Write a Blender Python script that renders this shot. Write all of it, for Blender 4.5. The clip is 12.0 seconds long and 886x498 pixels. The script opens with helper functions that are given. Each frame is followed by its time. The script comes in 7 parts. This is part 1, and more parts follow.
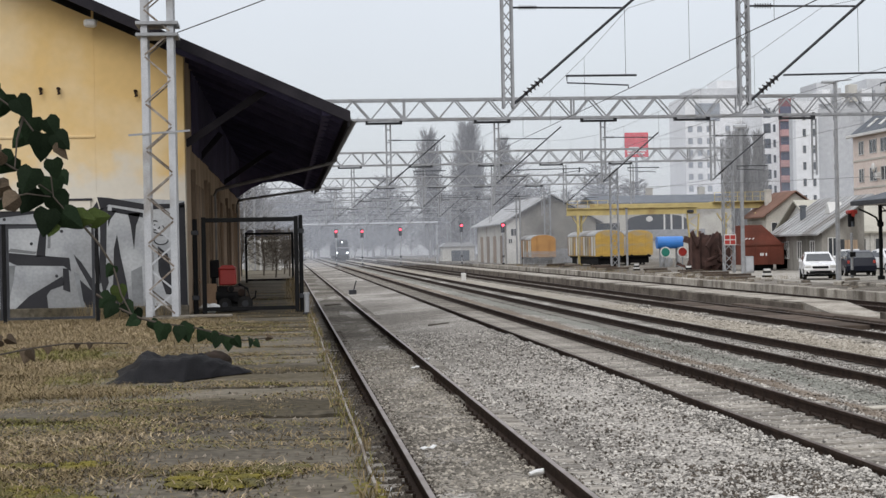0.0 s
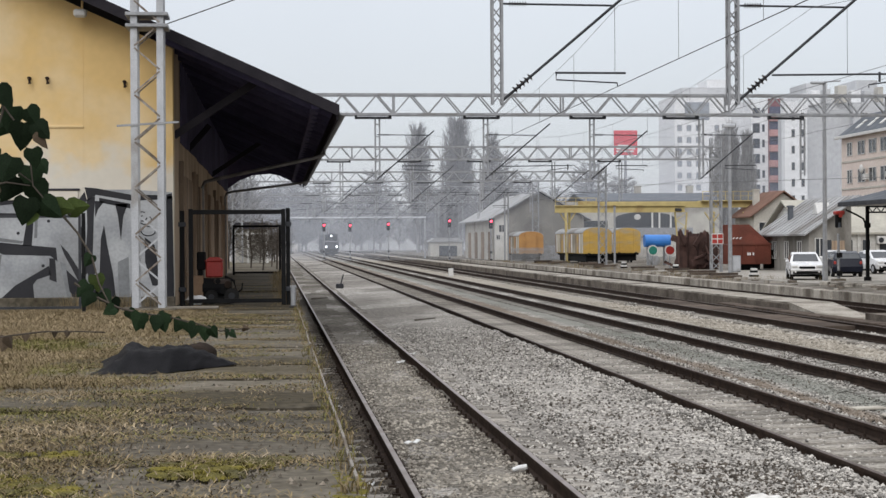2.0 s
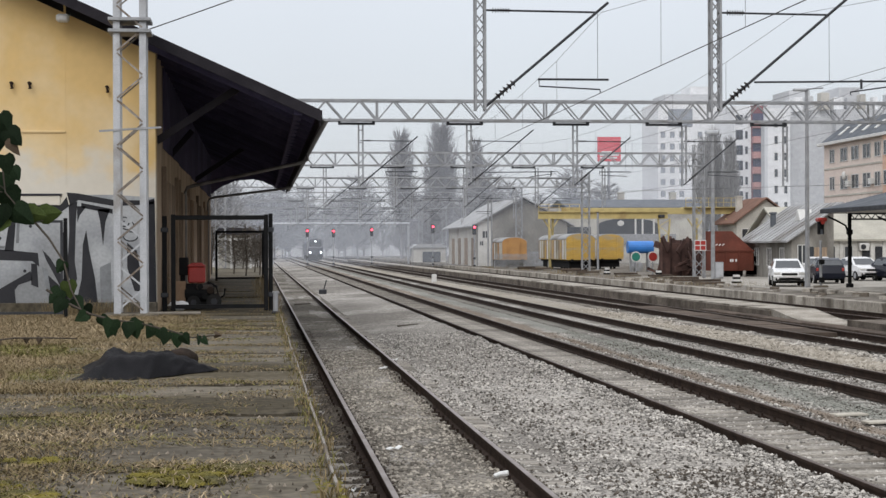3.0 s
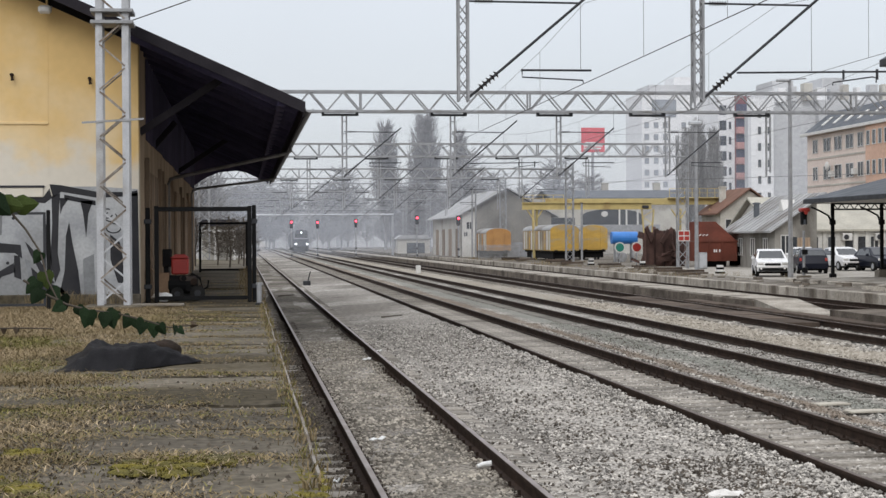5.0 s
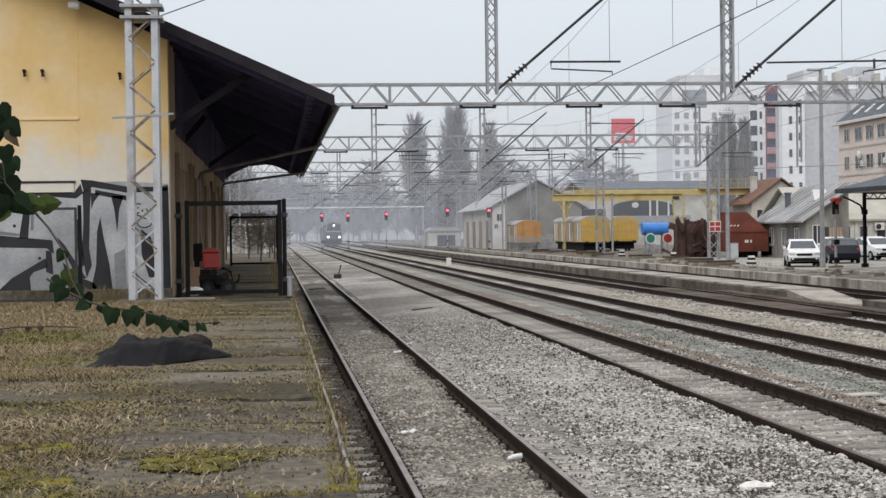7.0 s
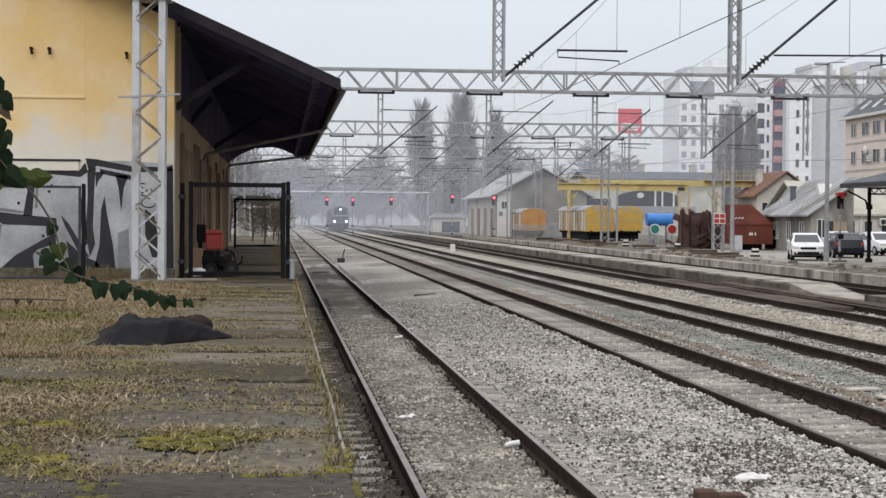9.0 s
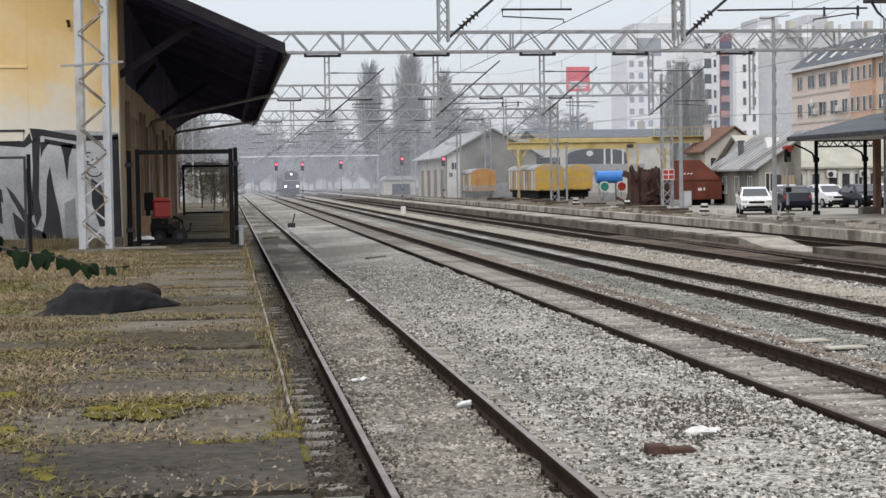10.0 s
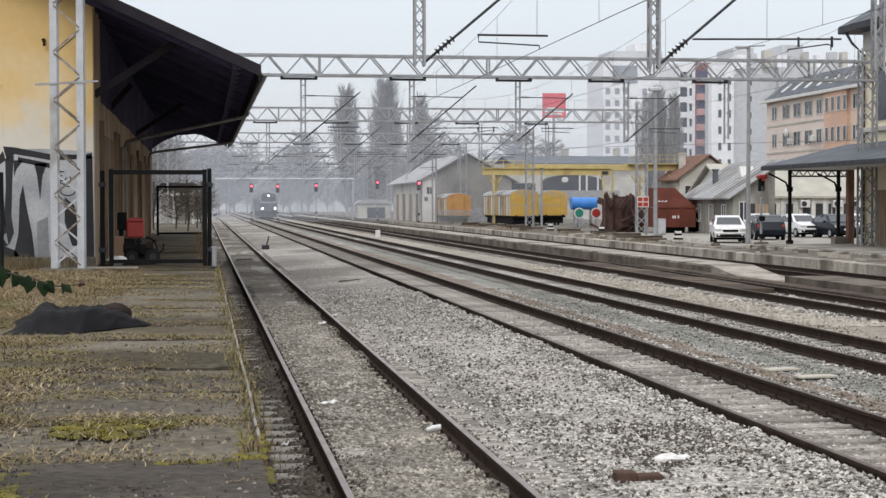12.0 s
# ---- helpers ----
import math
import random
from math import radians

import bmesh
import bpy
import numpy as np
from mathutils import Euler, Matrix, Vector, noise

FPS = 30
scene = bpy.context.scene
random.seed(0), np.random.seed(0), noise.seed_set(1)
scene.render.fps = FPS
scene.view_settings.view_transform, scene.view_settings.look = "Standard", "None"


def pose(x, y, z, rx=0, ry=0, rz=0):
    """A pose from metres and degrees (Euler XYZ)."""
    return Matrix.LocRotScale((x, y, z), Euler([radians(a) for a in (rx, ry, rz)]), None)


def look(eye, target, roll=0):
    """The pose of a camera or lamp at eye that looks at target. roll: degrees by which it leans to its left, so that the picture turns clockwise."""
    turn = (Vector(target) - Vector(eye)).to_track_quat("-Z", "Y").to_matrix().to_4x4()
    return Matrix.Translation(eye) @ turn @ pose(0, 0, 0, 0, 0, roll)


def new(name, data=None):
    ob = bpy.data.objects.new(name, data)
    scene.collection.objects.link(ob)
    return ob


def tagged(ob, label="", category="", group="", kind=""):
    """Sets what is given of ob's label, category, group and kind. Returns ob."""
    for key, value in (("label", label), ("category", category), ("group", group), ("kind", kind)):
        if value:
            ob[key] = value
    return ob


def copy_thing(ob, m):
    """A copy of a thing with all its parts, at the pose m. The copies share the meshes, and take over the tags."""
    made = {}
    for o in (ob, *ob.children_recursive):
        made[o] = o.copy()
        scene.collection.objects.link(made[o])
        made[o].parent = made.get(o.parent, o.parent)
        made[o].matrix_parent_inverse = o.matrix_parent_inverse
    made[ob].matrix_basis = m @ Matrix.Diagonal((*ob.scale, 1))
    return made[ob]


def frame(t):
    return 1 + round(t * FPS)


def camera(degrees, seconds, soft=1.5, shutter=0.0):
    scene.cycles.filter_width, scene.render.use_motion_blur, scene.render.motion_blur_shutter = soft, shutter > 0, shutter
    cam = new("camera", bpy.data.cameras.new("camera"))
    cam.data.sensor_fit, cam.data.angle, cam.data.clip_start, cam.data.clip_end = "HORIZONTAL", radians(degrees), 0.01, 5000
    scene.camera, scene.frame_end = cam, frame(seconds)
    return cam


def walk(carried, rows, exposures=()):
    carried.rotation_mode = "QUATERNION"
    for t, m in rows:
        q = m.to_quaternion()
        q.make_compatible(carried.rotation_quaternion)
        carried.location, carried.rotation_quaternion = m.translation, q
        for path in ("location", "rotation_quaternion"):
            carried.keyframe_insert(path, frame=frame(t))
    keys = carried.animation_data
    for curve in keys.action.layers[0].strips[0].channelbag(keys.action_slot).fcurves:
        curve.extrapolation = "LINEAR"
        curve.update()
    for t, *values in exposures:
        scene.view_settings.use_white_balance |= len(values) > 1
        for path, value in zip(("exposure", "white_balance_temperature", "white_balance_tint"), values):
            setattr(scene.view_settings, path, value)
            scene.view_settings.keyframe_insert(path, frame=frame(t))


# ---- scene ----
import itertools


def aim(x, y, z, yaw, pitch, roll):
    """A camera pose: yaw to the right of the tracks, pitch upwards, lean to its left, in degrees."""
    a, b = radians(yaw), radians(pitch)
    way = Vector((math.sin(a) * math.cos(b), math.cos(a) * math.cos(b), math.sin(b)))
    return look((x, y, z), Vector((x, y, z)) + way, roll)


# ---------------------------------------------------------------- camera
cam = camera(29.29, 12.0, soft=1.45)
walk(cam, [
    (0.0, aim(-0.000, -0.000, 2.370, 5.256, -0.067, -1.146)),
    (0.5, aim(0.001, -0.017, 2.373, 5.570, 0.335, -0.840)),
    (1.0, aim(0.003, -0.018, 2.371, 5.275, 0.289, -0.612)),
    (1.5, aim(0.008, -0.019, 2.371, 5.520, -0.277, -0.378)),
    (2.0, aim(0.016, -0.025, 2.368, 5.662, -0.233, -0.351)),
    (2.5, aim(0.027, -0.028, 2.368, 5.505, -0.370, -0.173)),
    (3.0, aim(0.033, -0.035, 2.370, 6.220, -0.036, -0.231)),
    (3.5, aim(0.041, -0.039, 2.371, 6.938, -0.720, -0.294)),
    (3.7, aim(0.042, -0.041, 2.371, 6.960, -0.510, -0.300)),
    (5.3, aim(0.049, -0.066, 2.368, 6.730, -0.286, -0.372)),
    (5.5, aim(0.051, -0.072, 2.369, 6.979, -0.243, -0.511)),
    (6.0, aim(0.037, -0.102, 2.366, 6.091, -0.204, -0.879)),
    (6.5, aim(0.051, -0.065, 2.370, 5.981, -0.580, -0.961)),
    (6.7, aim(0.060, -0.061, 2.374, 5.844, -0.599, -0.891)),
    (8.3, aim(0.059, -0.077, 2.369, 5.623, -0.720, -0.361)),
    (8.5, aim(0.060, -0.077, 2.367, 5.223, -1.117, 0.117)),
    (8.75, aim(0.072, -0.085, 2.367, 4.640, -1.090, 0.300)),
    (9.0, aim(0.086, -0.092, 2.367, 5.564, -1.051, 0.442)),
    (9.5, aim(0.107, -0.098, 2.365, 6.724, -1.448, -0.332)),
    (9.7, aim(0.115, -0.097, 2.365, 5.970, -1.260, -0.550)),
    (9.8, aim(0.120, -0.097, 2.365, 7.130, -2.000, -0.680)),
    (10.0, aim(0.130, -0.096, 2.365, 7.192, -2.346, -0.876)),
    (10.5, aim(0.139, -0.080, 2.365, 7.827, -1.997, -0.725)),
    (11.0, aim(0.147, -0.098, 2.362, 7.998, -1.529, -0.409)),
    (11.5, aim(0.158, -0.103, 2.360, 7.964, -1.724, -0.287)),
    (12.0, aim(0.157, -0.105, 2.362, 8.059, -1.530, -0.063)),
], exposures=[(0.0, 0.06), (6.7, 0.08), (9.0, 0.12), (10.0, 0.17), (12.0, 0.19)])

# ---------------------------------------------------------------- overcast sky and a veiled sun
SUN_EL, SUN_AZ = radians(38), radians(205)
world = bpy.data.worlds.new("overcast")
scene.world = world
world.use_nodes = True
wn, wl = world.node_tree.nodes, world.node_tree.links
wn.clear()
sky = wn.new("ShaderNodeTexSky")
sky.sky_type, sky.sun_disc = "NISHITA", False
sky.sun_elevation, sky.sun_rotation = SUN_EL, SUN_AZ
sky_bg = wn.new("ShaderNodeBackground")
sky_bg.inputs[1].default_value = 0.02
wl.new(sky.outputs[0], sky_bg.inputs[0])
wco = wn.new("ShaderNodeTexCoord")
wsep = wn.new("ShaderNodeSeparateXYZ")
wl.new(wco.outputs["Generated"], wsep.inputs[0])
wmr = wn.new("ShaderNodeMapRange")
wl.new(wsep.outputs[2], wmr.inputs[0])
wnoise = wn.new("ShaderNodeTexNoise")
wnoise.inputs["Scale"].default_value = 3.0
wnoise.inputs["Detail"].default_value = 5.0
wl.new(wco.outputs["Generated"], wnoise.inputs["Vector"])
wramp = wn.new("ShaderNodeMix")
wramp.data_type = "RGBA"
wl.new(wmr.outputs[0], wramp.inputs[0])
wramp.inputs[6].default_value = (0.535, 0.556, 0.598, 1)
wramp.inputs[7].default_value = (1.72, 1.74, 1.80, 1)
wmul = wn.new("ShaderNodeMix")
wmul.data_type, wmul.blend_type = "RGBA", "MULTIPLY"
wmul.inputs[0].default_value = 0.16
wl.new(wramp.outputs[2], wmul.inputs[6])
wl.new(wnoise.outputs[0], wmul.inputs[7])
cloud_bg = wn.new("ShaderNodeBackground")
wl.new(wmul.outputs[2], cloud_bg.inputs[0])
wadd = wn.new("ShaderNodeAddShader")
wl.new(sky_bg.outputs[0], wadd.inputs[0])
wl.new(cloud_bg.outputs[0], wadd.inputs[1])
wout = wn.new("ShaderNodeOutputWorld")
wl.new(wadd.outputs[0], wout.inputs[0])

sun_data = bpy.data.lights.new("sun", "SUN")
sun_data.energy, sun_data.angle, sun_data.color = 0.9, radians(30), (1.0, 0.97, 0.92)
sun = new("sun", sun_data)
sun.matrix_world = look((-20, -30, 40), (0, 30, 0))


# ---------------------------------------------------------------- materials
def mat(name, a, b=None, scale=3.0, rough=0.8, metal=0.0, bump=0.2, fine=None, speck=0.10, rand=0.0, stain=None, amount=0.5, glow=None, stretch=(1, 1, 1), detail=6.0, dist=0.02):
    """Two-scale material: base colours a and b mixed by broad noise, fine grain, relief, an optional stain colour and per-object variation."""
    m = bpy.data.materials.new(name)
    m.use_nodes = True
    n, l = m.node_tree.nodes, m.node_tree.links
    bs = n["Principled BSDF"]
    b = b or tuple(c * 0.75 for c in a)
    fine = fine or scale * 12
    co = n.new("ShaderNodeTexCoord")
    mp = n.new("ShaderNodeMapping")
    mp.inputs["Scale"].default_value = stretch
    l.new(co.outputs["Object"], mp.inputs[0])
    n1 = n.new("ShaderNodeTexNoise")
    n1.inputs["Scale"].default_value, n1.inputs["Detail"].default_value = scale, detail
    l.new(mp.outputs[0], n1.inputs["Vector"])
    n2 = n.new("ShaderNodeTexNoise")
    n2.inputs["Scale"].default_value, n2.inputs["Detail"].default_value = fine, 3.0
    l.new(mp.outputs[0], n2.inputs["Vector"])
    r = n.new("ShaderNodeMapRange")
    r.inputs[1].default_value, r.inputs[2].default_value = 0.35, 0.65
    l.new(n1.outputs[0], r.inputs[0])
    mx = n.new("ShaderNodeMix")
    mx.data_type = "RGBA"
    l.new(r.outputs[0], mx.inputs[0])
    mx.inputs[6].default_value, mx.inputs[7].default_value = (*a, 1), (*b, 1)
    col = mx.outputs[2]
    if stain:
        n3 = n.new("ShaderNodeTexNoise")
        n3.inputs["Scale"].default_value, n3.inputs["Detail"].default_value = scale * 0.37, 8.0
        l.new(mp.outputs[0], n3.inputs["Vector"])
        r3 = n.new("ShaderNodeMapRange")
        r3.inputs[1].default_value, r3.inputs[2].default_value = 0.62 - 0.25 * amount, 0.72 - 0.2 * amount
        l.new(n3.outputs[0], r3.inputs[0])
        m3 = n.new("ShaderNodeMix")
        m3.data_type = "RGBA"
        l.new(r3.outputs[0], m3.inputs[0])
        l.new(col, m3.inputs[6])
        m3.inputs[7].default_value = (*stain, 1)
        col = m3.outputs[2]
    hs = n.new("ShaderNodeHueSaturation")
    l.new(col, hs.inputs["Color"])
    v = n.new("ShaderNodeMapRange")
    v.inputs[1].default_value, v.inputs[2].default_value = 0.3, 0.7
    v.inputs[3].default_value, v.inputs[4].default_value = 1 - speck, 1 + speck
    l.new(n2.outputs[0], v.inputs[0])
    val = v.outputs[0]
    if rand:
        oi = n.new("ShaderNodeObjectInfo")
        geo = n.new("ShaderNodeNewGeometry")
        s = n.new("ShaderNodeMath")
        l.new(oi.outputs["Random"], s.inputs[0])
        l.new(geo.outputs["Random Per Island"], s.inputs[1])
        f = n.new("ShaderNodeMath")
        f.operation = "FRACT"
        l.new(s.outputs[0], f.inputs[0])
        v2 = n.new("ShaderNodeMapRange")
        v2.inputs[3].default_value, v2.inputs[4].default_value = 1 - rand, 1 + rand
        l.new(f.outputs[0], v2.inputs[0])
        ml = n.new("ShaderNodeMath")
        ml.operation = "MULTIPLY"
        l.new(val, ml.inputs[0])
        l.new(v2.outputs[0], ml.inputs[1])
        val = ml.outputs[0]
    l.new(val, hs.inputs["Value"])
    l.new(hs.outputs[0], bs.inputs["Base Color"])
    bs.inputs["Roughness"].default_value, bs.inputs["Metallic"].default_value = rough, metal
    bs.inputs["Specular IOR Level"].default_value = 0.5 if rough < 0.5 else 0.25 if rough < 0.7 else 0.08
    rr = n.new("ShaderNodeMapRange")
    rr.inputs[3].default_value, rr.inputs[4].default_value = max(rough - 0.12, 0.05), min(rough + 0.1, 1)
    l.new(n1.outputs[0], rr.inputs[0])
    l.new(rr.outputs[0], bs.inputs["Roughness"])
    if bump:
        bp = n.new("ShaderNodeBump")
        bp.inputs["Strength"].default_value, bp.inputs["Distance"].default_value = bump, dist
        l.new(n2.outputs[0], bp.inputs["Height"])
        l.new(bp.outputs[0], bs.inputs["Normal"])
    if glow:
        bs.inputs["Emission Color"].default_value, bs.inputs["Emission Strength"].default_value = (*glow[:3], 1), glow[3]
    return m


def ballast_material(name, light, dark, grime, cell):
    """Crushed stone: angular cells of differing grey with shadowed gaps, and broad grimy patches."""
    m = mat(name, light, dark, scale=0.35, rough=0.95, bump=0, fine=9, speck=0.2, stain=grime, amount=0.75)
    n, l = m.node_tree.nodes, m.node_tree.links
    bs = n["Principled BSDF"]
    co = n.new("ShaderNodeTexCoord")
    vo = n.new("ShaderNodeTexVoronoi")
    vo.inputs["Scale"].default_value = cell
    l.new(co.outputs["Object"], vo.inputs["Vector"])
    sep = n.new("ShaderNodeSeparateColor")
    l.new(vo.outputs["Color"], sep.inputs[0])
    r = n.new("ShaderNodeMapRange")
    r.inputs[3].default_value, r.inputs[4].default_value = 0.45, 1.5
    l.new(sep.outputs[0], r.inputs[0])
    old = bs.inputs["Base Color"].links[0].from_socket
    mul = n.new("ShaderNodeMix")
    mul.data_type, mul.blend_type = "RGBA", "MULTIPLY"
    mul.inputs[0].default_value = 1.0
    l.new(old, mul.inputs[6])
    l.new(r.outputs[0], mul.inputs[7])
    l.new(mul.outputs[2], bs.inputs["Base Color"])
    bp = n.new("ShaderNodeBump")
    bp.inputs["Strength"].default_value, bp.inputs["Distance"].default_value = 0.9, 0.05
    bp.invert = True
    l.new(vo.outputs["Distance"], bp.inputs["Height"])
    l.new(bp.outputs[0], bs.inputs["Normal"])
    return m


BALLAST = ballast_material("ballast", (0.42, 0.394, 0.358), (0.325, 0.303, 0.273), (0.215, 0.198, 0.176), 22)
STONE = mat("ballast_stone", (0.385, 0.363, 0.331), (0.28, 0.263, 0.240), scale=1.2, rough=0.95, bump=0.3, rand=0.72)


def strip(m, tint, x0, x1, most):
    """A ragged band of moss, earth or straw in the ballast, running along the tracks between x0 and x1."""
    n, l = m.node_tree.nodes, m.node_tree.links
    bs = n["Principled BSDF"]
    src = bs.inputs["Base Color"].links[0].from_socket
    co = n.new("ShaderNodeTexCoord")
    sx = n.new("ShaderNodeSeparateXYZ")
    l.new(co.outputs["Object"], sx.inputs[0])
    nz = n.new("ShaderNodeTexNoise")
    nz.inputs["Scale"].default_value, nz.inputs["Detail"].default_value = 0.8, 8.0
    l.new(co.outputs["Object"], nz.inputs["Vector"])
    off = n.new("ShaderNodeMath")
    off.operation = "SUBTRACT"
    l.new(sx.outputs[0], off.inputs[0])
    off.inputs[1].default_value = (x0 + x1) / 2
    size = n.new("ShaderNodeMath")
    size.operation = "ABSOLUTE"
    l.new(off.outputs[0], size.inputs[0])
    k = n.new("ShaderNodeMapRange")
    k.inputs[1].default_value, k.inputs[2].default_value = (x1 - x0) / 2 * 0.2, (x1 - x0) / 2 * 1.4
    k.inputs[3].default_value, k.inputs[4].default_value = 0.35, -0.35
    l.new(size.outputs[0], k.inputs[0])
    add = n.new("ShaderNodeMath")
    l.new(k.outputs[0], add.inputs[0])
    l.new(nz.outputs[0], add.inputs[1])
    f = n.new("ShaderNodeMapRange")
    f.inputs[1].default_value, f.inputs[2].default_value, f.inputs[4].default_value = 0.42, 0.72, most
    l.new(add.outputs[0], f.inputs[0])
    mx = n.new("ShaderNodeMix")
    mx.data_type = "RGBA"
    l.new(f.outputs[0], mx.inputs[0])
    l.new(src, mx.inputs[6])
    mx.inputs[7].default_value = (*tint, 1)
    l.new(mx.outputs[2], bs.inputs["Base Color"])


for m_ in (BALLAST, STONE):
    strip(m_, (0.235, 0.24, 0.212), 8.7, 10.0, 0.75)
    strip(m_, (0.20, 0.155, 0.115), 8.15, 8.75, 0.7)
    strip(m_, (0.35, 0.31, 0.25), 12.1, 14.6, 0.65)
STONE_MID = mat("dusty_stone", (0.32, 0.292, 0.248), (0.19, 0.172, 0.146), scale=1.2, rough=0.95, bump=0.3, rand=0.65)
BALLAST_M = ballast_material("siding_ballast", (0.28, 0.257, 0.222), (0.21, 0.192, 0.164), (0.125, 0.112, 0.094), 22)
BALLAST_D = ballast_material("grimy_ballast", (0.21, 0.185, 0.152), (0.15, 0.13, 0.107), (0.09, 0.078, 0.064), 22)
# Used for oily stones and for dark fillers imitating shaded gaps.
STONE_DARK = mat("grime_gap_shade_stone", (0.10, 0.085, 0.07), (0.07, 0.06, 0.05), scale=1.2, rough=0.95, bump=0.3, rand=0.5)
EARTH = mat("yard_earth", (0.16, 0.135, 0.10), (0.12, 0.10, 0.075), scale=0.5, rough=0.95, bump=0.5, speck=0.3, stain=(0.11, 0.10, 0.06))
RUST = mat("rail_rust", (0.044, 0.029, 0.022), (0.028, 0.020, 0.016), scale=4, rough=0.8, bump=0.3)
RAILHEAD = mat("rail_head", (0.26, 0.22, 0.20), (0.17, 0.14, 0.12), scale=2, rough=0.45, metal=0.6, bump=0.1)
RAILHEAD_DULL = mat("rail_head_dull", (0.11, 0.085, 0.07), (0.07, 0.05, 0.042), scale=2, rough=0.6, metal=0.3, bump=0.1)
SLEEPER = mat("sleeper_wood", (0.29, 0.268, 0.238), (0.17, 0.155, 0.134), scale=5, rough=0.95, bump=0.6, speck=0.3, rand=0.3, stretch=(0.3, 1, 1))
SLEEPER_C = mat("sleeper_concrete", (0.27, 0.255, 0.23), (0.21, 0.20, 0.18), scale=4, rough=0.95, bump=0.3, rand=0.2)
CONCRETE = mat("old_concrete", (0.128, 0.112, 0.087), (0.094, 0.082, 0.064), scale=0.9, rough=0.95, bump=0.4, speck=0.34, rand=0.2, stain=(0.066, 0.055, 0.036), amount=0.5)
CONCRETE_WET = mat("damp_concrete", (0.062, 0.053, 0.044), (0.044, 0.037, 0.030), scale=1.4, rough=0.8, bump=0.4, speck=0.34, stain=(0.085, 0.07, 0.045), amount=0.4)
CONCRETE_L = mat("pale_concrete", (0.26, 0.235, 0.20), (0.19, 0.17, 0.145), scale=1.1, rough=0.95, bump=0.3, stain=(0.14, 0.12, 0.095), amount=0.5)
PLASTER_Y = mat("yellow_plaster", (0.70, 0.49, 0.22), (0.66, 0.46, 0.205), scale=0.5, rough=0.95, bump=0.05, speck=0.03, stain=(0.72, 0.61, 0.43), amount=0.48)


def limewash(m, tint, low, high):
    """Worn-through pale wash on a wall: noise patches, thickest between two heights."""
    n, l = m.node_tree.nodes, m.node_tree.links
    hs = n["Hue/Saturation/Value"]
    src = hs.inputs["Color"].links[0].from_socket
    co = n.new("ShaderNodeTexCoord")
    sx = n.new("ShaderNodeSeparateXYZ")
    l.new(co.outputs["Object"], sx.inputs[0])
    r = n.new("ShaderNodeMapRange")
    r.inputs[1].default_value, r.inputs[2].default_value = high, low
    r.inputs[3].default_value, r.inputs[4].default_value = -0.35, 0.25
    l.new(sx.outputs[2], r.inputs[0])
    nz = n.new("ShaderNodeTexNoise")
    nz.inputs["Scale"].default_value, nz.inputs["Detail"].default_value = 1.3, 7.0
    l.new(co.outputs["Object"], nz.inputs["Vector"])
    ad = n.new("ShaderNodeMath")
    l.new(r.outputs[0], ad.inputs[0])
    l.new(nz.outputs[0], ad.inputs[1])
    k = n.new("ShaderNodeMapRange")
    k.inputs[1].default_value, k.inputs[2].default_value = 0.43, 0.66
    k.inputs[4].default_value = 0.85
    l.new(ad.outputs[0], k.inputs[0])
    mx = n.new("ShaderNodeMix")
    mx.data_type = "RGBA"
    l.new(k.outputs[0], mx.inputs[0])
    l.new(src, mx.inputs[6])
    mx.inputs[7].default_value = (*tint, 1)
    l.new(mx.outputs[2], hs.inputs["Color"])


limewash(PLASTER_Y, (0.63, 0.60, 0.54), 3.5, 5.05)
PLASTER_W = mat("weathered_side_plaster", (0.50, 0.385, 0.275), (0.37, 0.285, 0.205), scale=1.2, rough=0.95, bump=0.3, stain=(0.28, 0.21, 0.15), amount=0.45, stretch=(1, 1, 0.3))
PALE_PLASTER = mat("pale_plaster", (0.52, 0.50, 0.45), (0.42, 0.40, 0.36), scale=0.5, rough=0.95, bump=0.15, stain=(0.30, 0.28, 0.25), amount=0.4)
KERB = mat("stained_kerb_concrete", (0.38, 0.35, 0.305), (0.26, 0.235, 0.20), scale=1.6, rough=0.95, bump=0.35, speck=0.25, rand=0.2, stain=(0.13, 0.112, 0.092), amount=0.5, stretch=(1, 1, 0.5))
ISLAND = mat("brown_stained_concrete", (0.175, 0.15, 0.125), (0.11, 0.093, 0.077), scale=1.3, rough=0.95, bump=0.35, speck=0.25, stain=(0.07, 0.058, 0.048), amount=0.4)
RUBBLE = mat("yard_rubble", (0.21, 0.19, 0.165), (0.13, 0.116, 0.098), scale=0.9, rough=0.95, bump=0.6, speck=0.4, stain=(0.085, 0.075, 0.06), amount=0.5)
PAVING = mat("dusty_paving", (0.36, 0.34, 0.305), (0.27, 0.25, 0.22), scale=0.8, rough=0.95, bump=0.2, stain=(0.19, 0.175, 0.15), amount=0.4)
CREAM = mat("cream_plaster", (0.80, 0.71, 0.54), (0.74, 0.65, 0.49), scale=0.5, rough=0.95, bump=0.1)
# Stained shed wash, greyed so the wall's shadow sits in the colour.
GREY_WASH = mat("weathered_shade_grey_wash", (0.34, 0.325, 0.295), (0.23, 0.218, 0.198), scale=1.0, rough=0.95, bump=0.3, stain=(0.14, 0.13, 0.115), amount=0.5, stretch=(1, 1, 0.4))
WHITE_W = mat("white_wall", (0.70, 0.69, 0.66), (0.58, 0.57, 0.54), scale=0.6, rough=0.9, bump=0.1, stain=(0.42, 0.40, 0.37), amount=0.35)
SPRAY_W = mat("white_spray_paint", (0.42, 0.43, 0.44), (0.29, 0.30, 0.315), scale=1.4, rough=0.7, bump=0.1, stain=(0.25, 0.255, 0.26), amount=0.45)
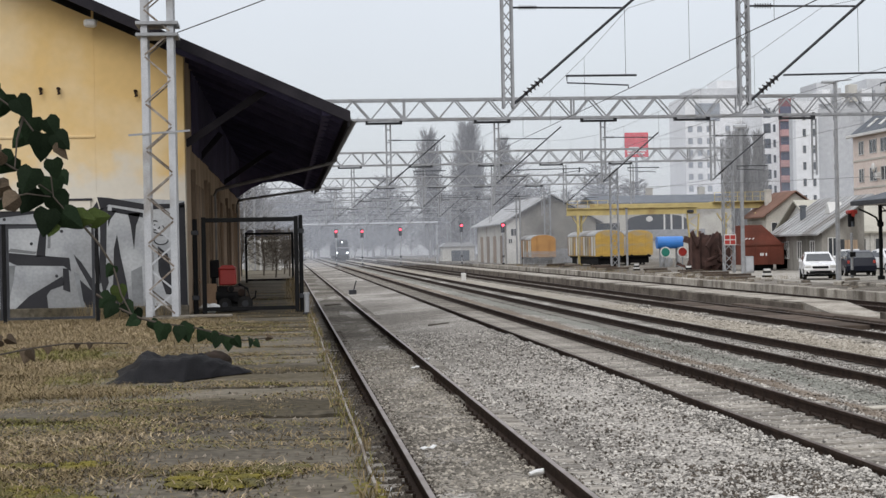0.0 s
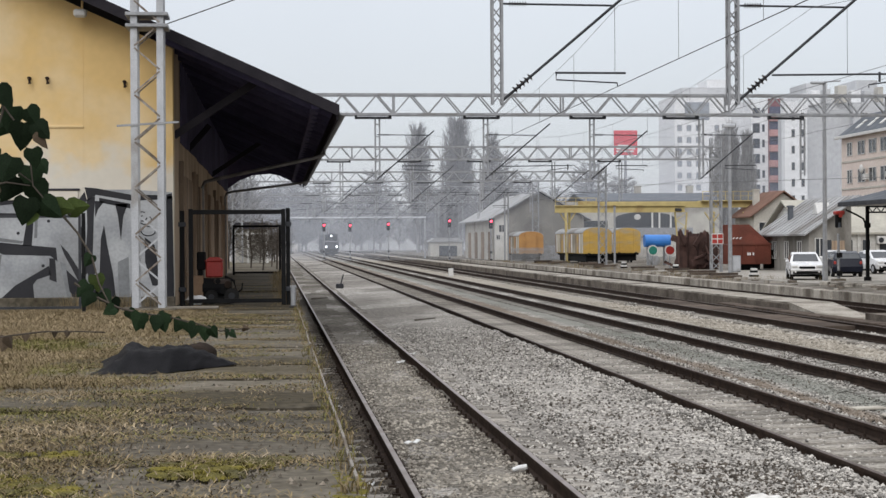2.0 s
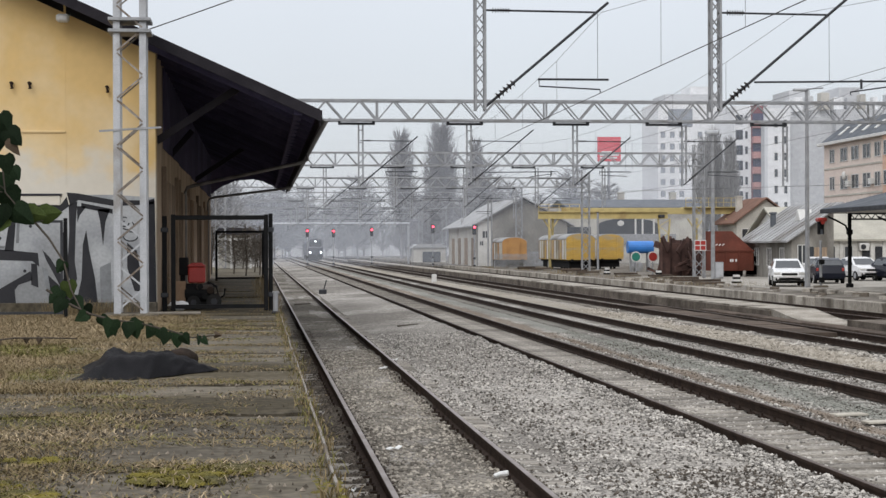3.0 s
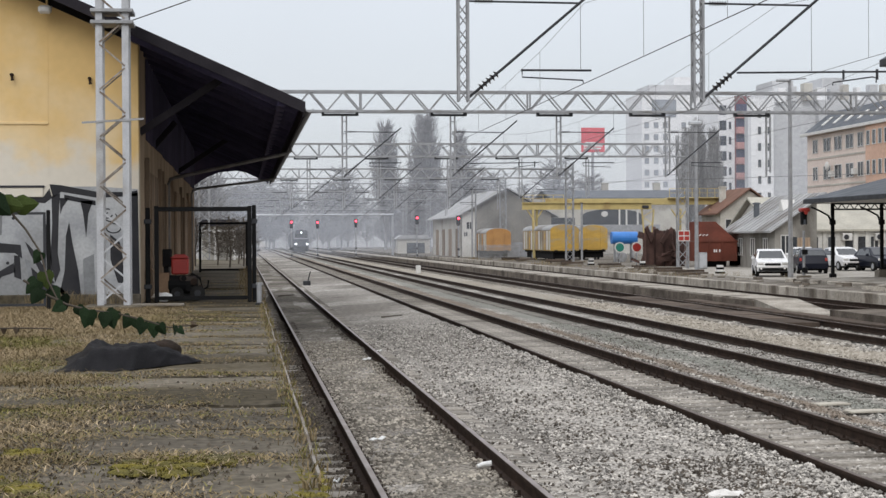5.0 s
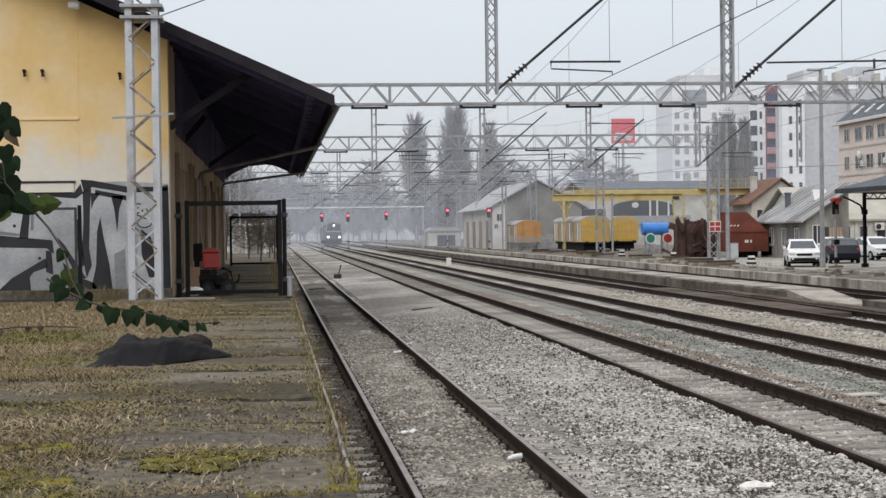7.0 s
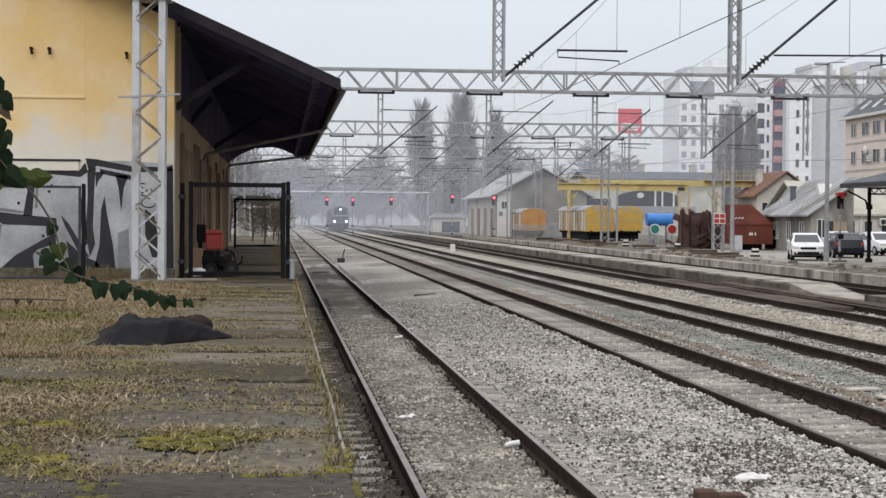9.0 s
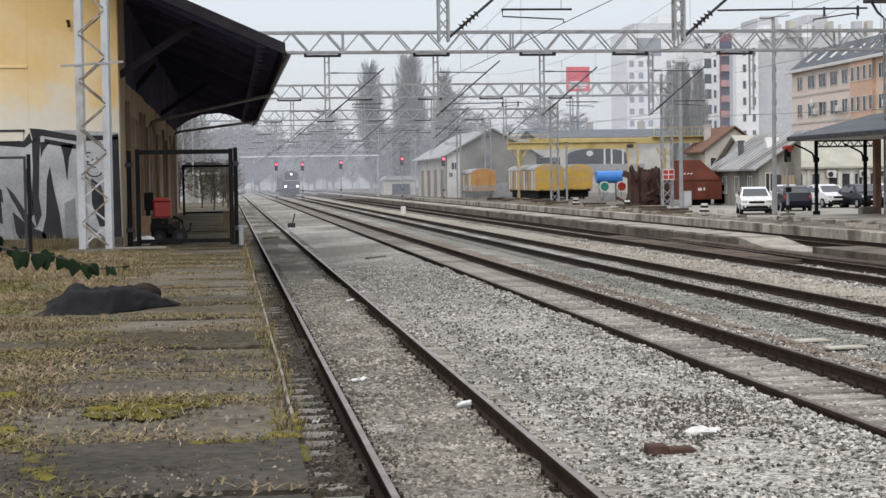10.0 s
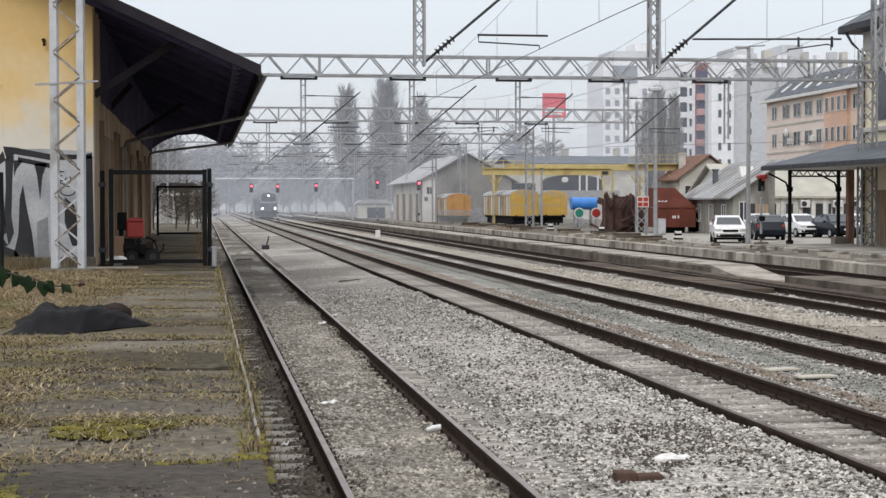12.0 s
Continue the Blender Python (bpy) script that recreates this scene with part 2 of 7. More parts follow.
SPRAY_B = mat("black_spray_paint", (0.018, 0.018, 0.022), (0.03, 0.03, 0.034), scale=2, rough=0.6, bump=0.1)
SPRAY_G = mat("grey_spray_paint", (0.24, 0.25, 0.26), (0.17, 0.175, 0.18), scale=1.5, rough=0.7, bump=0.1)
# Dark wood with the bluish cast of lifted shadow mixed into its colour.
DARKWOOD = mat("shadow_tinted_soffit_boards", (0.078, 0.070, 0.122), (0.058, 0.052, 0.094), scale=2, rough=0.9, bump=0.3, rand=0.25)
FASCIA = mat("dark_fascia", (0.032, 0.029, 0.034), (0.022, 0.020, 0.024), scale=2, rough=0.8, bump=0.2)
WOOD = mat("weathered_boards", (0.33, 0.245, 0.175), (0.21, 0.158, 0.115), scale=3, rough=0.9, bump=0.4, rand=0.3, stretch=(2, 2, 0.25))
GALV = mat("galvanised_steel", (0.33, 0.335, 0.345), (0.26, 0.265, 0.275), scale=3, rough=0.55, metal=0.35, bump=0.08, stain=(0.22, 0.215, 0.21), amount=0.3)
GALV_L = mat("pale_painted_steel", (0.47, 0.48, 0.50), (0.40, 0.41, 0.43), scale=3, rough=0.55, metal=0.2, bump=0.08, stain=(0.30, 0.29, 0.28), amount=0.25)
EDGE_STEEL = mat("dull_edge_steel", (0.27, 0.25, 0.225), (0.17, 0.145, 0.12), scale=3, rough=0.7, metal=0.15, bump=0.1, stain=(0.10, 0.075, 0.055), amount=0.45)
PIPE = mat("weathered_zinc_pipe", (0.25, 0.235, 0.225), (0.17, 0.158, 0.15), scale=3, rough=0.6, metal=0.3, bump=0.1)
DSTEEL = mat("dark_steel", (0.05, 0.052, 0.058), (0.035, 0.036, 0.04), scale=4, rough=0.6, metal=0.3, bump=0.1)
RUSTY_LACE = mat("worn_lacing_paint", (0.30, 0.275, 0.25), (0.14, 0.105, 0.08), scale=7, rough=0.7, metal=0.1, bump=0.1, rand=0.25)
BLACK = mat("black_paint", (0.009, 0.009, 0.010), (0.013, 0.013, 0.013), scale=5, rough=0.7, bump=0.15)
WIRE = mat("oxidised_copper_wire", (0.10, 0.095, 0.09), (0.07, 0.07, 0.068), scale=5, rough=0.6, metal=0.4, bump=0)
INSUL = mat("brown_insulator", (0.018, 0.014, 0.014), (0.03, 0.022, 0.02), scale=9, rough=0.25, bump=0)
ROOF_D = mat("dark_roofing", (0.05, 0.048, 0.056), (0.035, 0.034, 0.04), scale=1.5, rough=0.85, bump=0.3)
ROOF_G = mat("grey_roof_sheet", (0.36, 0.36, 0.36), (0.29, 0.29, 0.29), scale=0.7, rough=0.75, bump=0.15, stain=(0.20, 0.19, 0.18), amount=0.35)
ROOF_M = mat("slate_grey_roof", (0.12, 0.13, 0.145), (0.09, 0.098, 0.11), scale=0.9, rough=0.7, bump=0.2)
ROOF_O = mat("orange_tiles", (0.20, 0.115, 0.085), (0.15, 0.09, 0.07), scale=1.0, rough=0.9, bump=0.3)
YELLOW = mat("yellow_crane_paint", (0.50, 0.405, 0.18), (0.41, 0.33, 0.15), scale=1.5, rough=0.55, bump=0.1, stain=(0.30, 0.21, 0.09), amount=0.25)
WAGON_Y = mat("yellow_wagon_boards", (0.54, 0.35, 0.09), (0.46, 0.30, 0.085), scale=1.0, rough=0.7, bump=0.2, stain=(0.38, 0.30, 0.18), amount=0.5, stretch=(1, 1, 3))
WAGON_O = mat("faded_orange_wagon", (0.45, 0.25, 0.10), (0.36, 0.20, 0.09), scale=1.0, rough=0.8, bump=0.2)
WAGON_G = mat("faded_wagon_side", (0.42, 0.36, 0.24), (0.32, 0.28, 0.20), scale=1.0, rough=0.8, bump=0.2, stain=(0.22, 0.18, 0.12))
OXIDE = mat("red_oxide_paint", (0.15, 0.05, 0.035), (0.11, 0.038, 0.028), scale=0.9, rough=0.85, bump=0.2, stain=(0.09, 0.04, 0.03), amount=0.4)
SCRAP = mat("rusty_scrap", (0.095, 0.056, 0.048), (0.058, 0.038, 0.034), scale=2.0, rough=0.9, bump=0.5, rand=0.5)
BLUE = mat("blue_tank_paint", (0.035, 0.19, 0.55), (0.03, 0.16, 0.47), scale=1.5, rough=0.45, bump=0.05)
RED = mat("red_enamel", (0.36, 0.03, 0.022), (0.29, 0.025, 0.02), scale=3, rough=0.45, bump=0.08, stain=(0.25, 0.03, 0.02), amount=0.25)
SIGN_RED = mat("red_sign_sheet", (0.62, 0.035, 0.05), (0.58, 0.032, 0.045), scale=0.4, rough=0.5, bump=0)
LETTER = mat("white_lettering", (0.75, 0.73, 0.72), (0.68, 0.66, 0.65), scale=1, rough=0.6, bump=0)
GLASS_D = mat("dark_window_glass", (0.03, 0.035, 0.042), (0.05, 0.055, 0.06), scale=0.4, rough=0.12, bump=0)
# Far tower glass, lightened so distance haze is part of its colour.
GLASS_F = mat("haze_toned_far_glass", (0.22, 0.24, 0.27), (0.28, 0.30, 0.33), scale=0.4, rough=0.2, bump=0)
WINFRAME = mat("white_window_frame", (0.62, 0.61, 0.59), (0.55, 0.54, 0.52), scale=1, rough=0.6, bump=0)
CARW = mat("white_car_paint", (0.72, 0.72, 0.72), (0.68, 0.68, 0.69), scale=1, rough=0.28, bump=0)
CARB = mat("dark_blue_car_paint", (0.008, 0.010, 0.020), (0.010, 0.012, 0.022), scale=1, rough=0.35, bump=0)
CARB.node_tree.nodes["Principled BSDF"].inputs["Specular IOR Level"].default_value = 0.2
CARS = mat("silver_car_paint", (0.45, 0.46, 0.48), (0.40, 0.41, 0.43), scale=1, rough=0.3, metal=0.4, bump=0)
RUBBER = mat("rubber", (0.018, 0.018, 0.018), (0.028, 0.027, 0.026), scale=8, rough=0.85, bump=0.2)
PINK = mat("pink_render", (0.68, 0.59, 0.53), (0.63, 0.54, 0.485), scale=0.3, rough=0.95, bump=0.1, stain=(0.46, 0.36, 0.31), amount=0.25)
ORANGE = mat("orange_render", (0.62, 0.42, 0.32), (0.57, 0.38, 0.29), scale=0.3, rough=0.95, bump=0.1)
PEACH = mat("peach_render", (0.70, 0.55, 0.43), (0.65, 0.51, 0.40), scale=0.3, rough=0.95, bump=0.1)
TOWER_G = mat("grey_tower_render", (0.50, 0.505, 0.515), (0.45, 0.455, 0.465), scale=0.12, rough=0.95, bump=0.05)
# White tower render, paled further to hold the far haze in its colour.
TOWER_W = mat("hazed_white_tower_render", (0.74, 0.745, 0.755), (0.68, 0.685, 0.695), scale=0.12, rough=0.95, bump=0.05)
TOWER_R = mat("maroon_cladding", (0.22, 0.085, 0.09), (0.18, 0.07, 0.078), scale=0.2, rough=0.7, bump=0.05)
TOWER_P = mat("salmon_cladding", (0.50, 0.27, 0.25), (0.45, 0.24, 0.23), scale=0.2, rough=0.7, bump=0.05)
TOWER_N = mat("navy_cladding", (0.05, 0.055, 0.10), (0.06, 0.065, 0.11), scale=0.2, rough=0.6, bump=0.05)
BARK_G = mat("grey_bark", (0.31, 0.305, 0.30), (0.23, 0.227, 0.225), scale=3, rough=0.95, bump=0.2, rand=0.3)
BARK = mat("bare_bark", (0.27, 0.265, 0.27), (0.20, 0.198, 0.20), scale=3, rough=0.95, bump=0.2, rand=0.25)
BARK_D = mat("brown_bark", (0.10, 0.085, 0.07), (0.07, 0.06, 0.05), scale=6, rough=0.95, bump=0.3, rand=0.25)
LEAF = mat("ivy_leaf", (0.014, 0.026, 0.011), (0.009, 0.017, 0.008), scale=14, rough=0.75, bump=0.2, rand=0.45)
LEAF_Y = mat("yellowing_leaf", (0.05, 0.07, 0.018), (0.035, 0.05, 0.014), scale=14, rough=0.7, bump=0.2, rand=0.3)
LEAF_DRY = mat("withered_leaf", (0.11, 0.08, 0.055), (0.065, 0.05, 0.035), scale=14, rough=0.8, bump=0.3, rand=0.35)
GRASS_DRY = mat("dry_grass", (0.225, 0.172, 0.095), (0.165, 0.126, 0.07), scale=1.5, rough=0.95, bump=0, rand=0.3)
GRASS_GR = mat("green_grass", (0.165, 0.15, 0.05), (0.115, 0.105, 0.036), scale=1.5, rough=0.95, bump=0, rand=0.45)
STRAW = mat("bleached_straw", (0.33, 0.262, 0.17), (0.23, 0.176, 0.108), scale=1.5, rough=0.95, bump=0, rand=0.5)
HUMUS = mat("dark_leaf_litter", (0.06, 0.045, 0.03), (0.04, 0.03, 0.02), scale=3, rough=1.0, bump=0, rand=0.5)
MOSS = mat("moss", (0.17, 0.142, 0.03), (0.08, 0.072, 0.03), scale=5, rough=1.0, bump=0.8, speck=0.4, stain=(0.09, 0.08, 0.04), amount=0.4)
CLOTH = mat("black_tarpaulin", (0.005, 0.005, 0.006), (0.010, 0.0095, 0.011), scale=6, rough=0.75, bump=0.3)
CLOTH.node_tree.nodes["Principled BSDF"].inputs["Specular IOR Level"].default_value = 0.1
LAMP_RED = mat("red_signal_lens", (0.5, 0.02, 0.03), rough=0.3, bump=0, glow=(1.0, 0.05, 0.09, 6.0))
LAMP_WHITE = mat("white_headlamp", (0.8, 0.8, 0.8), rough=0.2, bump=0, glow=(0.92, 0.96, 1.0, 5.0))
PLASTIC_W = mat("white_litter", (0.75, 0.75, 0.74), (0.65, 0.65, 0.64), scale=8, rough=0.5, bump=0.2)
TIMBER = mat("dark_crossing_timber", (0.11, 0.085, 0.068), (0.07, 0.055, 0.045), scale=2, rough=0.95, bump=0.4, rand=0.25)
LOCO = mat("dark_locomotive_paint", (0.05, 0.055, 0.07), (0.035, 0.04, 0.05), scale=1, rough=0.5, bump=0.05)
LOCO_L = mat("grey_locomotive_front", (0.22, 0.22, 0.24), (0.18, 0.18, 0.20), scale=1, rough=0.5, bump=0.05)
LENS_GREEN = mat("green_disc", (0.03, 0.20, 0.15), (0.025, 0.17, 0.13), scale=3, rough=0.5, bump=0)


# ---------------------------------------------------------------- mesh helpers
class Mesh:
    """Gathers vertices and faces of one mesh."""

    def __init__(self):
        self.v, self.f, self.mi, self.cur = [], [], [], 0

    def add(self, vs, fs):
        o = len(self.v)
        self.v += [tuple(p) for p in vs]
        self.f += [tuple(i + o for i in q) for q in fs]
        self.mi += [self.cur] * len(fs)
        return self

    def box(self, x0, x1, y0, y1, z0, z1, c=0.0):
        if not c:
            vs = [(x, y, z) for z in (z0, z1) for y in (y0, y1) for x in (x0, x1)]
            return self.add(vs, [(0, 2, 3, 1), (4, 5, 7, 6), (0, 1, 5, 4), (2, 6, 7, 3), (0, 4, 6, 2), (1, 3, 7, 5)])
        bm = bmesh.new()
        bmesh.ops.create_cube(bm, size=1.0)
        for p in bm.verts:
            p.co = ((x0 + x1) / 2 + p.co.x * (x1 - x0), (y0 + y1) / 2 + p.co.y * (y1 - y0), (z0 + z1) / 2 + p.co.z * (z1 - z0))
        bmesh.ops.bevel(bm, geom=list(bm.edges), offset=c, segments=1, affect="EDGES")
        return self.take(bm)

    def take(self, bm):
        bm.verts.ensure_lookup_table()
        bm.verts.index_update()
        self.add([p.co for p in bm.verts], [[p.index for p in q.verts] for q in bm.faces])
        bm.free()
        return self

    def bar(self, p, q, w, h=None):
        """A straight square bar from p to q."""
        p, q, h = Vector(p), Vector(q), h or w
        d = (q - p).normalized()
        s = d.cross(Vector((0, 0, 1)) if abs(d.z) < 0.95 else Vector((0, 1, 0))).normalized()
        u = s.cross(d)
        vs = [e + s * a * w / 2 + u * b * h / 2 for e in (p, q) for a, b in ((-1, -1), (1, -1), (1, 1), (-1, 1))]
        return self.add(vs, [(3, 2, 1, 0), (4, 5, 6, 7), (0, 1, 5, 4), (1, 2, 6, 5), (2, 3, 7, 6), (3, 0, 4, 7)])

    def tube(self, pts, r, n=6, r2=None):
        """A round tube along points, tapering from r to r2."""
        pts = [Vector(p) for p in pts]
        r2 = r if r2 is None else r2
        vs, fs = [], []
        for i, p in enumerate(pts):
            d = (pts[min(i + 1, len(pts) - 1)] - pts[max(i - 1, 0)]).normalized()
            s = d.cross(Vector((0, 0, 1)) if abs(d.z) < 0.95 else Vector((0, 1, 0))).normalized()
            u = s.cross(d)
            k = r + (r2 - r) * i / max(len(pts) - 1, 1)
            vs += [p + (s * math.cos(a) + u * math.sin(a)) * k for a in [2 * math.pi * j / n for j in range(n)]]
        for i in range(len(pts) - 1):
            fs += [(i * n + j, i * n + (j + 1) % n, (i + 1) * n + (j + 1) % n, (i + 1) * n + j) for j in range(n)]
        fs += [tuple(range(n - 1, -1, -1)), tuple(range((len(pts) - 1) * n, len(pts) * n))]
        return self.add(vs, fs)

    def prism(self, outline, axis, a, b):
        """An outline of (u, v) pairs pushed along an axis from a to b. axis x: (y, z); y: (x, z); z: (x, y)."""
        place = {"x": lambda u, v, w: (w, u, v), "y": lambda u, v, w: (u, w, v), "z": lambda u, v, w: (u, v, w)}[axis]
        n = len(outline)
        vs = [place(u, v, w) for w in (a, b) for u, v in outline]
        fs = [tuple(range(n - 1, -1, -1)), tuple(range(n, 2 * n))] + [(i, (i + 1) % n, n + (i + 1) % n, n + i) for i in range(n)]
        return self.add(vs, fs)

    def ball(self, c, r, sub=1, squash=(1, 1, 1), jitter=0.0):
        bm = bmesh.new()
        bmesh.ops.create_icosphere(bm, subdivisions=sub, radius=1.0)
        for p in bm.verts:
            k = r * (1 + random.uniform(-jitter, jitter))
            p.co = (c[0] + p.co.x * k * squash[0], c[1] + p.co.y * k * squash[1], c[2] + p.co.z * k * squash[2])
        return self.take(bm)

    def data(self, name, *mats, smooth=False):
        me = bpy.data.meshes.new(name)
        me.from_pydata(self.v, [], self.f)
        for m in mats:
            me.materials.append(m)
        if len(mats) > 1:
            me.polygons.foreach_set("material_index", self.mi)
        if smooth:
            me.polygons.foreach_set("use_smooth", [True] * len(me.polygons))
        bm = bmesh.new()
        bm.from_mesh(me)
        if len(bm.faces) < 20000:
            bmesh.ops.recalc_face_normals(bm, faces=bm.faces)
        bm.to_mesh(me)
        bm.free()
        return me


def part(name, m, material, parent, label="", smooth=False):
    """One mesh object under a thing or part."""
    me = m if isinstance(m, bpy.types.Mesh) else m.data(name, *(material if isinstance(material, (list, tuple)) else (material,)), smooth=smooth)
    ob = new(name, me)
    ob.parent = parent
    return tagged(ob, label)


def thing(name, label, category, at=(0, 0, 0), group="", kind=""):
    ob = new(name)
    ob.empty_display_size = 0.2
    ob.location = at
    return tagged(ob, label, category, group, kind)


def solid(name, m, material, label, category="", kind="", group="", smooth=False, at=(0, 0, 0)):
    ob = new(name, m.data(name, *(material if isinstance(material, (list, tuple)) else (material,)), smooth=smooth))
    ob.location = at
    return tagged(ob, label, category, group, kind)


# ---------------------------------------------------------------- ground
TRACKS = [2.08, 6.85, 10.88, 15.55, 21.2]   # centre lines; rail heads lie at z = 0
GAUGE = 1.507                               # between the middles of the rail heads
PLAT = 1.03                                 # loading platform
EDGE = 0.47
YARD = 0.17                                 # station platform and yard

g = Mesh()
xs = [-1500, -400, -120, -40, -16] + [-4 + 0.5 * i for i in range(57)] + [27, 40, 70, 120, 300, 800, 1800]
ys = [-60, -20, 0] + [6 + 0.6 * i for i in range(90)] + [62 + 4 * i for i in range(40)] + [230, 260, 320, 420, 600, 1000, 1800, 3500]


def ground_z(x, y):
    z = -0.24 + 0.05 * noise.noise((x * 0.5, y * 0.5, 0)) + 0.025 * noise.noise((x * 2.1, y * 2.1, 3))
    for c, lift in zip(TRACKS, (0.075, 0.032, 0.04, 0.02)):
        z += lift * math.exp(-((x - c) / 1.2) ** 4)
    for a, b in ((3.6, 4.8), (8.1, 9.4)):
        if a < x < b:
            z += 0.07
    if 4.8 <= x < 6.25:
        z += 0.07 + 0.045 * min(1, (x - 4.8) / 0.7)
    if 6.25 < x < 7.5 and y < 70:
        z -= 0.05
    return z


g.v = [(x, y, ground_z(x, y) if -4 <= x <= 27 and y > 0 else -0.26) for y in ys for x in xs]
nx = len(xs)
g.f = [(j * nx + i, j * nx + i + 1, (j + 1) * nx + i + 1, (j + 1) * nx + i) for j in range(len(ys) - 1) for i in range(nx - 1)]
g.mi = [0] * len(g.f)
solid("ground", g, BALLAST, "pale crushed stone ballast with grimy patches", "ground", "structure", smooth=True)



def bed_sheet(x0, wide, n):
    bed = Mesh()
    bx = [x0 + wide * i for i in range(n)]
    by = [2 + 0.6 * i for i in range(100)] + [64 + 6 * i for i in range(30)]
    bed.v = [(x, y, ground_z(x, y) + 0.006) for y in by for x in bx]
    bed.f = [(j * len(bx) + i, j * len(bx) + i + 1, (j + 1) * len(bx) + i + 1, (j + 1) * len(bx) + i) for j in range(len(by) - 1) for i in range(len(bx) - 1)]
    bed.mi = [0] * len(bed.f)
    return bed


solid("siding_bed", bed_sheet(0.48, 0.17, 6), BALLAST_D, "grimy brown ballast of the platform siding", "ballast", "structure", smooth=True)


solid("siding_ballast", bed_sheet(1.335, 0.16, 11), BALLAST_M, "dusty brown-grey ballast inside the platform track", "ballast", "structure", smooth=True)

# ---------------------------------------------------------------- tracks
def rail_outline(x):
    h = [(-0.075, -0.172), (0.075, -0.172), (0.075, -0.16), (0.012, -0.145), (0.010, -0.05), (0.036, -0.04), (0.036, -0.004), (0.03, 0.0), (-0.03, 0.0), (-0.036, -0.004), (-0.036, -0.04), (-0.010, -0.05), (-0.012, -0.145), (-0.075, -0.16)]
    return [(x + a, b) for a, b in h]


def rail_mesh(y0, y1):
    m = Mesh()
    o = rail_outline(0)
    n = len(o)
    step = [y0 + (y1 - y0) * i / 6 for i in range(7)]
    for y in step:
        m.v += [(u, y, w) for u, w in o]
    for k in range(6):
        for i in range(n):
            m.f.append((k * n + i, k * n + (i + 1) % n, (k + 1) * n + (i + 1) % n, (k + 1) * n + i))
            m.mi.append(1 if i == 7 else 0)
    m.f.append(tuple(range(n)))
    m.mi.append(0)
    return m


def sleeper_mesh(concrete):
    m = Mesh()
    if concrete:
        m.prism([(-1.25, -0.36), (1.25, -0.36), (1.25, -0.185), (0.55, -0.185), (0.4, -0.205), (-0.4, -0.205), (-0.55, -0.185), (-1.25, -0.185)], "y", -0.12, 0.12)
    else:
        m.box(-1.27, 1.27, -0.125, 0.125, -0.34, -0.182, 0.02)
    return m


def clip_mesh():
    m = Mesh()
    for s in (-1, 1):
        m.box(s * 0.05 - 0.05 if s > 0 else -0.15, 0.15 if s > 0 else 0.0, -0.07, 0.07, -0.185, -0.155)
        m.tube([(s * 0.1, 0, -0.17), (s * 0.1, 0, -0.105)], 0.018, 5)
    return m


track_specs = [("wood", 8, 62, RAILHEAD), ("wood", 12, 66, RAILHEAD_DULL), ("concrete", 22, 76, RAILHEAD_DULL), ("wood", 40, 60, RAILHEAD_DULL), ("wood", 60, 62, RAILHEAD_DULL)]
rail_data = {h: rail_mesh(-30, 620).data("rail", RUST, h) for h in (RAILHEAD, RAILHEAD_DULL)}
sleeper_data = {"wood": sleeper_mesh(False).data("sleeper", SLEEPER), "concrete": sleeper_mesh(True).data("sleeper", SLEEPER_C)}
clip_data = clip_mesh().data("rail_clip", RUST)
tracks = []
for (kind, y0, y1, headmat), cx in zip(track_specs, TRACKS):
    tr = thing("railway_track", "rusty railway track on %s sleepers in ballast" % ("timber" if kind == "wood" else "concrete"), "track", (cx, 0, 0), "station tracks", "structure")
    tracks.append(tr)
    for s in (-1, 1):
        r = part("rail", rail_data[headmat], None, tr)
        r.location = (s * GAUGE / 2, 0, 0)
    far = Mesh()
    for i in range(int((240 - y1) / 0.6)):
        y = y1 + 0.6 * i
        far.box(-1.25, 1.25, y - 0.12, y + 0.12, -0.34, -0.185)
    tagged(part("far_sleepers", far, SLEEPER if kind == "wood" else SLEEPER_C, tr), kind="stuff")

# boarded crossing between the far tracks
cross = thing("board_crossing", "dark worn timber boards laid between rails", "crossing", (0, 0, 0), kind="structure")
for i in range(11):
    m = Mesh().box(16.55 + (i % 2) * 0.02, 17.1, 36 + i * 2.4, 38.35 + i * 2.4, -0.26, 0.03 + 0.01 * (i % 3), 0.015)
    part("board", m, TIMBER, cross)
for i in range(9):
    m = Mesh().box(14.95, 16.15, 46 + i * 2.4, 48.35 + i * 2.4, -0.26, -0.04 + 0.01 * (i % 3), 0.015)
    part("board", m, TIMBER, cross)

# ---------------------------------------------------------------- platforms
isl = Mesh()
isl.prism([(17.35, -0.3), (18.9, -0.3), (18.9, 0.25), (17.35, 0.25)], "y", 56, 330)
isl.prism([(50, -0.3), (56, -0.3), (56, 0.25)], "x", 17.37, 18.88)
solid("island_platform", isl, KERB, "narrow low island platform with worn concrete top", "platform", "structure")
isf = Mesh()
isf.box(17.28, 17.345, 56, 330, -0.3, 0.20, 0.01)
solid("island_platform_face", isf, ISLAND, "dark stained face of the island platform", "platform", "structure")
isn = Mesh()
isn.prism([(17.3, -0.3), (18.9, -0.3), (18.9, 0.2), (17.3, 0.2)], "y", 8, 48.4)
solid("island_platform_near", isn, ISLAND, "dark stained island platform section", "platform", "structure")

